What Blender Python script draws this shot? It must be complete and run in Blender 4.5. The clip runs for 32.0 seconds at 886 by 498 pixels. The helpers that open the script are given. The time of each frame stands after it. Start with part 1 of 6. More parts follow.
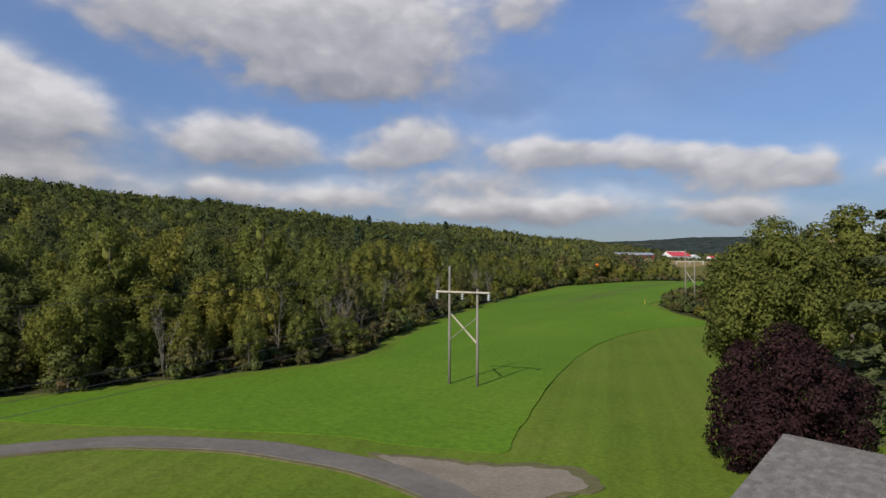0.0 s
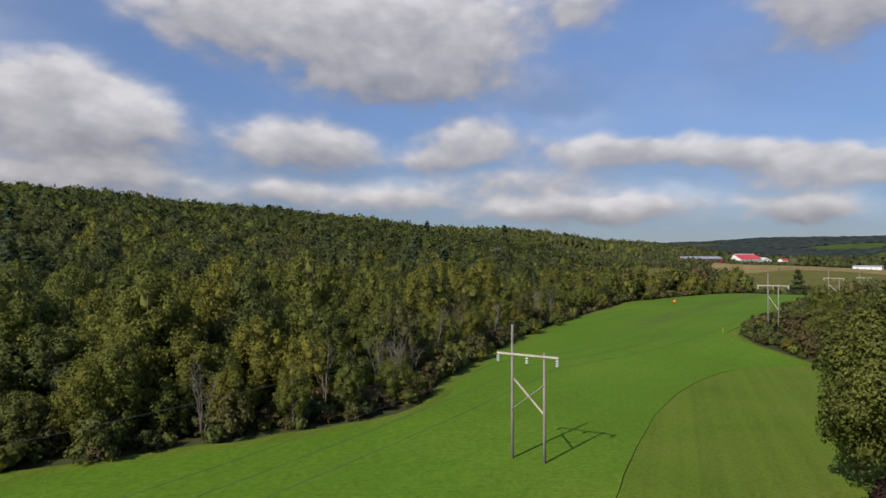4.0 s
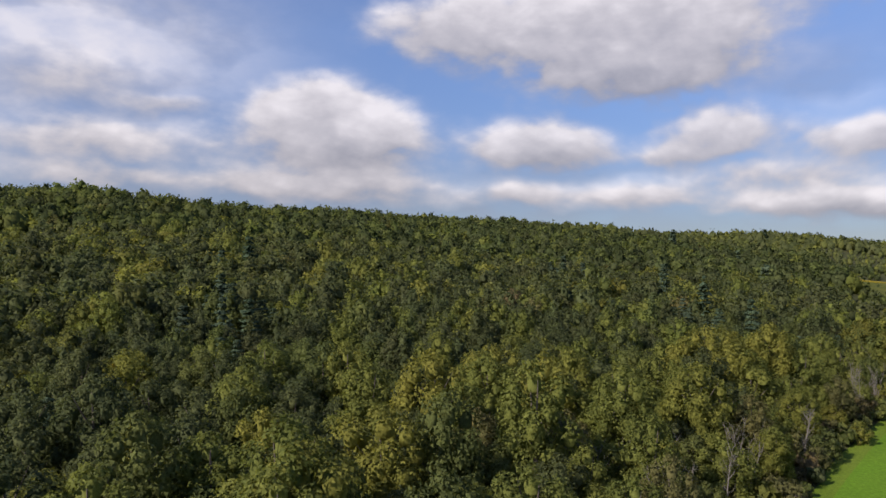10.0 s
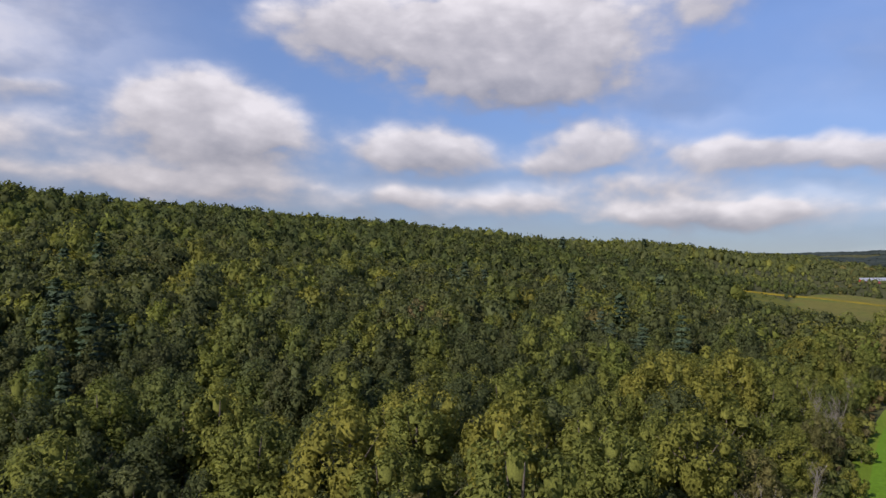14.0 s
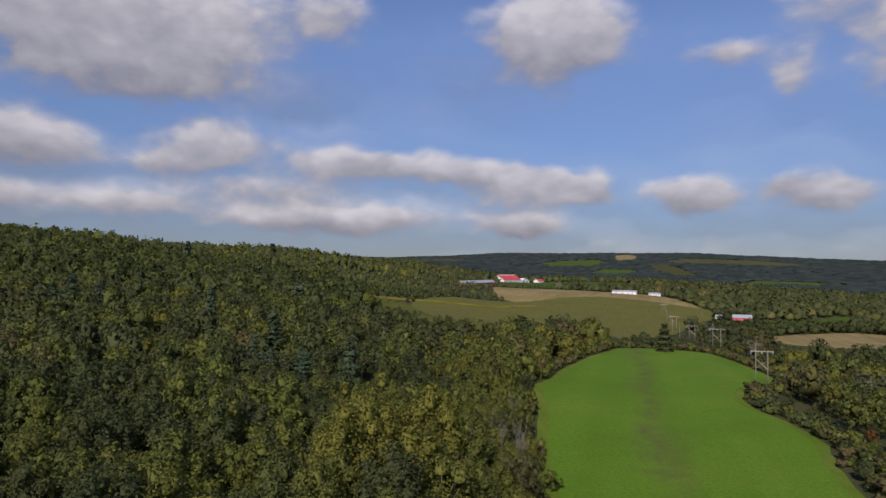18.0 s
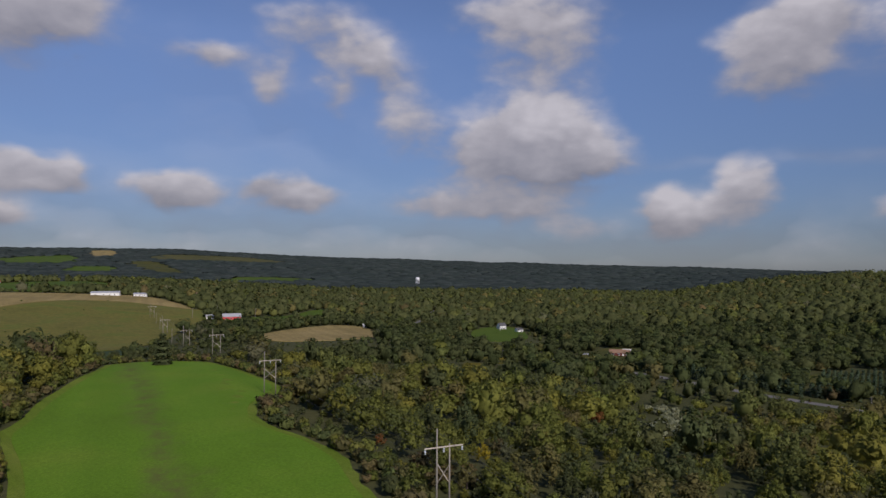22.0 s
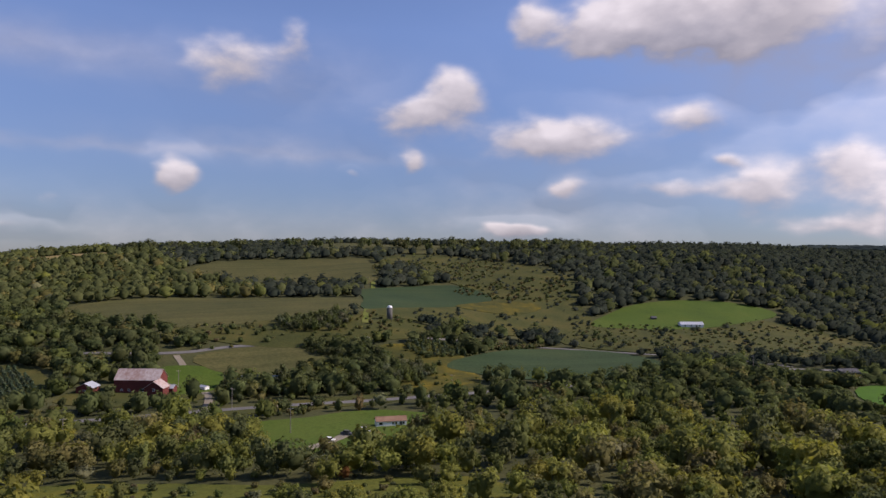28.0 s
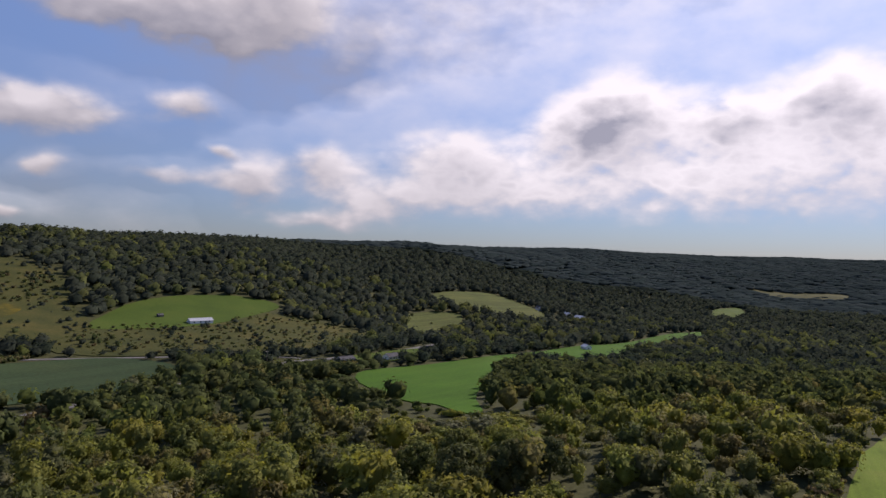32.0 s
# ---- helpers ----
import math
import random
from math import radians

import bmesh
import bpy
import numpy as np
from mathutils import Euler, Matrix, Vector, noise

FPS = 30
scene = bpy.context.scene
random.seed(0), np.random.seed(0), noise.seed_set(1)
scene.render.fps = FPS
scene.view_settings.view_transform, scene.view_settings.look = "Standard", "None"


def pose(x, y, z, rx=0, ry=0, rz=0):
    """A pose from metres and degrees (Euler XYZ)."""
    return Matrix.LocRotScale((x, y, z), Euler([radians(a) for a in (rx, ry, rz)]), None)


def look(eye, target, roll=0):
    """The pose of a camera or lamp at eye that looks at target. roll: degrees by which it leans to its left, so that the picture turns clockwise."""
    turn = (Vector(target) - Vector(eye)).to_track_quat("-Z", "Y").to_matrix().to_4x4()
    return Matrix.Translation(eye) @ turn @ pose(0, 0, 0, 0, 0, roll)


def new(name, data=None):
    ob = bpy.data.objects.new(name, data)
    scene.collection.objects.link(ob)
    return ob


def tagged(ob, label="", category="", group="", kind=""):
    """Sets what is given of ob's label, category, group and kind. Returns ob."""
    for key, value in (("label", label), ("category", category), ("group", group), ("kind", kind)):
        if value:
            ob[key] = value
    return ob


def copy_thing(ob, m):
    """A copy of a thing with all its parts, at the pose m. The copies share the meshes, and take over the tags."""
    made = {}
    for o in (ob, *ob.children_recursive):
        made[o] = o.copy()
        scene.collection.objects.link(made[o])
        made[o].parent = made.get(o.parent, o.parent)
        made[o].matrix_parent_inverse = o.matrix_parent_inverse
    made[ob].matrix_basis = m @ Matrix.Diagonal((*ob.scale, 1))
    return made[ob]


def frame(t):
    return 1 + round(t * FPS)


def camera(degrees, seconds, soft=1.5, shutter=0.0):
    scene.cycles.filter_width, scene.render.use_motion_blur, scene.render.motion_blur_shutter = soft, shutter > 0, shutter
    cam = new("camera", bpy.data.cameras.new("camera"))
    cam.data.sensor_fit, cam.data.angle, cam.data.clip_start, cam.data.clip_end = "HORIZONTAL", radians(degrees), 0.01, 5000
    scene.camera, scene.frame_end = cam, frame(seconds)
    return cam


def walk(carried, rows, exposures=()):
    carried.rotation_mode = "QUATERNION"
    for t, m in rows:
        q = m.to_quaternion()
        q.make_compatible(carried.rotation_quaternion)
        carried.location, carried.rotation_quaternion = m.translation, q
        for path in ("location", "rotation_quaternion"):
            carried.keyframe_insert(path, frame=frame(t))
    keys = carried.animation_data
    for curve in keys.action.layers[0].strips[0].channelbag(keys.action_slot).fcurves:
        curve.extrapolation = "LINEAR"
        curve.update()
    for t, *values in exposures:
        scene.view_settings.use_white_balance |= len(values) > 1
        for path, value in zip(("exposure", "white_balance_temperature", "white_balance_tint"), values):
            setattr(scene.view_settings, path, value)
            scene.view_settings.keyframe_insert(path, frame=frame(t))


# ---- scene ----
# ---- camera: a drone rising from the lawn, out over the wood, turning about to the right ----
cam = camera(65.50, 32.0, soft=1.5)
walk(cam, [
    (0, pose(0.00, 0.00, 15.88, 90.540, -0.108, -0.118)),
    (0.5, pose(0.05, 0.66, 15.85, 90.553, -0.172, 0.203)),
    (1, pose(0.02, 1.39, 15.92, 90.567, -0.167, 0.428)),
    (1.5, pose(-0.06, 2.25, 16.23, 90.577, -0.123, 0.581)),
    (2, pose(-0.07, 3.25, 16.89, 90.604, -0.141, 0.908)),
    (2.5, pose(-0.15, 4.51, 17.83, 90.608, -0.092, 1.507)),
    (4.5, pose(-0.48, 11.39, 23.40, 90.566, 0.046, 6.217)),
    (5, pose(-0.77, 13.91, 24.76, 90.603, 0.081, 7.913)),
    (5.5, pose(-1.05, 16.62, 26.24, 90.615, 0.143, 10.290)),
    (6, pose(-1.36, 19.63, 27.85, 90.611, 0.222, 14.214)),
    (6.5, pose(-1.81, 22.55, 29.50, 90.635, 0.334, 18.610)),
    (7, pose(-2.68, 25.79, 31.08, 90.719, 0.321, 21.270)),
    (7.5, pose(-3.66, 28.93, 32.43, 90.704, 0.332, 22.398)),
    (8, pose(-4.71, 32.44, 33.87, 90.673, 0.417, 22.990)),
    (8.5, pose(-5.56, 36.13, 34.88, 90.637, 0.498, 23.374)),
    (9, pose(-6.48, 39.95, 35.63, 90.617, 0.545, 23.696)),
    (9.5, pose(-7.71, 43.88, 36.18, 90.605, 0.520, 23.981)),
    (10, pose(-9.26, 47.84, 36.51, 90.611, 0.430, 24.200)),
    (10.5, pose(-11.01, 51.73, 36.68, 90.636, 0.331, 24.336)),
    (11, pose(-12.89, 55.53, 36.76, 90.662, 0.226, 24.450)),
    (11.5, pose(-15.09, 59.22, 36.80, 90.659, 0.110, 24.506)),
    (12, pose(-17.53, 62.66, 36.81, 90.687, 0.011, 24.357)),
    (12.5, pose(-19.98, 65.95, 36.83, 90.716, -0.142, 23.715)),
    (13, pose(-22.34, 69.19, 36.92, 90.770, -0.348, 22.094)),
    (13.5, pose(-24.71, 72.55, 37.09, 90.834, -0.517, 18.753)),
    (14, pose(-26.94, 76.06, 37.33, 90.893, -0.644, 14.403)),
    (14.5, pose(-29.06, 79.83, 37.89, 90.933, -0.751, 10.647)),
    (16.5, pose(-35.01, 95.04, 39.83, 91.107, -0.705, -2.083)),
    (17, pose(-36.07, 98.33, 40.09, 91.264, -0.612, -6.171)),
    (17.5, pose(-36.90, 101.26, 40.41, 91.360, -0.556, -11.022)),
    (18, pose(-37.41, 104.04, 40.99, 91.426, -0.485, -16.426)),
    (18.5, pose(-37.65, 106.73, 41.63, 91.467, -0.414, -22.016)),
    (19, pose(-37.59, 109.45, 42.14, 91.493, -0.339, -27.504)),
    (19.5, pose(-37.27, 112.37, 42.83, 91.501, -0.366, -32.345)),
    (20, pose(-36.63, 115.24, 43.46, 91.461, -0.380, -36.720)),
    (20.5, pose(-35.72, 118.03, 44.03, 91.423, -0.334, -41.410)),
    (21, pose(-34.47, 120.83, 44.22, 91.410, -0.378, -46.686)),
    (21.5, pose(-33.03, 123.60, 44.61, 91.392, -0.391, -52.140)),
    (22, pose(-31.18, 126.23, 45.12, 91.357, -0.356, -57.604)),
    (22.5, pose(-28.69, 128.96, 45.61, 91.316, -0.348, -63.234)),
    (23, pose(-25.89, 131.38, 46.13, 91.282, -0.341, -69.272)),
    (23.5, pose(-22.96, 133.44, 46.71, 91.202, -0.273, -75.349)),
    (24, pose(-20.46, 135.40, 47.20, 91.122, -0.282, -81.008)),
    (24.5, pose(-17.89, 137.44, 47.66, 91.051, -0.297, -86.663)),
    (25, pose(-15.33, 139.20, 47.86, 91.030, -0.305, -92.403)),
    (25.5, pose(-12.83, 140.69, 48.11, 91.004, -0.384, -98.500)),
    (26, pose(-9.84, 141.97, 48.35, 90.966, -0.449, -104.764)),
    (26.5, pose(-6.34, 142.97, 48.69, 90.914, -0.459, -111.023)),
    (28.5, pose(10.43, 145.58, 50.34, 90.530, -0.421, -133.731)),
    (29, pose(13.83, 145.16, 50.92, 90.499, -0.494, -138.636)),
    (29.5, pose(17.18, 143.84, 51.64, 90.427, -0.632, -143.312)),
    (30, pose(20.62, 142.32, 52.43, 90.343, -0.751, -147.841)),
    (30.5, pose(23.96, 140.69, 53.17, 90.280, -0.866, -152.665)),
    (31, pose(26.95, 138.81, 53.76, 90.279, -1.002, -157.771)),
    (31.5, pose(29.76, 136.62, 54.47, 90.291, -1.236, -163.136)),
    (32, pose(32.29, 134.38, 55.14, 90.322, -1.484, -168.925)),
], exposures=[(0, 0.03, 6600, 13), (6, 0.15, 6650, 15), (10, 0.38, 6650, 18), (13, 0.36, 6650, 18), (17, 0.0, 6500, 20), (19, -0.26, 6500, 20), (23, -0.38, 6550, 20), (26, -0.06, 6700, 22), (29, 0.32, 6750, 26), (32, 0.15, 6750, 24)])

# ---- light: afternoon sun from the south-south-west, a sky with broken cloud ----
SUN_BEARING, SUN_HEIGHT = 212.5, 37.0


def node(tree, kind, **values):
    n = tree.nodes.new(kind)
    for key, value in values.items():
        if key == "op":
            n.operation = value
        elif key == "clamp":
            n.use_clamp = value
        else:
            n.inputs[int(key[1:])].default_value = value
    return n


def math_node(tree, op, a, b=None, c=None, clamp=False):
    n = tree.nodes.new("ShaderNodeMath")
    n.operation, n.use_clamp = op, clamp
    for k, v in enumerate((a, b, c)):
        if v is None:
            continue
        if isinstance(v, (int, float)):
            n.inputs[k].default_value = v
        else:
            tree.links.new(v, n.inputs[k])
    return n.outputs[0]


world = bpy.data.worlds.new("sky")
scene.world = world
world.use_nodes = True
world.cycles.sampling_method, world.cycles.sample_map_resolution = "MANUAL", 256
wt = world.node_tree
wt.nodes.clear()
sky = wt.nodes.new("ShaderNodeTexSky")
sky.sky_type, sky.sun_disc = "NISHITA", False
sky.sun_elevation, sky.sun_rotation = radians(SUN_HEIGHT), radians(SUN_BEARING)
sky.air_density, sky.dust_density, sky.ozone_density = 1.1, 0.6, 3.0
sky.altitude = 2000
coord = wt.nodes.new("ShaderNodeTexCoord")
split = wt.nodes.new("ShaderNodeSeparateXYZ")
wt.links.new(coord.outputs["Generated"], split.inputs[0])
turn = math_node(wt, "MULTIPLY", math_node(wt, "ARCTAN2", split.outputs[0], split.outputs[1]), 57.29578)
turn = math_node(wt, "ADD", turn, math_node(wt, "MULTIPLY", math_node(wt, "LESS_THAN", turn, -110.0), 360.0))
rise = math_node(wt, "MULTIPLY", math_node(wt, "ARCSINE", split.outputs[2]), 57.29578)
flat = wt.nodes.new("ShaderNodeCombineXYZ")
wt.links.new(turn, flat.inputs[0])
wt.links.new(math_node(wt, "MULTIPLY", rise, 1.7), flat.inputs[1])


def sky_noise(scale, detail, rough=0.55):
    n = wt.nodes.new("ShaderNodeTexNoise")
    n.inputs["Scale"].default_value, n.inputs["Detail"].default_value, n.inputs["Roughness"].default_value = scale, detail, rough
    wt.links.new(flat.outputs[0], n.inputs["Vector"])
    return n


warp = sky_noise(0.22, 2.0, 0.5)
warp_xy = node(wt, "ShaderNodeVectorMath", op="MULTIPLY_ADD", i1=(3.6, 3.2, 0.0), i2=(-1.8, -1.6, 0.0))
wt.links.new(warp.outputs["Color"], warp_xy.inputs[0])
warped = node(wt, "ShaderNodeVectorMath", op="ADD")
wt.links.new(flat.outputs[0], warped.inputs[0])
wt.links.new(warp_xy.outputs[0], warped.inputs[1])
CLOUDS = []


def cloud(bearing, height, half_width, half_height, thick=1.0):
    """One heap of cloud: adds its weight and its lit share to the sums."""
    at = warped.outputs[0]
    if CLOUDS:
        # each heap hangs on the one before it, so that they are worked out in turn
        link = node(wt, "ShaderNodeVectorMath", op="MULTIPLY_ADD", i1=(1e-6, 1e-6, 0.0))
        wt.links.new(CLOUDS[0], link.inputs[0])
        wt.links.new(at, link.inputs[2])
        at = link.outputs[0]
    sx, sy = 1 / half_width, 1 / (1.7 * half_height)
    size = node(wt, "ShaderNodeVectorMath", op="MULTIPLY_ADD", i1=(sx, sy, 0.0), i2=(-bearing * sx, -height * 1.7 * sy, 0.0))
    wt.links.new(at, size.inputs[0])
    dot = wt.nodes.new("ShaderNodeVectorMath")
    dot.operation = "DOT_PRODUCT"
    wt.links.new(size.outputs[0], dot.inputs[0])
    wt.links.new(size.outputs[0], dot.inputs[1])
    weight = math_node(wt, "MULTIPLY", math_node(wt, "POWER", 0.45, dot.outputs["Value"]), thick)
    part_y = wt.nodes.new("ShaderNodeSeparateXYZ")
    wt.links.new(size.outputs[0], part_y.inputs[0])
    both = wt.nodes.new("ShaderNodeCombineXYZ")
    wt.links.new(weight, both.inputs[0])
    wt.links.new(math_node(wt, "MULTIPLY", weight, part_y.outputs[1]), both.inputs[1])
    plus = node(wt, "ShaderNodeVectorMath", op="ADD")
    wt.links.new(both.outputs[0], plus.inputs[1])
    if CLOUDS:
        wt.links.new(CLOUDS.pop(), plus.inputs[0])
    CLOUDS.append(plus.outputs[0])


# over the western ridge
cloud(-7.1, 18.0, 8.1, 3.8, 1.50)
cloud(-22.2, 18.3, 7.2, 2.9, 1.10)
cloud(-8.7, 14.2, 8.2, 2.1, 0.90)
cloud(7.0, 19.7, 3.5, 2.6, 0.75)
cloud(23.7, 18.2, 4.9, 2.5, 0.65)
cloud(-31.5, 9.6, 4.6, 3.0, 0.90)
cloud(-17.4, 9.1, 3.9, 1.8, 1.15)
cloud(-13.5, 8.3, 3.7, 1.3, 0.95)
cloud(-2.2, 9.2, 3.7, 1.7, 1.00)
cloud(-5.7, 7.7, 2.6, 0.8, 0.70)
cloud(9.5, 8.3, 5.7, 1.4, 1.15)
cloud(18.3, 7.6, 4.1, 1.1, 1.00)
cloud(26.2, 7.0, 3.1, 1.0, 0.80)
cloud(-17.8, 5.0, 3.5, 0.9, 0.90)
cloud(-8.5, 4.5, 5.1, 1.3, 0.85)
cloud(2.3, 5.9, 5.6, 1.0, 0.70)
cloud(7.9, 3.6, 7.2, 1.3, 0.90)
cloud(22.5, 3.3, 3.1, 1.0, 1.00)
cloud(28.1, 5.5, 2.4, 0.6, 0.50)
cloud(-51.6, 8.7, 6.7, 1.6, 0.85)
cloud(-35.2, 12.8, 3.7, 1.7, 0.85)
cloud(-33.8, 9.6, 7.5, 2.2, 0.95)
cloud(-50.8, 6.1, 6.4, 1.1, 0.75)
cloud(-39.2, 5.8, 5.2, 1.3, 0.70)
cloud(-29.7, 5.3, 6.0, 1.4, 0.80)
cloud(-46.2, 11.8, 2.6, 0.7, 0.55)
cloud(-52.6, 13.3, 4.9, 2.2, 0.60)
# up the valley
cloud(29.2, 6.7, 1.2, 1.0, 0.85)
cloud(22.8, 5.9, 3.8, 1.5, 0.75)
cloud(36.5, 5.7, 2.7, 1.3, 0.85)
cloud(42.4, 6.4, 1.0, 0.8, 0.70)
cloud(46.5, 5.1, 2.6, 0.9, 0.80)
cloud(6.0, 3.6, 6.7, 0.9, 0.85)
cloud(23.4, 3.3, 2.2, 0.8, 1.00)
cloud(26.6, 18.0, 5.2, 3.5, 1.00)
cloud(38.9, 16.1, 3.0, 1.2, 0.80)
cloud(46.8, 18.8, 3.9, 2.4, 0.70)
cloud(52.0, 16.3, 2.6, 2.3, 0.80)
cloud(43.8, 14.2, 1.5, 1.8, 0.70)
cloud(48.5, 13.5, 1.5, 2.6, 0.60)
cloud(54.6, 11.6, 2.3, 3.0, 0.62)
cloud(64.1, 20.5, 6.5, 2.3, 0.55)
cloud(65.8, 17.4, 4.9, 2.8, 0.72)
cloud(61.9, 9.5, 4.2, 3.1, 1.00)
cloud(66.8, 9.9, 4.2, 3.4, 1.15)
cloud(69.7, 8.2, 3.7, 1.8, 0.60)
cloud(57.4, 5.2, 4.4, 1.3, 0.75)
cloud(64.5, 4.5, 3.7, 1.2, 0.70)
cloud(69.0, 2.7, 3.1, 1.1, 0.60)
cloud(36.4, 5.6, 2.7, 1.4, 0.85)
cloud(44.3, 6.0, 2.8, 1.7, 0.80)
cloud(75.5, 4.2, 1.5, 1.5, 0.90)
# over the eastern hill
cloud(77.6, 4.0, 3.1, 1.7, 1.00)
cloud(81.4, 6.1, 1.9, 2.1, 0.95)
cloud(83.8, 15.1, 4.0, 2.8, 1.15)
cloud(85.8, 18.0, 3.4, 1.7, 0.95)
cloud(91.6, 15.4, 1.8, 2.8, 0.50)
cloud(91.4, 4.4, 1.8, 1.3, 0.45)
cloud(107.2, 6.1, 1.4, 1.3, 1.20)
cloud(111.3, 14.7, 3.2, 2.2, 0.85)
cloud(116.3, 16.8, 1.5, 2.2, 0.60)
cloud(129.5, 13.3, 2.3, 1.9, 0.95)
cloud(125.9, 11.2, 3.2, 1.5, 0.90)
cloud(125.8, 7.7, 1.1, 1.0, 0.90)
cloud(120.7, 6.7, 0.7, 0.4, 0.50)
cloud(92.3, 4.1, 2.3, 1.3, 0.30)
cloud(98.2, 4.2, 1.5, 0.9, 0.40)
cloud(94.9, 1.8, 2.8, 0.4, 0.40)
cloud(133.6, 2.2, 1.8, 0.6, 0.90)
cloud(138.0, 9.5, 5.1, 1.7, 1.20)
cloud(148.4, 10.5, 2.1, 1.2, 0.95)
cloud(138.8, 5.5, 1.4, 0.9, 0.90)
cloud(135.5, 18.3, 1.7, 1.7, 0.80)
cloud(140.6, 17.5, 3.0, 1.5, 0.90)
cloud(150.8, 18.8, 5.8, 3.5, 1.30)
cloud(135.1, 1.9, 2.2, 0.7, 0.80)
# the bank towards the sun
cloud(153.0, 5.2, 2.4, 2.1, 1.00)
cloud(146.9, 5.5, 3.2, 0.7, 0.60)
cloud(150.8, 7.6, 1.0, 0.4, 0.70)
cloud(159.1, 6.9, 2.8, 1.8, 0.85)
cloud(169.5, 7.9, 4.7, 2.6, 0.85)
cloud(179.2, 10.2, 3.3, 2.6, 0.80)
cloud(183.7, 11.1, 4.1, 3.4, 1.10)
cloud(191.4, 10.6, 2.8, 2.2, 0.85)
cloud(198.1, 11.5, 3.3, 2.5, 0.90)
cloud(163.9, 4.0, 5.1, 1.8, 0.75)
cloud(175.6, 5.0, 7.2, 2.4, 0.75)
cloud(192.3, 5.7, 9.2, 3.2, 0.80)
cloud(153.1, 18.4, 4.8, 3.0, 1.10)
cloud(145.2, 18.1, 5.8, 2.2, 0.90)
cloud(158.9, 2.1, 3.8, 1.0, 0.70)
# out of sight, to the south-west and behind
cloud(212.0, 9.0, 12.0, 5.5, 1.20)
cloud(236.0, 13.0, 16.0, 6.0, 1.00)

sums = wt.nodes.new("ShaderNodeSeparateXYZ")
wt.links.new(CLOUDS.pop(), sums.inputs[0])
total, lit = sums.outputs[0], sums.outputs[1]
# thin veils and trails of ice cloud, gathered apart from the heaps
cloud(-52.6, 15.8, 11.1, 5.2, 0.80)
cloud(-42.6, 5.9, 20.4, 3.1, 0.35)
cloud(0.8, 13.3, 4.3, 1.5, 0.25)
cloud(-6.2, 5.0, 34.7, 2.4, 0.42)
cloud(5.2, 12.5, 4.5, 3.2, 0.22)
cloud(19.4, 14.6, 6.5, 3.2, 0.20)
cloud(98.6, 14.7, 8.7, 1.5, 0.30)
cloud(98.6, 8.1, 23.8, 0.4, 0.20)
cloud(114.3, 8.5, 10.2, 1.3, 0.18)
cloud(116.8, 13.8, 7.4, 2.5, 0.20)
cloud(158.8, 16.2, 12.6, 7.0, 0.42)
cloud(180.0, 19.1, 21.2, 6.9, 0.45)
cloud(139.5, 4.7, 9.8, 3.3, 0.25)
cloud(44.1, 12.4, 11.1, 5.5, 0.12)
cloud(60.0, 1.5, 70.0, 2.4, 0.34)
cloud(222.0, 22.0, 24.0, 12.0, 0.40)
thin = wt.nodes.new("ShaderNodeSeparateXYZ")
wt.links.new(CLOUDS.pop(), thin.inputs[0])
billow = sky_noise(0.22, 4.0, 0.5)
fine = sky_noise(0.9, 5.0, 0.6)
puff = wt.nodes.new("ShaderNodeTexVoronoi")
puff.feature, puff.voronoi_dimensions = "SMOOTH_F1", "2D"
puff.inputs["Scale"].default_value, puff.inputs["Detail"].default_value, puff.inputs["Smoothness"].default_value = 0.34, 1.0, 0.8
puff.inputs["Roughness"].default_value = 0.5
wt.links.new(warped.outputs[0], puff.inputs["Vector"])
heaps = math_node(wt, "MULTIPLY_ADD", puff.outputs["Distance"], -1.0, 0.5)
height_in = math_node(wt, "DIVIDE", lit, math_node(wt, "MAXIMUM", total, 0.05))
# tops swell and bases are cut flat
swell = math_node(wt, "MULTIPLY_ADD", math_node(wt, "MINIMUM", height_in, 0.6), 0.26, 1.02)
swell = math_node(wt, "ADD", swell, math_node(wt, "MULTIPLY_ADD", billow.outputs["Fac"], 1.0, -0.5))
swell = math_node(wt, "ADD", swell, math_node(wt, "MULTIPLY", heaps, 0.46))
swell = math_node(wt, "ADD", swell, math_node(wt, "MULTIPLY_ADD", fine.outputs["Fac"], 0.38, -0.19))
mask = math_node(wt, "MULTIPLY", total, swell)
cover = wt.nodes.new("ShaderNodeMapRange")
cover.interpolation_type = "SMOOTHSTEP"
cover.inputs["From Min"].default_value, cover.inputs["From Max"].default_value = 0.22, 0.88
cover.inputs["To Max"].default_value = 0.88
wt.links.new(mask, cover.inputs["Value"])
wisp = math_node(wt, "MULTIPLY", thin.outputs[0], math_node(wt, "MULTIPLY_ADD", billow.outputs["Fac"], 1.4, 0.2), clamp=True)
clear = math_node(wt, "MULTIPLY", math_node(wt, "SUBTRACT", 1.0, cover.outputs["Result"]), math_node(wt, "SUBTRACT", 1.0, math_node(wt, "MINIMUM", wisp, 0.75)))
veiled = math_node(wt, "SUBTRACT", 1.0, clear)
height_in = math_node(wt, "ADD", height_in, math_node(wt, "MULTIPLY_ADD", billow.outputs["Fac"], 1.3, -0.65))
height_in = math_node(wt, "ADD", height_in, math_node(wt, "MULTIPLY", heaps, 0.55))
height_in = math_node(wt, "ADD", height_in, math_node(wt, "MULTIPLY_ADD", fine.outputs["Fac"], 0.45, -0.22))
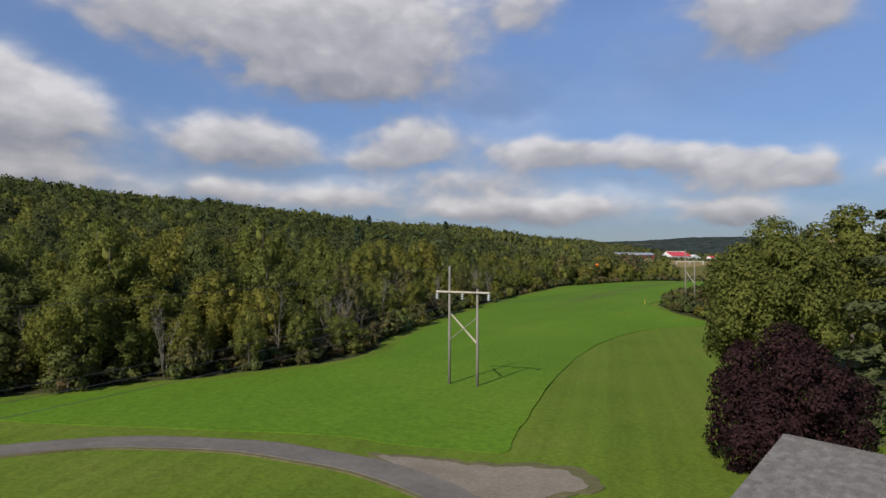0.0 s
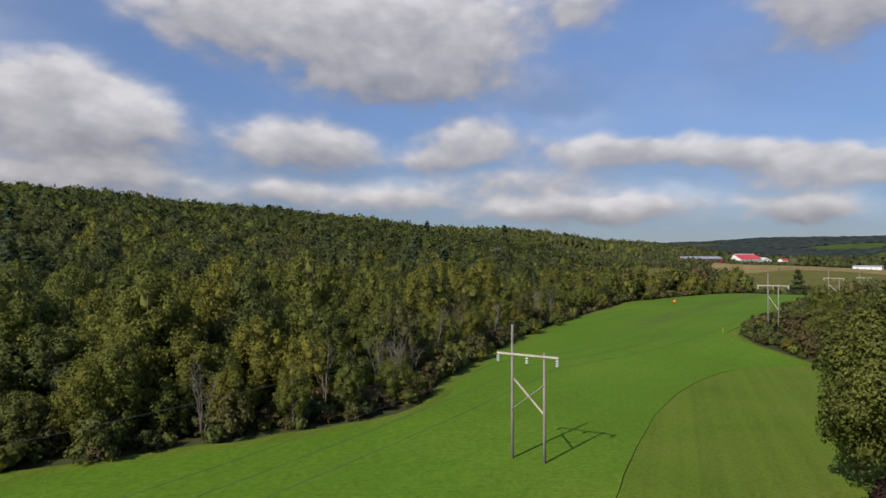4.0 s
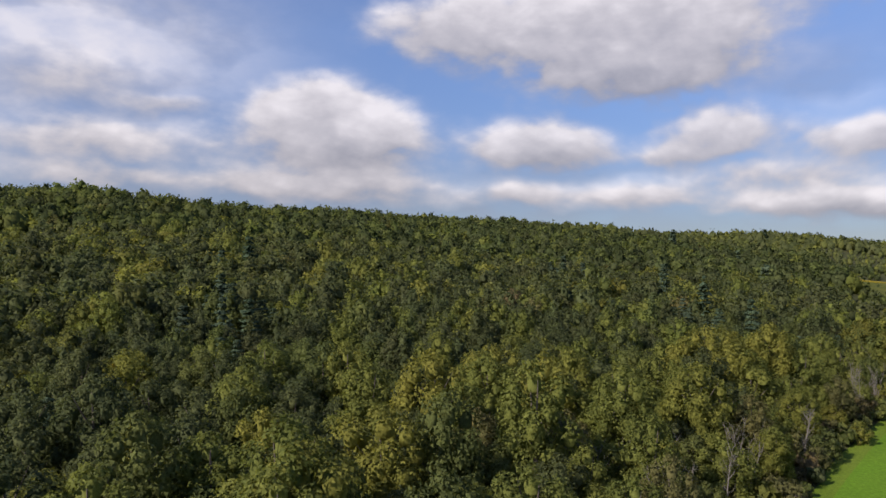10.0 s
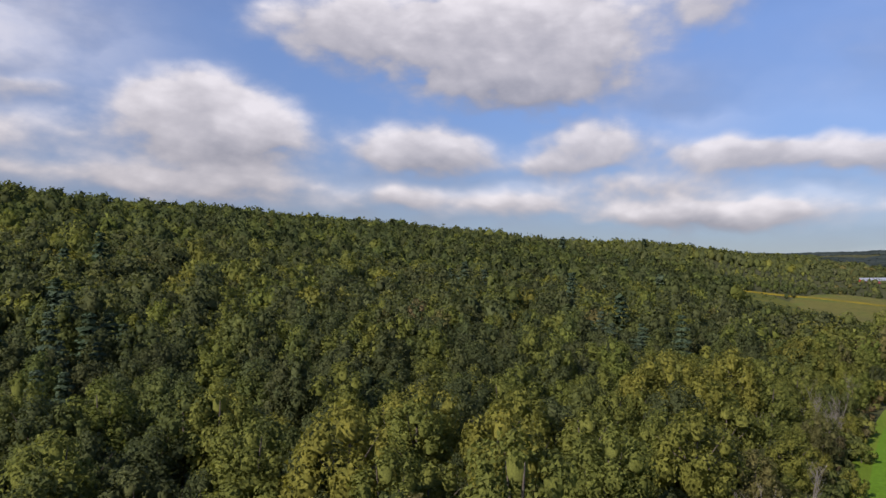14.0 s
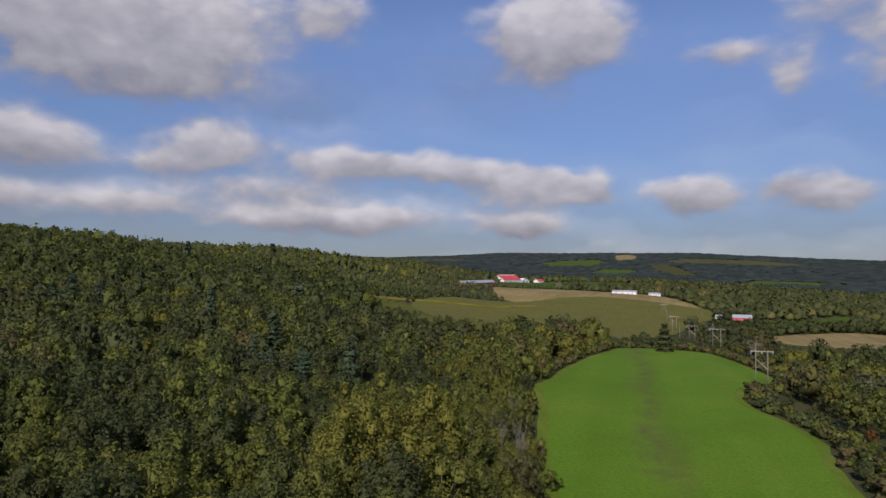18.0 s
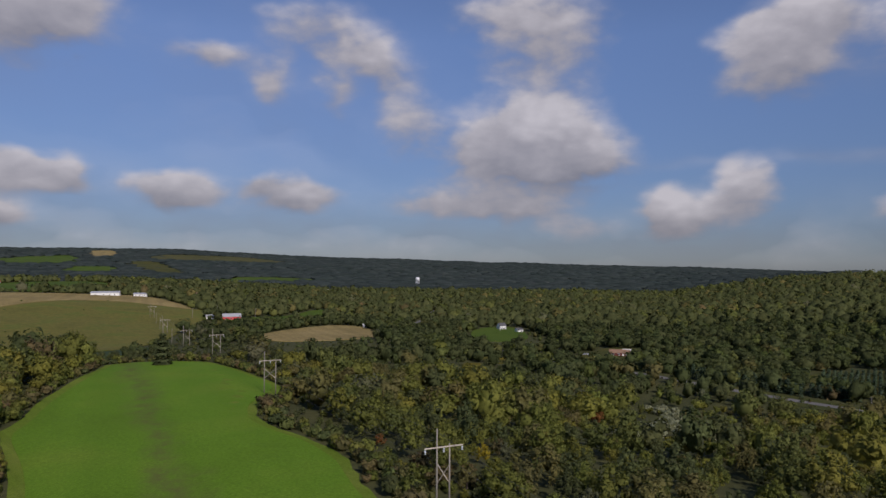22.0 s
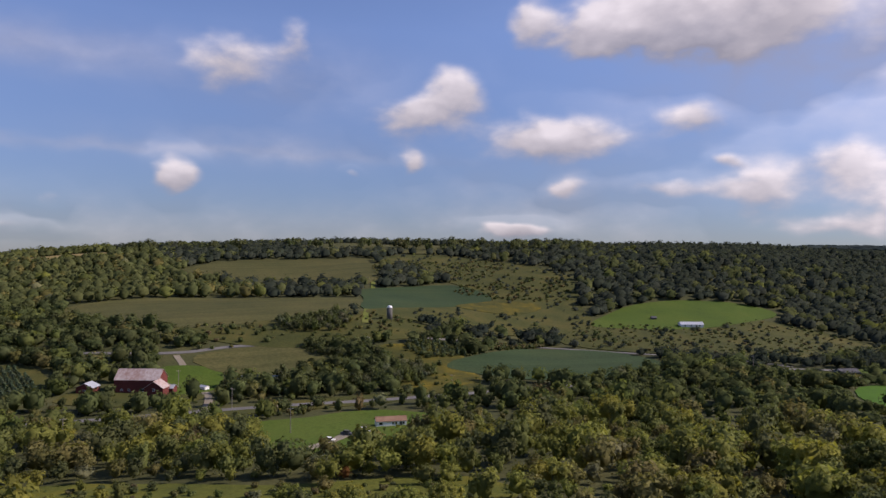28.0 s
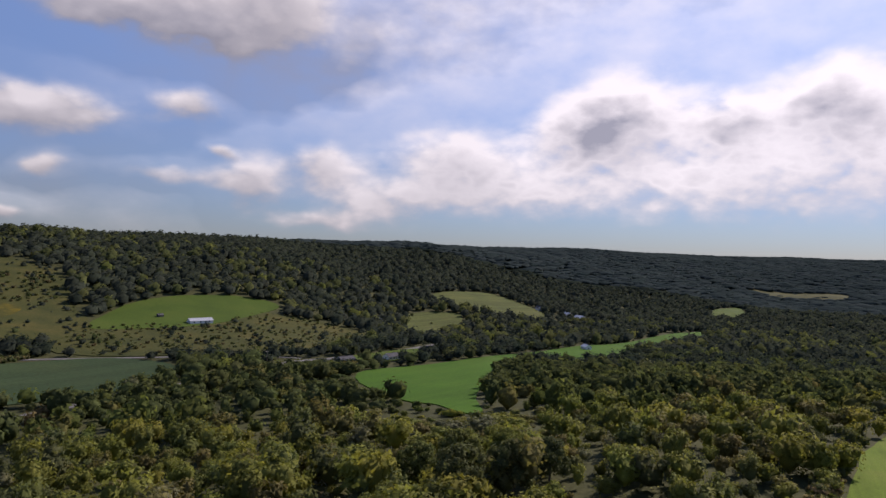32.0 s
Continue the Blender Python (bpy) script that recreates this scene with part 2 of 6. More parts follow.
# thick hearts of the heaps that stand before the sun stay grey
towards = node(wt, "ShaderNodeMapRange", i1=150.0, i2=176.0, i3=0.0, i4=0.9)
wt.links.new(turn, towards.inputs[0])
heart = node(wt, "ShaderNodeMapRange", i1=0.95, i2=1.6)
wt.links.new(mask, heart.inputs[0])
height_in = math_node(wt, "SUBTRACT", math_node(wt, "ADD", height_in, math_node(wt, "MULTIPLY", towards.outputs[0], 0.55)), math_node(wt, "MULTIPLY", math_node(wt, "MULTIPLY", heart.outputs[0], towards.outputs[0]), 2.1))
ramp = wt.nodes.new("ShaderNodeValToRGB")
e = ramp.color_ramp.elements
e[0].position, e[0].color = 0.06, (0.29, 0.30, 0.34, 1)
e[1].position, e[1].color = 0.86, (0.83, 0.83, 0.84, 1)
mid = e.new(0.50)
mid.color = (0.55, 0.55, 0.57, 1)
wt.links.new(math_node(wt, "MULTIPLY_ADD", height_in, 0.42, 0.5, clamp=True), ramp.inputs["Fac"])
near_sun = wt.nodes.new("ShaderNodeMapRange")
near_sun.interpolation_type = "SMOOTHSTEP"
for k, v in enumerate((135.0, 195.0, 0.83, 1.14)):
    near_sun.inputs[1 + k].default_value = v
wt.links.new(turn, near_sun.inputs["Value"])
day = wt.nodes.new("ShaderNodeBackground")
day.inputs["Strength"].default_value = 0.11
# the air thickens towards the skyline
air = wt.nodes.new("ShaderNodeValToRGB")
air.color_ramp.elements[0].position, air.color_ramp.elements[0].color = 0.0, (0.29, 0.345, 0.455, 1)
air.color_ramp.elements[1].position, air.color_ramp.elements[1].color = 1.0, (0.94, 0.98, 1.09, 1)
wt.links.new(math_node(wt, "DIVIDE", rise, 18.0, clamp=True), air.inputs["Fac"])
tinted = wt.nodes.new("ShaderNodeMix")
tinted.data_type, tinted.blend_type = "RGBA", "MULTIPLY"
tinted.inputs[0].default_value = 1.0
wt.links.new(sky.outputs["Color"], tinted.inputs[6])
wt.links.new(air.outputs["Color"], tinted.inputs[7])
wt.links.new(tinted.outputs[2], day.inputs["Color"])
heap = wt.nodes.new("ShaderNodeBackground")
wt.links.new(ramp.outputs["Color"], heap.inputs["Color"])
wt.links.new(near_sun.outputs["Result"], heap.inputs["Strength"])
blend = wt.nodes.new("ShaderNodeMixShader")
above = wt.nodes.new("ShaderNodeMapRange")
above.inputs["From Min"].default_value, above.inputs["From Max"].default_value = -1.0, 1.5
wt.links.new(rise, above.inputs["Value"])
wt.links.new(math_node(wt, "MULTIPLY", veiled, above.outputs["Result"]), blend.inputs["Fac"])
wt.links.new(day.outputs[0], blend.inputs[1])
wt.links.new(heap.outputs[0], blend.inputs[2])
out = wt.nodes.new("ShaderNodeOutputWorld")
wt.links.new(blend.outputs[0], out.inputs["Surface"])

lamp = bpy.data.lights.new("sun", "SUN")
lamp.energy, lamp.angle, lamp.color = 4.3, radians(0.55), (1.0, 0.95, 0.86)
sun_at = Vector((math.sin(radians(SUN_BEARING)), math.cos(radians(SUN_BEARING)), math.tan(radians(SUN_HEIGHT))))
new("sun", lamp).matrix_world = look(sun_at * 100, (0, 0, 0))


# ---- materials ----
def surface(name, rough=0.9, spec=0.2, metal=0.0):
    m = bpy.data.materials.new(name)
    m.use_nodes = True
    t = m.node_tree
    b = t.nodes["Principled BSDF"]
    b.inputs["Roughness"].default_value, b.inputs["Specular IOR Level"].default_value, b.inputs["Metallic"].default_value = rough, spec, metal
    return m, t, b


def noise_of(t, scale, detail=4.0, rough=0.55, stretch=None, world_space=True):
    c = t.nodes.new("ShaderNodeNewGeometry" if world_space else "ShaderNodeTexCoord")
    v = c.outputs["Position"] if world_space else c.outputs["Object"]
    if stretch:
        if len(stretch) > 3:
            m = t.nodes.new("ShaderNodeMapping")
            m.inputs["Rotation"].default_value = (0, 0, radians(stretch[3]))
            t.links.new(v, m.inputs["Vector"])
            v = m.outputs[0]
        m = t.nodes.new("ShaderNodeMapping")
        m.inputs["Scale"].default_value = stretch[:3]
        t.links.new(v, m.inputs["Vector"])
        v = m.outputs[0]
    n = t.nodes.new("ShaderNodeTexNoise")
    n.inputs["Scale"].default_value, n.inputs["Detail"].default_value, n.inputs["Roughness"].default_value = scale, detail, rough
    t.links.new(v, n.inputs["Vector"])
    return n.outputs["Fac"]


def ramp_of(t, value, *stops):
    r = t.nodes.new("ShaderNodeValToRGB")
    els = r.color_ramp.elements
    els[0].position, els[0].color = stops[0][0], (*stops[0][1], 1)
    els[1].position, els[1].color = stops[-1][0], (*stops[-1][1], 1)
    for pos, col in stops[1:-1]:
        els.new(pos).color = (*col, 1)
    t.links.new(value, r.inputs["Fac"])
    return r.outputs["Color"]


def mixed(t, fac, a, b, how="MIX"):
    m = t.nodes.new("ShaderNodeMix")
    m.data_type, m.blend_type = "RGBA", how
    for socket, v in ((m.inputs[0], fac), (m.inputs[6], a), (m.inputs[7], b)):
        if isinstance(v, (int, float)):
            socket.default_value = v
        elif isinstance(v, tuple):
            socket.default_value = (*v, 1)
        else:
            t.links.new(v, socket)
    return m.outputs[2]


def bumped(t, b, value, strength, distance):
    n = t.nodes.new("ShaderNodeBump")
    n.inputs["Strength"].default_value, n.inputs["Distance"].default_value = strength, distance
    t.links.new(value, n.inputs["Height"])
    t.links.new(n.outputs[0], b.inputs["Normal"])


def turf(name, low, mid, high, patch=0.02, grain=1.2, stripes=None, bump=0.3):
    """Grass or crop: broad patches, fine tufts, and mowing or sowing lines where stripes gives them."""
    m, t, b = surface(name, 0.95, 0.1)
    broad = noise_of(t, patch, 5.0, 0.6)
    tuft = noise_of(t, grain, 6.0, 0.7)
    col = ramp_of(t, broad, (0.3, low), (0.5, mid), (0.7, high))
    dark = ramp_of(t, tuft, (0.25, (0.55, 0.58, 0.5)), (0.75, (1.25, 1.22, 1.2)))
    col = mixed(t, 1.0, col, dark, "MULTIPLY")
    if stripes:
        angle, width, depth = stripes
        line = noise_of(t, 1.0, 2.0, 0.5, (1 / width, 0.004, 0.004, angle))
        col = mixed(t, 1.0, col, ramp_of(t, line, (0.38, (1 - depth,) * 3), (0.62, (1 + depth,) * 3)), "MULTIPLY")
    t.links.new(col, b.inputs["Base Color"])
    bumped(t, b, tuft, bump, 0.3)
    return m


def plain(name, low, high, scale=2.0, rough=0.8, spec=0.3, metal=0.0, stretch=None, bump=0.15, local=False):
    m, t, b = surface(name, rough, spec, metal)
    n = noise_of(t, scale, 6.0, 0.65, stretch, not local)
    broad = noise_of(t, scale * 0.13, 3.0, 0.5, None, not local)
    col = mixed(t, 0.35, ramp_of(t, n, (0.3, low), (0.7, high)), ramp_of(t, broad, (0.35, low), (0.65, high)))
    t.links.new(col, b.inputs["Base Color"])
    bumped(t, b, n, bump, 0.05)
    return m


def leafy(name, through_light=0.42, grain=5.0, gloss=0.12):
    """Foliage: the tint is the tree's own leaf colour, with painted haze and shade far off, varied from bough to bough
    and leaf to leaf.
    """
    m, t, b = surface(name, 0.85, gloss)
    tint = t.nodes.new("ShaderNodeAttribute")
    tint.attribute_name = "tint"
    isle = t.nodes.new("ShaderNodeNewGeometry")
    each = t.nodes.new("ShaderNodeObjectInfo")
    leaves = noise_of(t, grain, 5.0, 0.7)
    boughs = noise_of(t, 0.3, 2.0, 0.5)
    vary = ramp_of(t, isle.outputs["Random Per Island"], (0.0, (0.76, 0.79, 0.76)), (1.0, (1.24, 1.2, 1.14)))
    vary2 = ramp_of(t, each.outputs["Random"], (0.0, (0.86, 0.9, 0.9)), (1.0, (1.15, 1.1, 1.05)))
    grainy = ramp_of(t, leaves, (0.30, (0.62, 0.64, 0.62)), (0.70, (1.34, 1.31, 1.26)))
    col = mixed(t, 1.0, mixed(t, 1.0, tint.outputs["Color"], vary, "MULTIPLY"), vary2, "MULTIPLY")
    col = mixed(t, 1.0, col, grainy, "MULTIPLY")
    col = mixed(t, 1.0, col, ramp_of(t, boughs, (0.3, (0.85, 0.85, 0.85)), (0.7, (1.18, 1.15, 1.1))), "MULTIPLY")
    t.links.new(col, b.inputs["Base Color"])
    bumped(t, b, leaves, 0.3, 0.25)
    tr = t.nodes.new("ShaderNodeBsdfTranslucent")
    t.links.new(mixed(t, 1.0, col, (1.2, 1.2, 0.85), "MULTIPLY"), tr.inputs["Color"])
    mix = t.nodes.new("ShaderNodeMixShader")
    mix.inputs["Fac"].default_value = through_light
    t.links.new(b.outputs[0], mix.inputs[1])
    t.links.new(tr.outputs[0], mix.inputs[2])
    t.links.new(mix.outputs[0], t.nodes["Material Output"].inputs["Surface"])
    return m


GROUND = turf("rough_ground", (0.048, 0.053, 0.022), (0.064, 0.068, 0.028), (0.086, 0.084, 0.034), 0.03, 0.5)
HAY = turf("hay_grass", (0.088, 0.166, 0.012), (0.100, 0.196, 0.014), (0.130, 0.206, 0.020), 0.02, 1.6, (30, 9.0, 0.04))


def streak(m, a, b, half_width, colour, strength):
    """A soft-edged strip of thinner growth along the line from a to b."""
    t = m.node_tree
    bsdf = t.nodes["Principled BSDF"]
    old = bsdf.inputs["Base Color"].links[0].from_socket
    geo = t.nodes.new("ShaderNodeNewGeometry")
    way = Vector((b[0] - a[0], b[1] - a[1])).normalized()
    off = node(t, "ShaderNodeVectorMath", op="SUBTRACT", i1=(a[0], a[1], 0.0))
    t.links.new(geo.outputs["Position"], off.inputs[0])
    across, along = (node(t, "ShaderNodeVectorMath", op="DOT_PRODUCT", i1=v) for v in ((way.y, -way.x, 0.0), (way.x, way.y, 0.0)))
    t.links.new(off.outputs[0], across.inputs[0])
    t.links.new(off.outputs[0], along.inputs[0])
    wander = math_node(t, "MULTIPLY_ADD", noise_of(t, 0.05, 2.0), half_width * 2.4, -half_width * 1.2)
    gap = math_node(t, "ABSOLUTE", math_node(t, "ADD", across.outputs["Value"], wander))
    edge = node(t, "ShaderNodeMapRange", i1=half_width, i2=0.0)
    t.links.new(gap, edge.inputs[0])
    ends = node(t, "ShaderNodeMapRange", i1=-25.0, i2=10.0)
    t.links.new(along.outputs["Value"], ends.inputs[0])
    patchy = ramp_of(t, noise_of(t, 0.22, 5.0, 0.7), (0.35, (0.0, 0.0, 0.0)), (0.62, (1.0, 1.0, 1.0)))
    amount = math_node(t, "MULTIPLY", math_node(t, "MULTIPLY", edge.outputs[0], ends.outputs[0]), strength)
    amount = math_node(t, "MULTIPLY", amount, patchy)
    t.links.new(mixed(t, amount, old, colour), bsdf.inputs["Base Color"])


streak(HAY, (41.0, 217.0), (139.0, 384.0), 7.0, (0.094, 0.105, 0.028), 1.0)
VALLEY_HAY = turf("valley_hay", (0.042, 0.108, 0.008), (0.050, 0.124, 0.009), (0.062, 0.130, 0.012), 0.02, 0.8, (25, 7.0, 0.08))
LAWN = turf("mown_grass", (0.098, 0.154, 0.014), (0.116, 0.174, 0.018), (0.142, 0.180, 0.028), 0.05, 2.5, (14, 1.6, 0.07))
MEADOW = turf("meadow_grass", (0.044, 0.053, 0.016), (0.064, 0.068, 0.019), (0.094, 0.084, 0.024), 0.03, 0.6)
WEEDS = turf("weedy_meadow", (0.068, 0.080, 0.017), (0.100, 0.108, 0.020), (0.150, 0.132, 0.020), 0.06, 0.7)
BROWN = turf("dry_pasture", (0.105, 0.106, 0.026), (0.142, 0.130, 0.033), (0.092, 0.126, 0.024), 0.03, 0.3)
TAN = turf("cut_stubble", (0.20, 0.155, 0.065), (0.26, 0.20, 0.085), (0.31, 0.24, 0.11), 0.02, 0.4, (35, 8.0, 0.08))
YOUNG = turf("young_crop", (0.070, 0.086, 0.026), (0.088, 0.106, 0.030), (0.110, 0.118, 0.034), 0.02, 0.4, (40, 6.0, 0.14))
BEANS = turf("bean_crop", (0.028, 0.051, 0.022), (0.036, 0.061, 0.026), (0.046, 0.069, 0.028), 0.015, 0.5, (20, 5.0, 0.08))
CROP = turf("pale_crop", (0.061, 0.065, 0.023), (0.078, 0.078, 0.028), (0.097, 0.090, 0.033), 0.012, 0.4, (15, 9.0, 0.10))
GOLD = turf("goldenrod", (0.045, 0.051, 0.016), (0.077, 0.072, 0.015), (0.162, 0.123, 0.014), 0.05, 0.5)
BRIGHT = turf("bright_grass", (0.049, 0.084, 0.013), (0.063, 0.103, 0.014), (0.078, 0.110, 0.018), 0.02, 0.6)
FOLIAGE = leafy("foliage", 0.42)
CANOPY = leafy("canopy", 0.42, 1.3, 0.0)
NEEDLES = leafy("needles", 0.3)
BARK = plain("bark", (0.07, 0.055, 0.042), (0.17, 0.145, 0.12), 3.0, 0.9, 0.2, stretch=(1, 1, 0.25), local=True)
PALE_BARK = plain("pale_bark", (0.13, 0.115, 0.095), (0.25, 0.225, 0.19), 3.0, 0.9, 0.2, stretch=(1, 1, 0.25), local=True)
POLE = plain("weathered_pole", (0.16, 0.145, 0.12), (0.31, 0.285, 0.245), 2.5, 0.85, 0.2, stretch=(2, 2, 0.12), local=True)
ARM = plain("bleached_timber", (0.33, 0.29, 0.23), (0.54, 0.48, 0.40), 3.0, 0.85, 0.2, stretch=(0.3, 2, 2), local=True)
CERAMIC = plain("glazed_insulator", (0.42, 0.45, 0.47), (0.62, 0.66, 0.68), 4.0, 0.2, 0.6, local=True)
WIRE = plain("aluminium_wire", (0.10, 0.10, 0.10), (0.17, 0.17, 0.17), 1.0, 0.5, 0.4, 0.6)
ORANGE = plain("orange_shell", (0.75, 0.13, 0.015), (0.9, 0.2, 0.03), 3.0, 0.4, 0.4, local=True)
TARMAC = plain("worn_tarmac", (0.1107, 0.1000, 0.0840), (0.1845, 0.1681, 0.1440), 1.5, 0.9, 0.2)
HIGHWAY = plain("pale_tarmac", (0.10, 0.096, 0.09), (0.165, 0.158, 0.148), 0.8, 0.9, 0.2)
DIRT = plain("mossy_dirt", (0.080, 0.088, 0.030), (0.17, 0.148, 0.080), 1.6, 0.95, 0.1, bump=0.5)
GRAVEL = plain("gravel", (0.15, 0.128, 0.092), (0.27, 0.235, 0.18), 3.0, 0.95, 0.15, bump=0.5)
SHINGLE = plain("asphalt_shingle", (0.090, 0.085, 0.078), (0.176, 0.168, 0.156), 14.0, 0.92, 0.12, bump=0.3)
WHITE = plain("white_siding", (0.66, 0.66, 0.64), (0.82, 0.82, 0.80), 1.5, 0.6, 0.3)
TRIM = plain("white_trim", (0.70, 0.70, 0.68), (0.84, 0.84, 0.82), 2.0, 0.5, 0.3)
RED = plain("faded_red_boards", (0.085, 0.022, 0.018), (0.16, 0.045, 0.038), 1.2, 0.85, 0.2, stretch=(4, 4, 0.3))
RED_ROOF = plain("red_metal_roof", (0.55, 0.05, 0.06), (0.68, 0.09, 0.09), 0.3, 0.5, 0.4)
RUST_ROOF = plain("rusty_tin_roof", (0.24, 0.11, 0.075), (0.56, 0.50, 0.47), 0.7, 0.6, 0.35, 0.15, stretch=(1, 1, 0.3))
TIN = plain("grey_tin_roof", (0.42, 0.43, 0.44), (0.60, 0.61, 0.62), 0.6, 0.45, 0.4, 0.4)
BROWN_ROOF = plain("brown_shingle", (0.17, 0.10, 0.065), (0.30, 0.19, 0.13), 3.0, 0.9, 0.15)
DARK_ROOF = plain("dark_shingle", (0.06, 0.06, 0.065), (0.12, 0.12, 0.125), 3.0, 0.9, 0.15)
CONCRETE = plain("silo_concrete", (0.30, 0.29, 0.27), (0.45, 0.44, 0.42), 1.0, 0.9, 0.2)
GLASS = plain("window_glass", (0.015, 0.018, 0.02), (0.03, 0.034, 0.038), 0.5, 0.06, 0.6)
STEEL = plain("painted_steel", (0.62, 0.64, 0.66), (0.76, 0.78, 0.8), 0.6, 0.4, 0.4)
WATER, _t, _b = surface("pond_water", 0.06, 0.5)
_b.inputs["Base Color"].default_value = (0.02, 0.028, 0.03, 1)
bumped(_t, _b, noise_of(_t, 1.5, 3.0), 0.05, 0.05)


# ---- the lie of the land: one spoke of heights for each bearing, at growing distances from the hub ----
HUB = (0.0, 130.0)
RINGS = (0, 100, 180, 280, 400, 560, 800, 1150, 1700, 2400, 3200, 4200)
SPOKES = []


def spoke(bearing, *heights):
    SPOKES.append((bearing, (0.2, *heights)))


spoke(-90, 3, 12, 26, 44, 64, 76, 70, 60, 60, 60, 60)
spoke(-60, 3, 12, 30, 51, 77, 76, 60, 55, 55, 60, 60)
spoke(-40, 2, 9, 21, 38, 63, 75, 60, 50, 50, 55, 60)
spoke(-20, 1, 5, 13, 24, 42, 66, 60, 50, 50, 60, 70)
spoke(0, 1, 3, 6, 10, 18, 34, 57, 52, 55, 65, 80)
spoke(12, 1, 2, 2, 0, 3, 13, 27, 45, 50, 65, 85)
spoke(22, 1, 2, 2, -5, -11, 3, 8, 11, 18, 58, 120)
spoke(35, 2, 3, 2, -5, -14, -4, 4, 6, 16, 62, 123)
spoke(48, 3.2, -2, -8, -14, -18, -20, -18, -12, 5, 45, 85)
spoke(62, 2, -7, -18, -24, -27, -23, -20, -15, -5, 30, 58)
spoke(75, 0, -9, -22, -24, -23, -20, -18, -15, -5, 20, 40)
spoke(88, 0, -9, -21, -25, -21, -4, 18, 30, 20, 15, 15)
spoke(105, 0, -9, -21, -25, -6, 13, 52, 60, 50, 40, 40)
spoke(120, 0, -9, -22, -26, -4, 15, 63, 66, 60, 50, 50)
spoke(135, 1, -7, -19, -25, -23, 4, 60, 66, 60, 50, 50)
spoke(150, 1, -6, -19, -26, -27, -6, 50, 70, 60, 55, 50)
spoke(165, 1, -3, -14, -24, -32, -38, 5, 74, 70, 65, 60)
spoke(180, 0, 0, -10, -22, -32, -42, -42, 20, 74, 70, 65)
spoke(195, 0, 0, -4, -16, -28, -40, -48, -40, 25, 64, 60)
spoke(212, 0, 0, 0, -8, -20, -32, -40, -40, 10, 60, 60)
spoke(240, 0, 1, 6, 18, 34, 50, 55, 55, 50, 50, 50)
_bear = np.array([s[0] for s in SPOKES] + [270.0])
_high = np.array([s[1] for s in SPOKES] + [SPOKES[0][1]], float)




def land(x, y):
    """Height of the ground, for numbers or arrays."""
    x, y = np.asarray(x, float), np.asarray(y, float)
    dx, dy = x - HUB[0], y - HUB[1]
    r = np.hypot(dx, dy).clip(0, 4199)
    b = (np.degrees(np.arctan2(dx, dy)) + 90) % 360 - 90
    n = len(SPOKES)
    i = np.clip(np.searchsorted(_bear, b, side="right") - 1, 0, n - 1)
    q = (b - _bear[i]) / (_bear[i + 1] - _bear[i])
    q = q * q * (3 - 2 * q) * 0.5 + q * 0.5
    k = np.clip(np.searchsorted(RINGS, r, side="right") - 1, 0, len(RINGS) - 2)
    rr = np.array(RINGS, float)
    u = (r - rr[k]) / (rr[k + 1] - rr[k])
    top = len(RINGS) - 1

    def ring(spk):
        # monotone-friendly slopes so that ridges do not overshoot
        h = _high
        d = np.diff(h, axis=1) / np.diff(rr)
        m = np.zeros_like(h)
        m[:, 1:-1] = np.where(d[:, 1:] * d[:, :-1] > 0, (d[:, 1:] + d[:, :-1]) / 2, 0)
        m[:, -1] = d[:, -1]
        w = rr[k + 1] - rr[k]
        a, c, ma, mc = h[spk, k], h[spk, k + 1], m[spk, k] * w, m[spk, k + 1] * w
        return (2 * u**3 - 3 * u**2 + 1) * a + (u**3 - 2 * u**2 + u) * ma + (3 * u**2 - 2 * u**3) * c + (u**3 - u**2) * mc

    z = ring(i) * (1 - q) + ring((i + 1) % n if n else i) * q
    roll = np.clip((r - 250) / 500, 0, 1) * (2.2 * np.sin(x / 83 + 1.3 * np.sin(y / 140)) * np.sin(y / 97 + 0.7) + 1.1 * np.sin(x / 37 + y / 51))
    return z + roll


# ---- ground sheet, fields and roads ----
def mesh_from(name, verts, faces, material, tint=None, smooth=False, normals=None):
    me = bpy.data.meshes.new(name)
    verts = np.asarray(verts, np.float32).reshape(-1, 3)
    faces = np.asarray(faces, np.int32)
    count, side = faces.shape
    me.vertices.add(len(verts))
    me.vertices.foreach_set("co", verts.ravel())
    me.loops.add(count * side)
    me.loops.foreach_set("vertex_index", faces.ravel())
    me.polygons.add(count)
    me.polygons.foreach_set("loop_start", np.arange(0, count * side, side, dtype=np.int32))
    me.polygons.foreach_set("use_smooth", np.full(count, smooth))
    if tint is not None:
        layer = me.attributes.new("tint", "FLOAT_COLOR", "POINT")
        layer.data.foreach_set("color", np.c_[np.asarray(tint, np.float32), np.ones(len(verts), np.float32)].ravel())
    if normals is not None:
        me.attributes.new("custom_normal", "FLOAT_VECTOR", "POINT").data.foreach_set("vector", np.asarray(normals, np.float32).ravel())
    me.update(calc_edges=True)
    me.materials.append(material)
    return me


def mesh_of(name, bm, *materials, smooth=False):
    me = bpy.data.meshes.new(name)
    bmesh.ops.recalc_face_normals(bm, faces=bm.faces)
    bm.to_mesh(me)
    bm.free()
    for m in materials:
        me.materials.append(m)
    if smooth:
        me.shade_smooth()
    return me


def part(name, bm, material, parent, label="", smooth=False):
    ob = new(name, mesh_of(name, bm, material, smooth=smooth) if isinstance(bm, bmesh.types.BMesh) else bm)
    ob.parent = parent
    if label:
        ob["label"] = label
    return ob


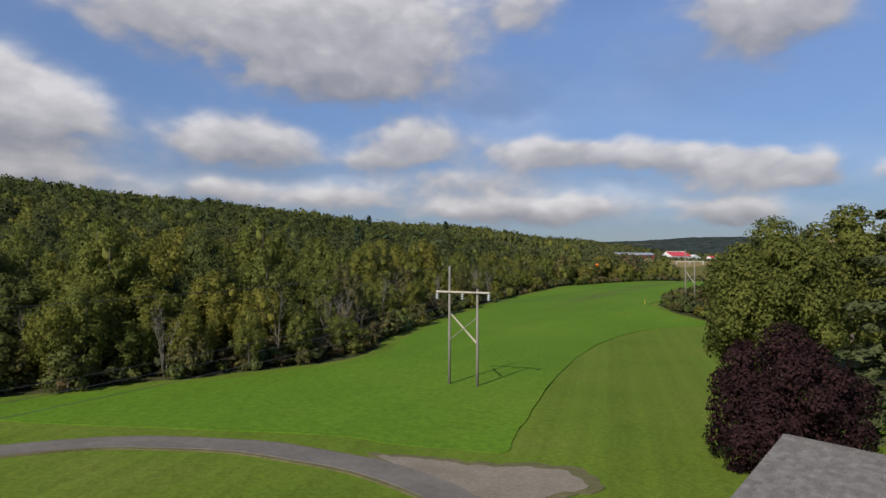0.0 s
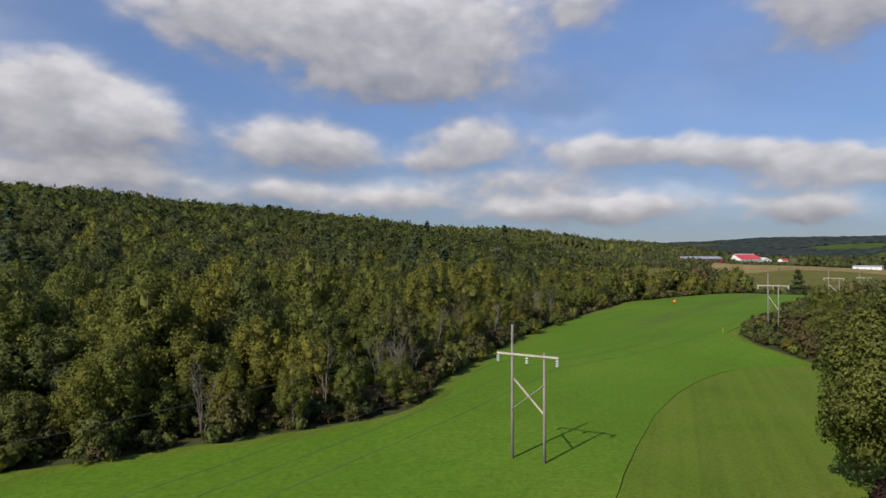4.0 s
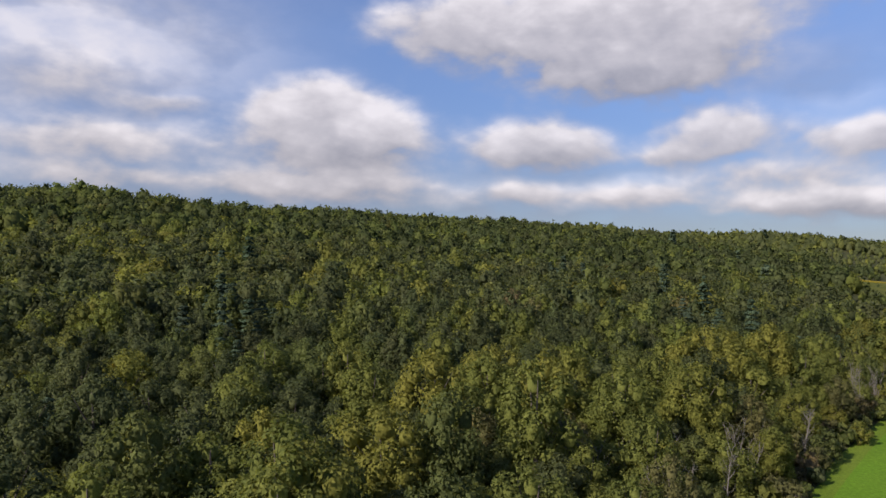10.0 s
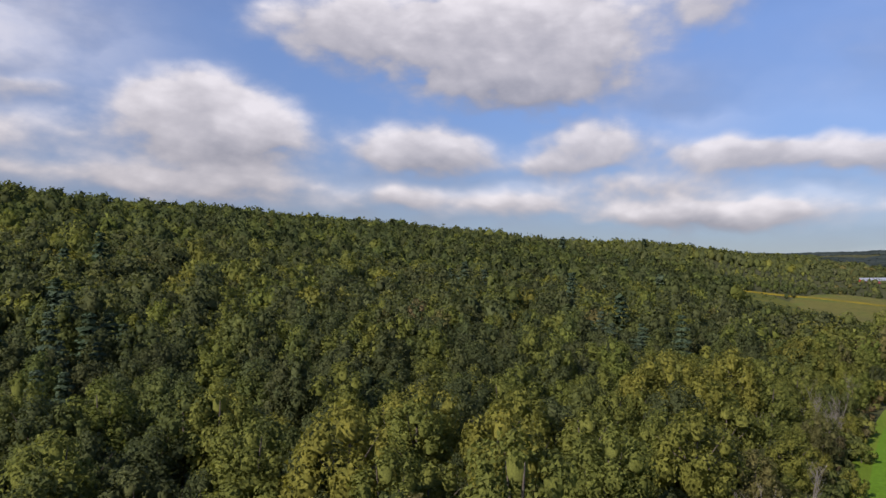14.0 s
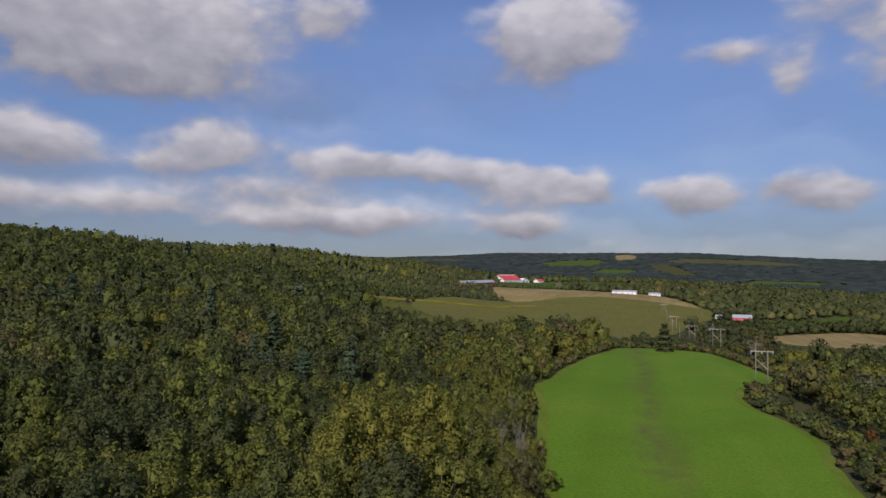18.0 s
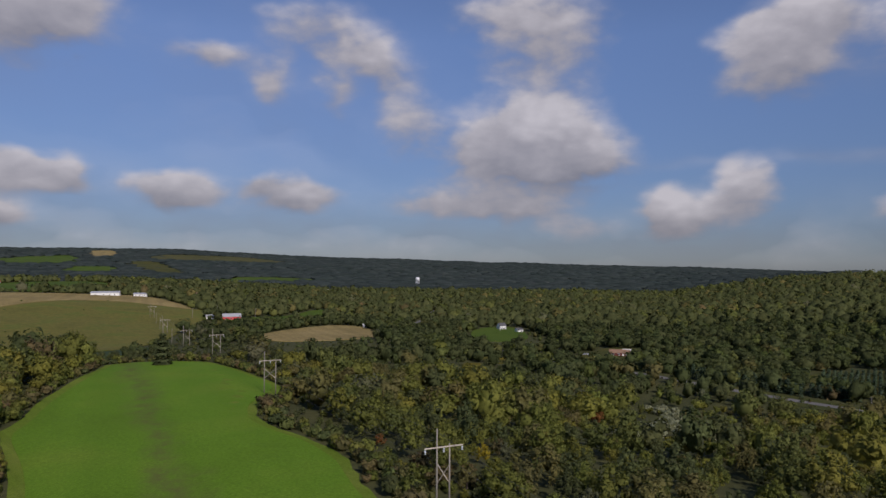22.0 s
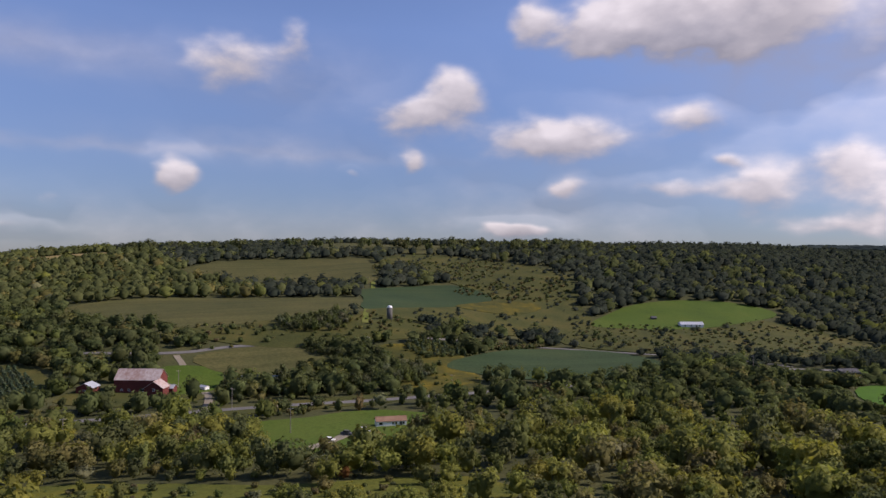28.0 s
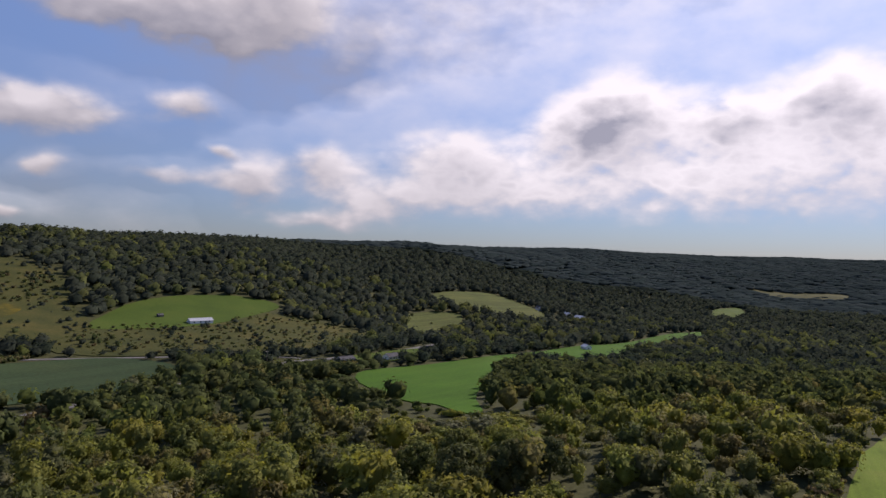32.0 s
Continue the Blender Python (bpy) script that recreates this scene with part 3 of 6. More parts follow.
RADII = np.r_[0, np.geomspace(6, 4180, 170)]
BEARINGS = np.radians(np.arange(0, 360, 1.0))
gx = HUB[0] + np.outer(RADII[1:], np.sin(BEARINGS))
gy = HUB[1] + np.outer(RADII[1:], np.cos(BEARINGS))
gv = np.c_[gx.ravel(), gy.ravel(), land(gx, gy).ravel()]
nb = len(BEARINGS)
ii, jj = np.meshgrid(np.arange(len(RADII) - 2), np.arange(nb), indexing="ij")
jn = (jj + 1) % nb
gf = np.stack([ii * nb + jj, (ii + 1) * nb + jj, (ii + 1) * nb + jn, ii * nb + jn], -1).reshape(-1, 4)
ground = new("ground", mesh_from("ground", gv, gf, GROUND, smooth=True))
tagged(ground, "rough green meadow and woodland soil over rolling hills", "ground", kind="structure")


def rounded(points, steps=5, wobble=0.0):
    """A closed outline through the points, eased at the corners, with a natural unevenness."""
    p = np.array(points, float)
    n = len(p)
    out = []
    for i in range(n):
        a, b, c, d = p[i - 1], p[i], p[(i + 1) % n], p[(i + 2) % n]
        for q in np.arange(steps) / steps:
            out.append(0.5 * (2 * b + (c - a) * q + (2 * a - 5 * b + 4 * c - d) * q**2 + (3 * b - a - 3 * c + d) * q**3))
    out = np.array(out)
    if wobble:
        k = np.arange(len(out))
        out += wobble * np.c_[np.sin(k * 1.9) + np.sin(k * 0.83 + 1), np.cos(k * 1.31) + np.sin(k * 2.3)] * 0.5
    return out


OPEN = []


def inside(outline, x, y):
    x, y = np.asarray(x, float), np.asarray(y, float)
    hit = np.zeros(x.shape, bool)
    px, py = outline[:, 0], outline[:, 1]
    for i in range(len(outline)):
        j = i - 1
        cross = (py[i] > y) != (py[j] > y)
        with np.errstate(divide="ignore", invalid="ignore"):
            hit ^= cross & (x < (px[j] - px[i]) * (y - py[i]) / (py[j] - py[i]) + px[i])
    return hit


def sheet(name, points, material, label, lift=0.15, step=12.0, wobble=1.0, clear=0.0, bushes=0.0, curb=0.0, category="field", ease=5):
    """A field, lawn or yard draped over the land. bushes: how thickly scrub stands on it. curb: height of its cut edge."""
    outline = rounded(points, ease, wobble)
    OPEN.append((outline, bushes))
    far = float(np.hypot(*(outline.mean(0) - np.array(HUB))))
    lift = lift + 0.0009 * max(0.0, far - 200)
    bm = bmesh.new()
    bm.faces.new([bm.verts.new((x, y, 0)) for x, y in outline])
    low, high = outline.min(0), outline.max(0)
    step = max(step, (high - low).max() / 60)
    for axis in (0, 1):
        for at in np.arange(low[axis] + step / 2, high[axis], step):
            co, no = Vector((0, 0, 0)), Vector((0, 0, 0))
            co[axis], no[axis] = at, 1
            bmesh.ops.bisect_plane(bm, geom=[*bm.verts, *bm.edges, *bm.faces], plane_co=co, plane_no=no)
    bmesh.ops.triangulate(bm, faces=[f for f in bm.faces if len(f.verts) > 4])
    bm.verts.ensure_lookup_table()
    co = np.array([v.co[:2] for v in bm.verts])
    z = land(co[:, 0], co[:, 1]) + lift
    for v, h in zip(bm.verts, z):
        v.co.z = h
    for f in bm.faces:
        f.normal_update()
        if f.normal.z < 0:
            f.normal_flip()
    edges = [e for e in bm.edges if e.is_boundary]
    made = bmesh.ops.extrude_edge_only(bm, edges=edges)
    for v in made["geom"]:
        if isinstance(v, bmesh.types.BMVert):
            v.co.z -= lift + 0.3
    me = bpy.data.meshes.new(name)
    bm.to_mesh(me)
    bm.free()
    me.materials.append(material)
    return tagged(new(name, me), label, category, kind="structure")


def ribbon(name, points, width, material, label, lift=0.2, category="road"):
    p = np.array(points, float)
    fine = []
    for i in range(len(p) - 1):
        a, b, c, d = p[max(i - 1, 0)], p[i], p[i + 1], p[min(i + 2, len(p) - 1)]
        steps = max(2, int(np.hypot(*(c - b)) / 6))
        for q in np.arange(steps) / steps:
            fine.append(0.5 * (2 * b + (c - a) * q + (2 * a - 5 * b + 4 * c - d) * q**2 + (3 * b - a - 3 * c + d) * q**3))
    fine.append(p[-1])
    fine = np.array(fine)
    along = np.gradient(fine, axis=0)
    along /= np.linalg.norm(along, axis=1)[:, None]
    side = np.c_[along[:, 1], -along[:, 0]]
    rows = []
    for k in (-0.5, -0.17, 0.17, 0.5):
        q = fine + side * (width * k + 0.12 * np.sin(np.arange(len(fine)) * 1.7 + k)[:, None])
        rows.append(np.c_[q, land(q[:, 0], q[:, 1]) + lift])
    low = [np.c_[r[:, :2], r[:, 2] - lift - 0.3] for r in (rows[0], rows[-1])]
    rows = [low[0], *rows, low[1]]
    v = np.stack(rows, 1).reshape(-1, 3)
    m, n = len(fine), len(rows)
    i, j = np.meshgrid(np.arange(m - 1), np.arange(n - 1), indexing="ij")
    f = np.stack([i * n + j, i * n + j + 1, (i + 1) * n + j + 1, (i + 1) * n + j], -1).reshape(-1, 4)
    OPEN.append((np.r_[fine + side * (width * 0.5 + 1.5), (fine - side * (width * 0.5 + 1.5))[::-1]], 0.0))
    return tagged(new(name, mesh_from(name, v, f, material)), label, category, kind="structure")


# the long hay field, the mown strip beside it and the lawn by the house
sheet("lawn", [(-48, 76), (-37, 84), (-25, 93), (-13, 106), (-9, 134), (2, 180), (22, 236), (42, 279), (54, 310), (64, 322), (90, 354), (136, 402), (150, 416), (168, 411), (176, 385), (160, 334), (148, 308), (116, 285), (100, 266), (95, 243), (86, 225), (74, 211), (66, 199), (57, 181), (58, 161), (60, 142), (56, 115), (53, 98), (50, 80), (48, 60), (46, 40), (44, 15), (32, -4), (6, -14), (-20, -24), (-33, -47), (-53, -92), (-85, -138), (-110, -140), (-120, -20), (-86, 52)], LAWN, "closely mown bright green grass strip along the field", step=8, wobble=0.6)
sheet("hay_field", [(5.0, 54.3), (6.2, 58.4), (8.2, 65.5), (11.6, 77), (15.6, 90), (22, 107.5), (30, 124), (38.9, 136.6), (47, 143), (58, 146), (57, 159), (54.5, 172), (55.5, 184), (64, 200.5), (73, 213), (84, 227), (93, 245), (98, 268), (114, 287), (146, 311), (157, 335), (173, 385), (165, 408), (150, 413), (138, 400), (92, 351), (66, 319), (56, 307), (44, 277), (24, 234), (5, 178), (-6, 133), (-10, 107), (-23, 90), (-36, 81), (-47, 72), (-44, 66), (-26, 62.6), (-10.5, 60.3), (-3.5, 57.2), (2.4, 55.0)], HAY, "lush bright green hay field with an uncut edge", lift=0.24, step=7, wobble=0.15, ease=4)
DRIVE = [(-120, 26), (-80, 43), (-50, 51), (-39, 53.4), (-31.5, 56.6), (-25.4, 57.6), (-18.9, 57.0), (-13.2, 55.3), (-8.0, 52.6), (-3.4, 49.4), (0, 45.5), (2, 40), (4, 30), (8, 20), (14, 14)]
ribbon("drive_shoulder", DRIVE, 3.9, DIRT, "brownish grit and thin grass along the driveway", lift=0.27, category="shoulder")
ribbon("driveway", DRIVE, 3.1, TARMAC, "curving grey tarmac driveway with gravelly edges", lift=0.34)
sheet("dirt_fringe", [(-6, 54.4), (-1, 53.6), (0.8, 53.0), (3.5, 51.7), (7.2, 51.0), (10.2, 48.9), (10.6, 45.4), (7.4, 43.4), (3, 40.4), (0.6, 43), (-1, 48)], DIRT, "fringe of brown dirt and moss round the gravel", lift=0.25, step=2, wobble=0.35, category="dirt")
sheet("gravel_pad", [(-5, 53.6), (-1, 52.7), (0.6, 52.1), (3.3, 50.7), (6.5, 50.1), (9.0, 48.5), (9.6, 45.6), (6.8, 44), (3, 41), (0.8, 43), (-1, 48)], GRAVEL, "pale gravel parking pad beside the driveway", lift=0.29, step=2, wobble=0.3, category="gravel")

# fields north of the hay field
sheet("dry_pasture", [(120, 740), (180, 810), (259, 832), (431, 896), (475, 770), (461, 735), (305, 590), (250, 545), (200, 515), (150, 508), (112, 560), (108, 640)], BROWN, "brownish green rough pasture on a gentle rise", bushes=0.05)
ribbon("goldenrod_line", [(72, 762), (110, 768), (162, 752), (209, 755), (242, 779), (275, 800)], 9, turf("goldenrod_bloom", (0.13, 0.115, 0.018), (0.22, 0.175, 0.02), (0.30, 0.225, 0.02), 0.05, 0.5), "thin yellow line of goldenrod along the top of the pasture", lift=0.9, category="goldenrod")
sheet("stubble_field", [(300, 1000), (345, 1062), (430, 1040), (520, 960), (470, 775), (435, 900), (262, 838)], TAN, "pale tan field of cut stubble", bushes=0.01)
sheet("brushy_meadow", [(66, 700), (72, 750), (104, 758), (112, 700), (104, 640), (108, 560), (90, 585), (70, 640)], WEEDS, "olive meadow growing over with young pines and brush", bushes=0.45)
sheet("dark_crop", [(150, 503), (200, 510), (248, 538), (232, 500), (190, 470), (152, 470)], BEANS, "strip of dark green crop below the pasture")
sheet("tan_field", [(356, 520), (374, 569), (452, 609), (530, 614), (512, 549), (432, 496)], TAN, "tan field of dry cut grain", bushes=0.0)
sheet("far_pasture", [(444, 706), (481, 697), (664, 761), (590, 690), (546, 662), (455, 650)], BRIGHT, "small green pasture by a red shed", bushes=0.03)
sheet("barn_yard", [(380, 1150), (420, 1320), (560, 1420), (700, 1390), (640, 1180), (500, 1080)], BRIGHT, "green paddock round the long farm buildings", bushes=0.02)
sheet("house_lawn", [(596, 487), (640, 492), (662, 474), (605, 427), (560, 430), (548, 455)], BRIGHT, "sunlit green lawn round a white cottage", bushes=0.04)
sheet("goldenrod_patch", [(381, 369), (394, 358), (360, 338), (345, 347)], GOLD, "patch of yellow goldenrod in the scrub")
sheet("goldenrod_bank", [(430, 384), (445, 372), (420, 356), (405, 366)], GOLD, "smaller patch of yellow goldenrod")
sheet("bungalow_yard", [(490, 325), (545, 315), (512, 280), (464, 276), (452, 299)], MEADOW, "rough yard round a low brown house", bushes=0.1)
# fields of the northern hills
for pts, mat, text in (
    ([(1198, 2884), (1474, 3178), (1660, 3150), (1493, 2804), (1349, 2683)], BRIGHT, "bright green hill pasture far up the valley"),
    ([(1230, 2422), (1426, 2476), (1240, 2150), (1137, 2214)], BRIGHT, "green pasture below the far woods"),
    ([(1960, 3500), (2080, 3500), (1850, 3110), (1700, 3060)], TAN, "small tan hill field among woods"),
    ([(1869, 2894), (2150, 3050), (2370, 2765), (2204, 2389), (2003, 2552), (1786, 2684)], CROP, "long pale green hill field"),
    ([(1605, 2632), (1667, 2517), (1365, 1964), (1321, 2061)], MEADOW, "olive hill meadow between woods"),
    ([(1153, 1585), (1484, 1763), (1475, 1506), (1050, 1414)], BRIGHT, "green strip of pasture below the far hill"),
    ([(804, 3417), (1100, 3600), (1049, 3362), (686, 2882)], CROP, "pale hill field at the valley's head"),
):
    sheet("hill_field", pts, mat, text, bushes=0.01)

# the eastern side: roads, crops and meadows
sheet("scrub_meadow", [(240, 160), (232, 120), (200, 90), (170, 66), (150, 30), (118, 34), (135, 80), (165, 130), (190, 165)], WEEDS, "rough olive meadow with goldenrod and scrub", bushes=0.35)
sheet("mobile_home_lawn", [(290, 24), (291, 0), (286, -40), (240, -52), (212, -10), (206, 20), (224, 40), (250, 38)], BRIGHT, "green lawn round a white mobile home", bushes=0.0)
sheet("barn_lawn", [(448, 16), (433, -14), (391, 2), (385, 24), (398, 27)], BRIGHT, "green grass slope beside the red barn")
sheet("barn_foreground", [(420, 64), (396, 28), (376, 14), (362, 36), (378, 66), (402, 82)], MEADOW, "weedy slope below the red barn", bushes=0.0)
sheet("road_verge", [(398, 215), (378, 140), (345, 60), (322, -60), (300, -55), (325, 60), (352, 145), (374, 212)], MEADOW, "grassy verge along the valley road", bushes=0.6)
sheet("roadside_meadow", [(464, -12), (460, -74), (410, -95), (392, -82), (400, -40), (428, -11)], CROP, "olive green hay meadow between road and pond", bushes=0.02)
sheet("goldenrod_meadow", [(420, -122), (398, -186), (362, -152), (330, -142), (302, -112), (310, -78), (340, -84), (362, -114)], GOLD, "weedy meadow yellow with goldenrod", bushes=0.4)
sheet("bean_field", [(365, -145), (388, -215), (386, -255), (350, -297), (298, -290), (280, -225), (300, -165), (335, -145)], BEANS, "smooth dark bluish green bean field", bushes=0.0)
sheet("lower_hill_field", [(702, 18), (704, -73), (640, -160), (590, -216), (538, -170), (530, -90), (536, -22), (631, 28)], CROP, "olive green crop field on the hillside", bushes=0.0)
sheet("upper_hill_field", [(862, -118), (930, -205), (900, -300), (852, -394), (705, -296), (762, -199)], CROP, "pale green striped crop field high on the hill", bushes=0.0)
sheet("bean_hill_field", [(668, -270), (660, -388), (560, -362), (528, -192), (600, -225)], BEANS, "dark green bean field on the hillside", bushes=0.0)
sheet("hill_top_meadow", [(1004, -345), (1180, -440), (1100, -560), (960, -620), (866, -524), (914, -445)], CROP, "long meadow along the hill's brow", bushes=0.05)
sheet("brow_field", [(1205, 15), (1250, -134), (1090, -105), (1100, -20)], TAN, "tan field on the brow of the hill", bushes=0.0)
sheet("brow_pasture", [(1460, 250), (1600, 180), (1640, 60), (1420, 110)], BRIGHT, "green pasture at the hill's shoulder", bushes=0.02)
sheet("scrub_slope", [(530, -185), (560, -365), (700, -400), (840, -400), (850, -520), (640, -560), (500, -440), (440, -385), (420, -300), (470, -210)], MEADOW, "weedy hillside of scrub and goldenrod", bushes=1.0)
sheet("silo_meadow", [(536, -20), (534, -165), (470, -200), (430, -170), (440, -95), (475, -45)], MEADOW, "weedy meadow round the old silo", bushes=0.85)
sheet("goldenrod_slope", [(545, -300), (560, -380), (520, -400), (500, -330)], GOLD, "yellow drift of goldenrod on the slope", bushes=0.1, lift=0.4)
sheet("homestead_lawn", [(443, -388), (474, -500), (430, -590), (366, -606), (371, -460), (414, -390)], BRIGHT, "bright green lawn below the wooded hill", bushes=0.0)
sheet("scrub_flat", [(440, -380), (370, -462), (362, -560), (250, -560), (235, -420), (270, -365), (390, -290)], MEADOW, "brownish weedy slope with low scrub", bushes=1.0)
sheet("valley_hay_field", [(178, -318), (131, -395), (47, -554), (-59, -745), (-153, -865), (-110, -740), (-30, -573), (8, -461), (76, -419), (87, -272), (74, -172), (99, -200), (126, -222)], VALLEY_HAY, "long vivid green hay field in the valley", bushes=0.0)
sheet("road_side_lawn", [(215, -380), (175, -470), (150, -480), (150, -430), (185, -375)], BRIGHT, "green yard beside the valley road", bushes=0.06)
sheet("south_crop", [(249, -898), (178, -1021), (98, -958), (81, -874), (171, -838)], YOUNG, "pale field of crop rows to the south", bushes=0.0)
sheet("south_meadow", [(250, -755), (188, -793), (178, -675), (205, -600)], YOUNG, "striped green meadow by the road", bushes=0.06)
sheet("south_pasture", [(-206, -1184), (-283, -1322), (-262, -1167), (-202, -1074)], BRIGHT, "small green pasture far down the valley", bushes=0.0)
sheet("south_flat", [(-388, -1690), (-600, -1705), (-565, -1600), (-396, -1605)], MEADOW, "olive flat far down the valley", bushes=0.5)
sheet("pasture_patch", [(-480, -1180), (-560, -1210), (-570, -1120), (-480, -1100)], BRIGHT, "green clearing by distant houses", bushes=0.0)
ribbon("farm_lane", [(478, -150), (560, -205), (600, -235), (700, -300), (845, -392)], 5, turf("lane_grass", (0.10, 0.13, 0.025), (0.13, 0.15, 0.03), (0.16, 0.16, 0.05), 0.05, 0.6), "grassy farm lane climbing between fields", lift=0.6)
ribbon("valley_road", [(1200, 830), (980, 760), (766, 644), (585, 552), (520, 460), (460, 350), (420, 270), (387, 205), (369, 150), (345, 70), (322, -10), (308, -52), (285, -130), (262, -230), (243, -302), (236, -345), (205, -400), (181, -447), (161, -559), (133, -613), (90, -700), (20, -860)], 7.0, HIGHWAY, "pale grey two-lane valley road", lift=0.35)
ribbon("hill_road", [(620, 140), (540, 90), (480, 12), (473, -40), (458, -81), (430, -160), (404, -240), (384, -270), (328, -312), (258, -356), (238, -362)], 4.6, HIGHWAY, "narrow grey road along the foot of the hill", lift=0.35)
ribbon("barn_track", [(470, 0), (440, 4), (405, 14), (380, 12), (350, 22), (336, 30)], 4, GRAVEL, "pale gravel track to the red barn", lift=0.3)
ribbon("home_drive", [(247, 2), (238, 12), (228, 26), (220, 38), (212, 52)], 4.5, GRAVEL, "grey gravel drive to the mobile home", lift=0.35)
sheet("tree_plantation", [(480, 160), (503, 88), (421, 83), (412, 150)], MEADOW, "weedy ground under rows of young conifers", bushes=0.0)
pond = sheet("pond", [(398, -14), (387, -28), (380, -42), (391, -45), (405, -32), (410, -20)], WATER, "still farm pond reflecting the sky", lift=0.3, wobble=0.3, category="pond")


# ---- trees ----
# the farthest trees carry distance haze as blue in their leaf colour
TINTS = {
    # the dimmest green has hillside shade and haze mixed into it
    "green": (0.114, 0.136, 0.048), "leaf": (0.154, 0.176, 0.048), "yellowish": (0.184, 0.190, 0.046), "dark": (0.086, 0.105, 0.048), "haze_blue": (0.060, 0.080, 0.086), "dim_slope": (0.046, 0.060, 0.050), "olive": (0.142, 0.138, 0.058), "yellow": (0.300, 0.235, 0.030), "rust": (0.2, 0.094, 0.037), "pine": (0.070, 0.104, 0.068), "willow": (0.138, 0.150, 0.092), "purple": (0.052, 0.026, 0.031), "brown": (0.145, 0.122, 0.064), "bloom": (0.34, 0.36, 0.26),
}


def cards(rng, centre, normal, size, side=4):
    """Small leaf clumps: a kite or a three-cornered scrap at each centre, lying across its normal."""
    n = len(centre)
    a = np.cross(normal, rng.normal(size=(n, 3)))
    a /= np.linalg.norm(a, axis=1)[:, None] + 1e-9
    b = np.cross(normal, a)
    s = (size * rng.uniform(0.6, 1.35, n))[:, None]
    w = s * rng.uniform(0.55, 0.95, n)[:, None]
    bend = normal * s * rng.uniform(-0.25, 0.25, n)[:, None]
    if side == 4:
        v = np.stack([centre - a * s * 0.6, centre - b * w * 0.6 + bend, centre + a * s * 0.6, centre + b * w * 0.6 + bend], 1)
    else:
        v = np.stack([centre - a * s * 0.7 - b * w * 0.4, centre + a * s * 0.7 - b * w * 0.4, centre + b * w * 0.9 + bend], 1)
    return v.reshape(-1, 3)


ICO = bmesh.new()
bmesh.ops.create_icosphere(ICO, subdivisions=1, radius=1.0)
ICO_V, ICO_F = np.array([v.co for v in ICO.verts]), np.array([[v.index for v in f.verts] for f in ICO.faces])
ICO.free()
FINE = bmesh.new()
bmesh.ops.create_icosphere(FINE, subdivisions=2, radius=1.0)
FINE_V, FINE_F = np.array([v.co for v in FINE.verts]), np.array([[v.index for v in f.verts] for f in FINE.faces])
FINE.free()


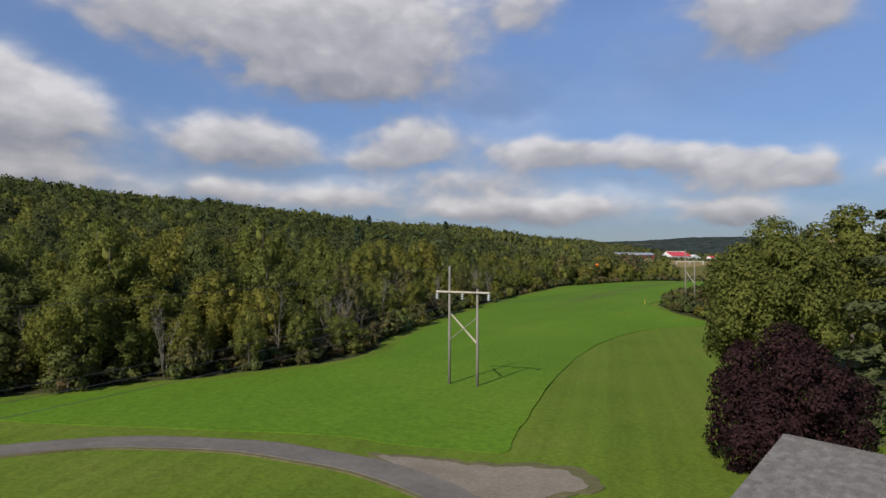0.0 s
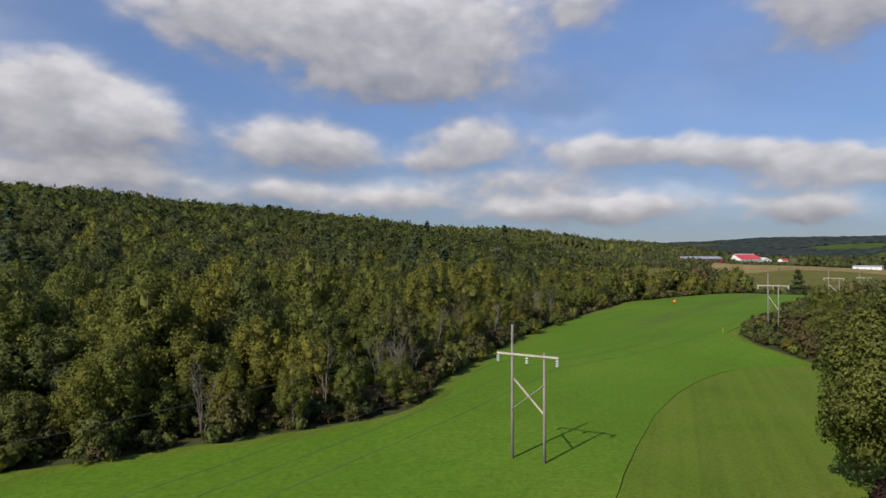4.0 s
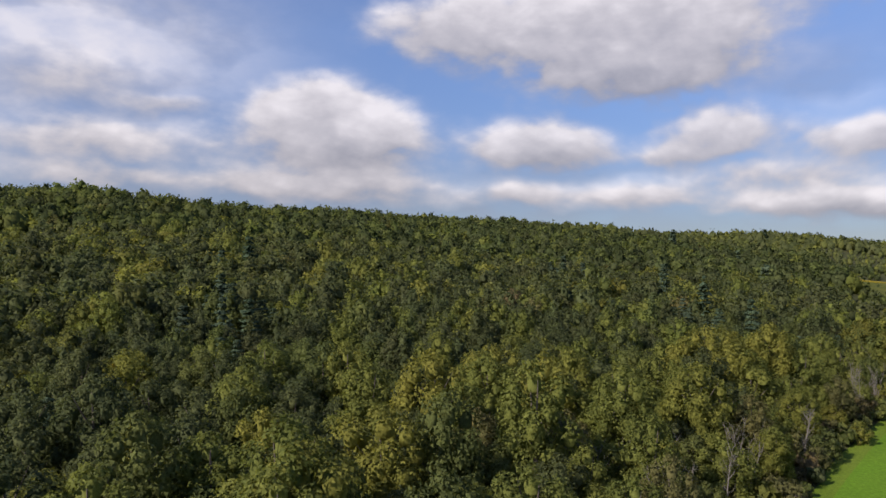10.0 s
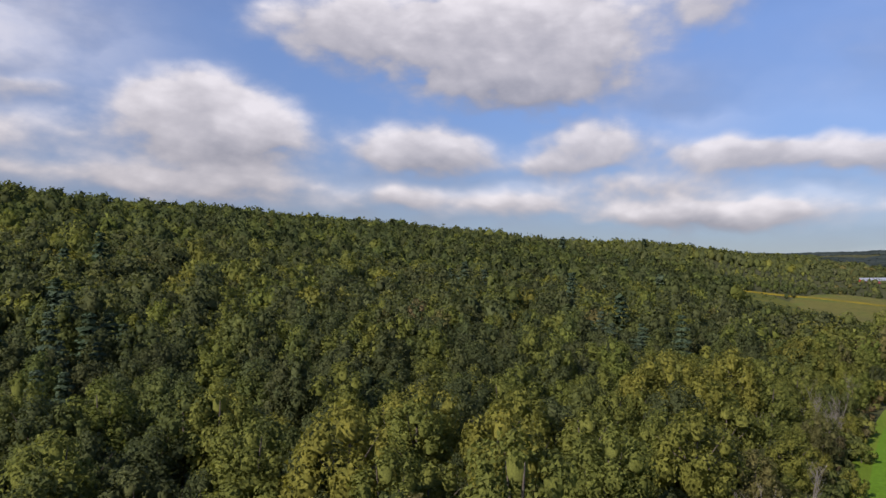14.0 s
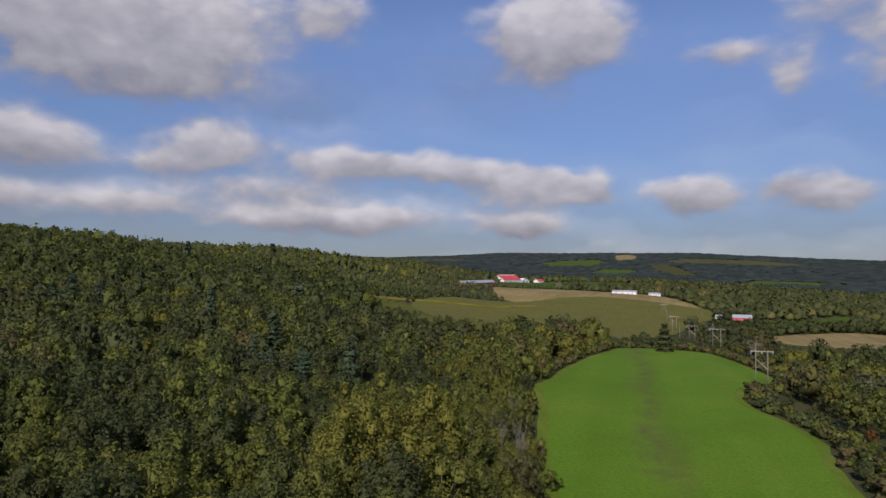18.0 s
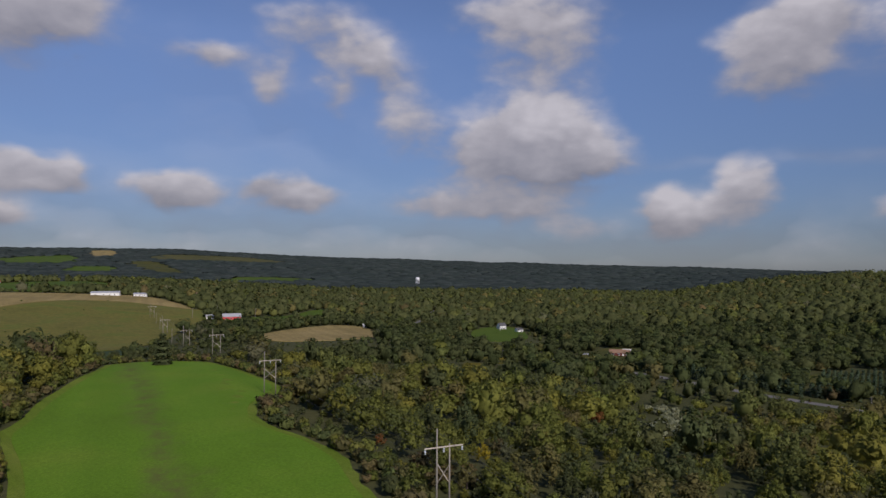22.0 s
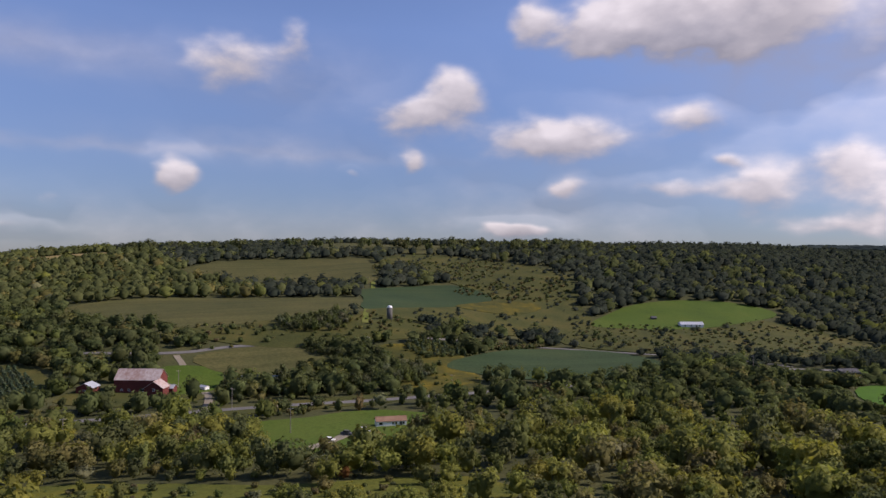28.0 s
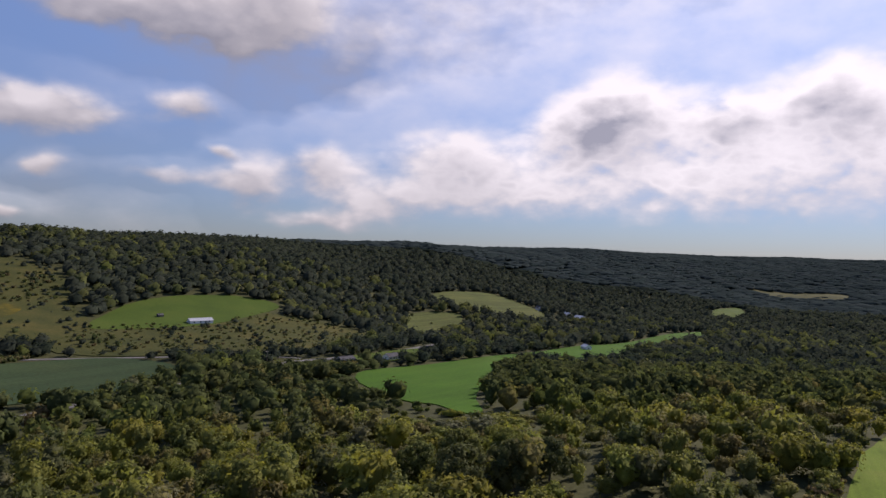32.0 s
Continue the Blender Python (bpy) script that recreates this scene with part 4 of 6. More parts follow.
def broad_crown(rng, radius, low, top, clumps, size, fine=0, lobes=11):
    """Heaped boughs, each a rugged mound, with loose leaf clumps standing out of them: uneven outline, gaps between."""
    mid, half = (low + top) / 2, (top - low) / 2
    seed_turn = rng.uniform(0, 6.28)
    at = []
    if lobes > 6:
        # boughs spiral up the crown, wide below the middle and closing to a few upright leaders
        for k in range(lobes):
            up = -0.8 + 1.65 * (k + rng.uniform(0.2, 0.8)) / lobes
            ang = k * 2.4 + seed_turn + rng.uniform(-0.4, 0.4)
            out = radius * 0.72 * math.sqrt(max(0.03, 1 - abs(up) ** 2.2)) * rng.uniform(0.72, 1.15)
            at.append((out * math.cos(ang), out * math.sin(ang), mid + up * half * 0.8, radius * rng.uniform(0.24, 0.38) * (1.9 / lobes ** 0.25)))
        at += [(0, 0, top - radius * 0.3, radius * 0.34), (0, 0, mid, radius * 0.6)]
    elif lobes > 1:
        at = [(0, 0, mid - 0.06 * half, radius * 0.86)]
        for k in range(lobes - 1):
            ang, up = 2.4 * k + seed_turn, rng.uniform(-0.1, 0.75)
            out = radius * 0.62 * math.sqrt(1 - up * up)
            at.append((out * math.cos(ang), out * math.sin(ang), mid + up * half * 0.72, radius * rng.uniform(0.38, 0.52)))
    else:
        at = [(0, 0, mid, radius)]
    at = np.array(at)
    inner = 0.55 if lobes > 6 else 0.68 if clumps > 100 else 0.8
    tall = np.array([1, 1, min(1.5, max(0.75, half / radius))])
    verts, faces, ways, count = [], [], [], 0

    def outward(p):
        p = np.asarray(p, float).reshape(-1, 3)
        return np.c_[p[:, :2] / radius, (p[:, 2] - mid) / half + 0.25]

    for k, (x, y, z, r) in enumerate(at):
        base, tri = (FINE_V, FINE_F) if k < fine else (ICO_V, ICO_F)
        rough = 1 + rng.uniform(-0.18, 0.16, len(base)) * (0.35 if lobes == 1 else 1.0)
        verts.append(base * rough[:, None] * r * inner * tall + (x, y, z))
        ways.append(base * 0.9 + outward((x, y, z)) * 0.4 + rng.normal(0, 0.3 if clumps > 10 else 0.15, base.shape))
        faces.append(tri + count)
        count += len(base)
    if clumps:
        pick = rng.choice(len(at), clumps, p=at[:, 3] ** 2 / (at[:, 3] ** 2).sum())
        way = rng.normal(size=(clumps, 3))
        way /= np.linalg.norm(way, axis=1)[:, None]
        way += 0.7 * np.c_[at[pick, :2] / radius, (at[pick, 2] - mid) / half + 0.75]
        way /= np.linalg.norm(way, axis=1)[:, None]
        c = at[pick, :3] + way * tall * at[pick, 3:4] * rng.uniform(0.7, 1.16, clumps)[:, None]
        nrm = way + rng.normal(size=(clumps, 3)) * 0.45 + (0, 0, 0.15)
        nrm /= np.linalg.norm(nrm, axis=1)[:, None]
        leaf = cards(rng, c, nrm, size, 3)
        verts.append(leaf)
        ways.append(np.repeat(way * 0.7 + outward(c) * 0.3 + rng.normal(size=(clumps, 3)) * 0.38, 3, 0))
        faces.append(np.arange(len(leaf)).reshape(-1, 3) + count)
    n = np.concatenate(ways)
    v, f = np.concatenate(verts), np.concatenate(faces)
    v[:, :2] *= radius / np.percentile(np.hypot(v[:, 0], v[:, 1]), 99)
    v[:, 2] = low + (v[:, 2] - v[:, 2].min()) * (top - low) / (v[:, 2].max() - v[:, 2].min())
    return v, f, n / (np.linalg.norm(n, axis=1)[:, None] + 1e-9)


def fir_crown(rng, radius, low, top, clumps, size, tiers=11, ragged=0.25):
    """Whorls of flat boughs, long below and short above."""
    share = rng.uniform(0, 1, clumps) ** 0.75
    tier = np.floor(share * tiers) / tiers
    reach = radius * (1 - tier) ** 0.8 * (0.85 + ragged * np.sin(tier * 37.0)) + 0.25
    arm = rng.integers(0, 7, clumps)
    ang = arm * 0.8976 + tier * 19.0 + rng.normal(0, 0.16, clumps)
    r = reach * rng.uniform(0.15, 1.0, clumps) ** 0.6
    z = low + (top - low) * tier - 0.22 * r + rng.normal(0, 0.12, clumps) + (top - low) / tiers * 0.3
    c = np.c_[r * np.cos(ang), r * np.sin(ang), z]
    nrm = np.c_[np.cos(ang) * 0.35, np.sin(ang) * 0.35, np.ones(clumps)] + rng.normal(size=(clumps, 3)) * 0.3
    nrm /= np.linalg.norm(nrm, axis=1)[:, None]
    v = cards(rng, c, nrm, size, 3)
    n = np.repeat(nrm * 0.5 + np.c_[np.cos(ang) * 0.6, np.sin(ang) * 0.6, np.full(clumps, 0.45)], 3, 0)
    return v, np.arange(len(v)).reshape(-1, 3), n / np.linalg.norm(n, axis=1)[:, None]


def rod(points, radii, sides=6):
    """A tapered, bending stem through the points."""
    p, v = np.array(points, float), []
    for k in range(len(p)):
        d = p[min(k + 1, len(p) - 1)] - p[max(k - 1, 0)]
        d /= np.linalg.norm(d) + 1e-9
        a = np.cross(d, (0.31, 0.95, 0.1) if abs(d[2]) > 0.5 else (0, 0, 1))
        a /= np.linalg.norm(a) + 1e-9
        b = np.cross(d, a)
        for s in range(sides):
            q = 2 * math.pi * s / sides
            v.append(p[k] + radii[k] * (math.cos(q) * a + math.sin(q) * b))
    f = [(k * sides + s, k * sides + (s + 1) % sides, (k + 1) * sides + (s + 1) % sides, (k + 1) * sides + s) for k in range(len(p) - 1) for s in range(sides)]
    return np.array(v), np.array(f)


def joined(rods):
    v, f, n = [], [], 0
    for a, b in rods:
        v.append(a), f.append(b + n)
        n += len(a)
    return np.concatenate(v), np.concatenate(f)


def trunk_rods(rng, height, radius, thick, limbs=6, sides=6):
    lean = rng.normal(0, 0.03 * height, 2)
    rods = [rod([(0, 0, -0.6), (lean[0] * 0.1, lean[1] * 0.1, height * 0.3), (lean[0] * 0.5, lean[1] * 0.5, height * 0.62), (lean[0], lean[1], height * 0.95)], [thick * 1.25, thick, thick * 0.65, thick * 0.15], sides)]
    for k in range(limbs):
        z = height * rng.uniform(0.3, 0.7)
        q, out = k * 2.4 + rng.uniform(-0.5, 0.5), radius * rng.uniform(0.4, 0.68)
        rise = height * rng.uniform(0.12, 0.28)
        rods.append(rod([(lean[0] * 0.4, lean[1] * 0.4, z), (out * 0.5 * math.cos(q), out * 0.5 * math.sin(q), z + rise * 0.4), (out * math.cos(q), out * math.sin(q), z + rise)], [thick * 0.45, thick * 0.3, thick * 0.06], 4))
    return rods


def bare_rods(rng, height, thick, forks=14):
    """A leafless tree: stems that fork steeply upwards into thin twigs."""
    rods = []
    for stem in range(rng.integers(2, 5)):
        q = rng.uniform(0, 6.28)
        out = height * rng.uniform(0.08, 0.22)
        tip = np.array([out * math.cos(q), out * math.sin(q), height * rng.uniform(0.8, 1.0)])
        knee = np.array([tip[0] * 0.35, tip[1] * 0.35, tip[2] * 0.5])
        rods.append(rod([(0, 0, -0.5), knee, tip], [thick, thick * 0.6, thick * 0.12], 5))
        for k in range(forks // 2):
            s = rng.uniform(0.3, 0.95)
            base = knee * (s / 0.5) if s < 0.5 else knee + (tip - knee) * (s - 0.5) / 0.5
            a = rng.uniform(0, 6.28)
            length = height * rng.uniform(0.12, 0.28)
            end = base + length * np.array([0.5 * math.cos(a), 0.5 * math.sin(a), 0.85])
            midp = (base + end) / 2 + rng.normal(0, 0.06 * length, 3)
            rods.append(rod([base, midp, end], [thick * 0.3, thick * 0.2, thick * 0.05], 4))
            for j in range(2):
                a = rng.uniform(0, 6.28)
                rods.append(rod([midp, midp + 0.45 * length * np.array([0.6 * math.cos(a), 0.6 * math.sin(a), 0.7])], [thick * 0.14, thick * 0.04], 3))
    return rods


class Kind:
    """One growth form in one colour, as meshes to share (near) or as plain arrays to join (far)."""

    def __init__(self, seed, form, tint, height, radius, low, clumps, size, fine=0, lobes=11, trunk=True):
        rng = np.random.default_rng(seed)
        if form == "fir":
            self.v, self.f, self.n = fir_crown(rng, radius, low, height, clumps, size)
        else:
            self.v, self.f, self.n = broad_crown(rng, radius, low, height, clumps, size, fine, lobes)
        self.form, self.tint, self.height, self.radius = form, TINTS[tint], height, radius
        self.name = {"fir": "pine_tree", "bush": "shrub"}.get(form, "broadleaf_tree")
        self.trunk = joined(trunk_rods(rng, height * 0.92, radius, 0.018 * height + 0.03, 6 if form != "fir" else 0)) if trunk else None
        self.proto = None

    def thing(self, label, category, group, bark=None):
        root = new(self.name)
        shade = np.tile(self.tint, (len(self.v), 1))
        part("crown", mesh_from("crown", self.v, self.f, NEEDLES if self.form == "fir" else FOLIAGE, shade, True, self.n), None, root)
        if self.trunk:
            part("trunk", mesh_from("trunk", *self.trunk, bark or BARK, smooth=True), None, root)
        return tagged(root, label, category, group)


def place_matrix(x, y, turn, size, tall=1.0, sink=0.25):
    return Matrix.LocRotScale((x, y, float(land(x, y)) - sink), Euler((0, 0, turn)), (size, size, size * tall))


class Wood:
    """Trees too many or too far to tell apart, gathered into one mesh."""

    def __init__(self):
        self.v, self.t, self.f, self.n, self.count = [], [], [], [], 0

    def add(self, rng, kind, x, y, size, tall, even=0.22, upward=0.0):
        n = len(x)
        if not n:
            return
        turn = rng.uniform(0, 6.28, n)
        c, s = np.cos(turn)[:, None], np.sin(turn)[:, None]
        kv = kind.v
        vx = (kv[None, :, 0] * c - kv[None, :, 1] * s) * size[:, None] + x[:, None]
        vy = (kv[None, :, 0] * s + kv[None, :, 1] * c) * size[:, None] + y[:, None]
        vz = kv[None, :, 2] * (size * tall)[:, None] + (land(x, y) - 0.3)[:, None]
        self.v.append(np.stack([vx, vy, vz], -1).reshape(-1, 3))
        kn = kind.n
        face = np.stack([kn[None, :, 0] * c - kn[None, :, 1] * s, kn[None, :, 0] * s + kn[None, :, 1] * c, np.tile(kn[None, :, 2], (n, 1)) + np.reshape(upward, (-1, 1))], -1).reshape(-1, 3)
        self.n.append(face / (np.linalg.norm(face, axis=1)[:, None] + 1e-9))
        shade = np.array(kind.tint) * (rng.uniform(1 - even, 1 + even, (n, 1)) * rng.uniform(1 - even * 0.3, 1 + even * 0.3, (n, 3)))
        self.t.append(np.repeat(shade, len(kv), 0))
        self.f.append((kind.f[None] + (np.arange(n) * len(kv))[:, None, None] + self.count).reshape(-1, 3))
        self.count += n * len(kv)

    def finish(self, name, label, category, material=None):
        if not self.v:
            return None
        v, t = np.concatenate(self.v), np.concatenate(self.t)
        ob = new(name, mesh_from(name, v, np.concatenate(self.f), material or FOLIAGE, t, True, np.concatenate(self.n)))
        return tagged(ob, label, category, kind="stuff")


def scatter(rng, spacing, low, high):
    """Uneven planting over the box from low to high."""
    nx, ny = int((high[0] - low[0]) / spacing) + 1, int((high[1] - low[1]) / spacing) + 1
    i, j = np.meshgrid(np.arange(nx), np.arange(ny), indexing="ij")
    x = low[0] + (i + 0.5 * (j % 2) + rng.uniform(-0.42, 0.42, i.shape)) * spacing
    y = low[1] + (j + rng.uniform(-0.42, 0.42, i.shape)) * spacing
    return x.ravel(), y.ravel()


def wood_noise(x, y, scale, seed):
    return np.sin(x / scale + seed) * np.cos(y / scale * 1.13 + seed * 2.1) + 0.6 * np.sin(x / scale * 2.3 + y / scale * 1.7 + seed)


def keep_off(rng, x, y, margin=1.5):
    """Which places are woodland; scrubby fields keep a share."""
    keep = np.ones(x.shape, bool)
    scrub = np.zeros(x.shape, bool)
    for outline, share in OPEN:
        low, high = outline.min(0) - margin, outline.max(0) + margin
        near = (x > low[0]) & (x < high[0]) & (y > low[1]) & (y < high[1]) & keep
        if not near.any():
            continue
        k = np.nonzero(near)[0]
        hit = inside(outline, x[k], y[k])
        for dx, dy in ((margin, 0), (-margin, 0), (0, margin), (0, -margin)):
            hit |= inside(outline, x[k] + dx, y[k] + dy)
        k = k[hit]
        stay = rng.uniform(0, 1, len(k)) < share * np.clip(0.55 + 1.3 * wood_noise(x[k], y[k], 16, 2.2), 0, 2.4)
        keep[k[~stay]] = False
        scrub[k[stay]] = True
    return keep, scrub & keep


def wood_edge(y):
    """The eastern edge of the western wood."""
    return np.interp(y, [40, 75, 92, 106, 134, 180, 236, 279, 325, 360, 405, 550, 800, 1200, 2200], [-60, -46, -26, -13, -8, 4, 24, 44, 66, 94, 140, 118, 130, 240, 500])


def tint_for(rng, x, y):
    """Which leaf colour grows where: olive and yellowing along the hay field, darker up the hill, pines in stands,
    painted haze and shade far off.
    """
    n = len(x)
    roll = (rng.uniform(0, 1, n) * 0.62 + 0.38 * (0.5 + 0.32 * wood_noise(x, y, 17, 4.0)) + 0.05 * wood_noise(x, y, 7, 1.0)) % 1.0
    edge = wood_edge(y) - x
    west = (edge > -12) & (y > -120)
    remote = np.hypot(x, y - 130) > 1300
    border = west & (edge < 45) & (y < 430)
    pines = west & (wood_noise(x, y, 38, 1.7) > 0.8) & (edge > 25) & (edge < 260)
    names = np.array(["green", "leaf", "yellowish", "dark", "olive", "yellow", "rust", "willow", "brown", "pine", "dim_slope", "haze_blue"])
    table = {
        "border": (0.24, 0.32, 0.18, 0.05, 0.13, 0.012, 0.010, 0.02, 0.06, 0.0),
        "west": (0.28, 0.15, 0.035, 0.44, 0.05, 0.008, 0.004, 0.0, 0.01, 0.03),
        "valley": (0.30, 0.22, 0.10, 0.10, 0.15, 0.003, 0.003, 0.10, 0.05, 0.012),
        "east": (0.20, 0.02, 0.0, 0.60, 0.11, 0.0, 0.002, 0.05, 0.05, 0.015),
        "far": (0.30, 0.05, 0.0, 0.60, 0.02, 0.0, 0.0, 0.0, 0.0, 0.03),
    }
    out = np.empty(n, int)
    for key, mask in (("border", border & ~pines), ("west", west & ~border & ~pines), ("valley", ~west & (np.hypot(x, y - 130) < 330)), ("east", ~west & ~remote & (np.hypot(x, y - 130) >= 330)), ("far", ~west & remote)):
        p = np.cumsum(table[key])
        out[mask] = np.searchsorted(p / p[-1], roll[mask])
    out[pines] = np.where(roll[pines] < 0.3, 9, np.where(roll[pines] < 0.65, 3, 0))
    # east and south, beyond 1500 m: the leaf colour with haze painted in
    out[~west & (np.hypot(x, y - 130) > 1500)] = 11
    # southern slopes: shade and haze are put into the leaf colour
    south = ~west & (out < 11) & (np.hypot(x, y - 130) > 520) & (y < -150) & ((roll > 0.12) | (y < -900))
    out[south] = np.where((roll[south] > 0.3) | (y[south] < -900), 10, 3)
    return names[np.clip(out, 0, 11)]


rng = np.random.default_rng(7)
NAMES = ("green", "leaf", "yellowish", "dark", "olive", "yellow", "rust", "willow", "brown", "pine", "dim_slope", "haze_blue")
LABELS = {
    "green": "mid-green broadleaf tree in full leaf", "leaf": "fresh green broadleaf tree in the wood", "yellowish": "yellow-green broadleaf tree turning early", "dark": "dark green broadleaf tree in full leaf",
    "olive": "olive brown broadleaf tree with thinning leaves", "yellow": "small broadleaf tree with yellow autumn leaves", "rust": "small broadleaf tree with rust red leaves", "willow": "grey-green willow with a rounded crown", "brown": "brownish thin-leaved tree at the wood's edge", "pine": "blue-green white pine with layered boughs", "dim_slope": "far tree with slope shade and haze in its leaf colour", "haze_blue": "far tree with distance haze in its leaf colour",
}
CENTRE = np.array((-5.0, 165.0))


def levels(clumps, size, fine, lobes, trunk, seeds, needles):
    made = {}
    for k, nm in enumerate(NAMES):
        made[nm] = []
        for s in range(seeds):
            if nm == "pine":
                made[nm].append(Kind(100 * k + s, "fir", nm, 15, 3.6, 2.5, needles[0], needles[1], trunk=trunk))
            else:
                h, r, low = ((11.5, 4.4, 1.4), (13.0, 4.2, 2.0), (9.5, 4.4, 0.5), (12.0, 5.2, 1.4))[(s + k) % 4]
                if lobes <= 6:
                    h, r, low = ((11.0, 4.8, 0.0), (12.0, 4.6, 0.0), (9.5, 5.0, 0.0), (11.0, 5.6, 0.0))[(s + k) % 4]
                made[nm].append(Kind(100 * k + s, "broad", nm, h, r, low, clumps, size, fine, lobes, trunk))
    return made


NEAR = levels(3800, 0.25, 0, 20, True, 3, (2600, 0.42))
NEARBY = levels(1600, 0.33, 0, 14, False, 3, (1300, 0.55))
CLOSE = levels(560, 0.5, 0, 11, False, 3, (700, 0.8))
MID = levels(230, 0.74, 0, 4, False, 3, (200, 1.4))
FAR = levels(52, 1.15, 0, 2, False, 3, (56, 2.6))
HORIZON = levels(10, 1.9, 0, 1, False, 2, (26, 4.2))
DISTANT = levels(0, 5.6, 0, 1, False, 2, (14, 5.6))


def plant(level, rest, inner, outer, spacing, name, label, size_range, max_single=0, sector=None):
    box = outer + 60
    x, y = scatter(rng, spacing, CENTRE - box, CENTRE + box)
    d = np.hypot(x - CENTRE[0], y - CENTRE[1])
    b = np.degrees(np.arctan2(x, y - 20)) % 360
    m = (d >= inner) & (d < outer) & ~((b > 212) & (b < 298))
    if sector is not None:
        m &= sector(x, y, d, b)
    x, y, d = x[m], y[m], d[m]
    if inner > 300:
        # behind the crests the planting thins out
        top = land(x, y) + 16
        hid = np.zeros(len(x), bool)
        for q in np.linspace(0.25, 0.96, 24):
            hid |= land(-10 + (x + 10) * q, 120 + (y - 120) * q) > 48 + (top - 48) * q
        m = ~hid | (rng.uniform(0, 1, len(x)) < 0.10)
        x, y, d = x[m], y[m], d[m]
    k, scrub = keep_off(rng, x, y, 1.2 if outer < 400 else 2.5)
    x, y, d, scrub = x[k], y[k], d[k], scrub[k]
    hue = tint_for(rng, x, y)
    if inner >= 330:
        hue = np.where(np.isin(hue, ["leaf", "yellowish", "yellow", "rust"]) & (rng.uniform(0, 1, len(x)) < 0.75), "green", hue)
        hue = np.where((hue == "pine") & (rng.uniform(0, 1, len(x)) < 0.85), "dark", hue)
    size = rng.uniform(*size_range, len(x)) * np.where(scrub, rng.uniform(0.18, 0.55, len(x)), 1)
    size *= np.where(hue == "yellow", 0.65, 1) * np.where(hue == "rust", 0.6, 1)
    # the valley and the eastern slopes carry lower, more open growth than the western wood
    back = wood_edge(y) - x
    west = (back > -12) & (y > -120)
    grown = wood_noise(x, y, 12, 3.0) + rng.normal(0, 0.6, len(x))
    lower = np.where(grown > 0.55, rng.uniform(0.7, 1.0, len(x)), 0.30 + 0.36 * rng.beta(1.5, 2.0, len(x)))
    lower = np.where(d > 400, 0.78 + 0.25 * rng.uniform(0, 1, len(x)), lower)
    lower = np.where(d > 720, 1.0 + 0.15 * rng.uniform(0, 1, len(x)), lower)
    lower = np.where(d > 1500, 1.0, lower)
    lower *= np.where((y > 400) & (y < 640) & (x > 90) & (x < 330), 0.5, 1)
    size *= np.where(west | scrub, 1, lower * (1.12 if inner > 160 else 1.0))
    glade = ~west & (wood_noise(x, y, 21, 0.4) > 0.85) & (d < 600)
    size *= np.where(glade, 0.55, 1)
    # low growth round the northern pasture and about the clearings of the valley
    size *= np.where((y > 395) & (y < 620) & (x > 30) & (x < 130) | (y >= 620) & (y < 1160) & (x > 60) & (x < 430), 0.45, 1)
    for cx, cy, reach in ((366, 376, 30), (362, 342, 32), (560, 425, 45), (590, 452, 40), (286, 205, 30), (222, 190, 26), (195, 190, 22), (255, 192, 24), (352, 148, 26), (395, 45, 34), (470, 330, 30), (250, 180, 20), (330, 470, 62), (385, 490, 46), (540, 410, 46)):
        size *= np.where(np.hypot(x - cx, y - cy) < reach, 0.42, 1)
    # the wood steps up from brush at the field's edge; the strip under the wires is kept low
    size *= np.where(west & (y < 420), np.interp(back, [-12, 2, 10, 24], [0.4, 0.45, 0.7, 1.0]), 1)
    under = np.abs((x - 2.6) * 0.859 - (y - 82.2) * 0.512) < 10
    size = np.where(under & (y > -60) & (y < 640), np.minimum(size, 0.3), size)
    tall = rng.uniform(0.85, 1.2, len(x)) * (0.3 if inner >= 1500 else 1.0) * np.where(d > 720, np.where(west, 0.95, 0.64), 1) * np.where(~west & (d < 720), np.where(d > 400, 0.66, 0.85), 1)
    rise = np.where((y < -150) & (d > 520), 1.1, 0.0 if inner < 700 else 0.4 if inner < 1500 else 1.0)
    for cx, cy, reach in ((150, -262, 46), (104, -172, 40), (72, -138, 40), (205, -335, 30), (40, -880, 70), (320, 440, 50)):
        tall *= np.where(np.hypot(x - cx, y - cy) < reach, 0.5, 1)
    single = np.zeros(len(x), bool)
    course = np.array([(-64.0, 70.0), (-50.0, 84.0), (-30.0, 102.0), (-58.0, 108.0), (-90.0, 112.0), (-92.0, 134.0), (-56.0, 142.0), (-20.0, 132.0), (-8.0, 158.0), (-34.0, 172.0), (-4.0, 188.0), (16.0, 222.0)])
    near = np.full(len(x), 1e9)
    for p, q in zip(course[:-1], course[1:]):
        u = np.clip(((x - p[0]) * (q - p)[0] + (y - p[1]) * (q - p)[1]) / ((q - p) ** 2).sum(), 0, 1)
        near = np.minimum(near, np.hypot(x - p[0] - u * (q - p)[0], y - p[1] - u * (q - p)[1]))
    rank = np.argsort(near)
    single[rank[:max_single]] = True
    second = np.zeros(len(x), bool)
    if max_single:
        second[rank[max_single : max_single + 380]] = True
    wood = Wood()
    firs = Wood()
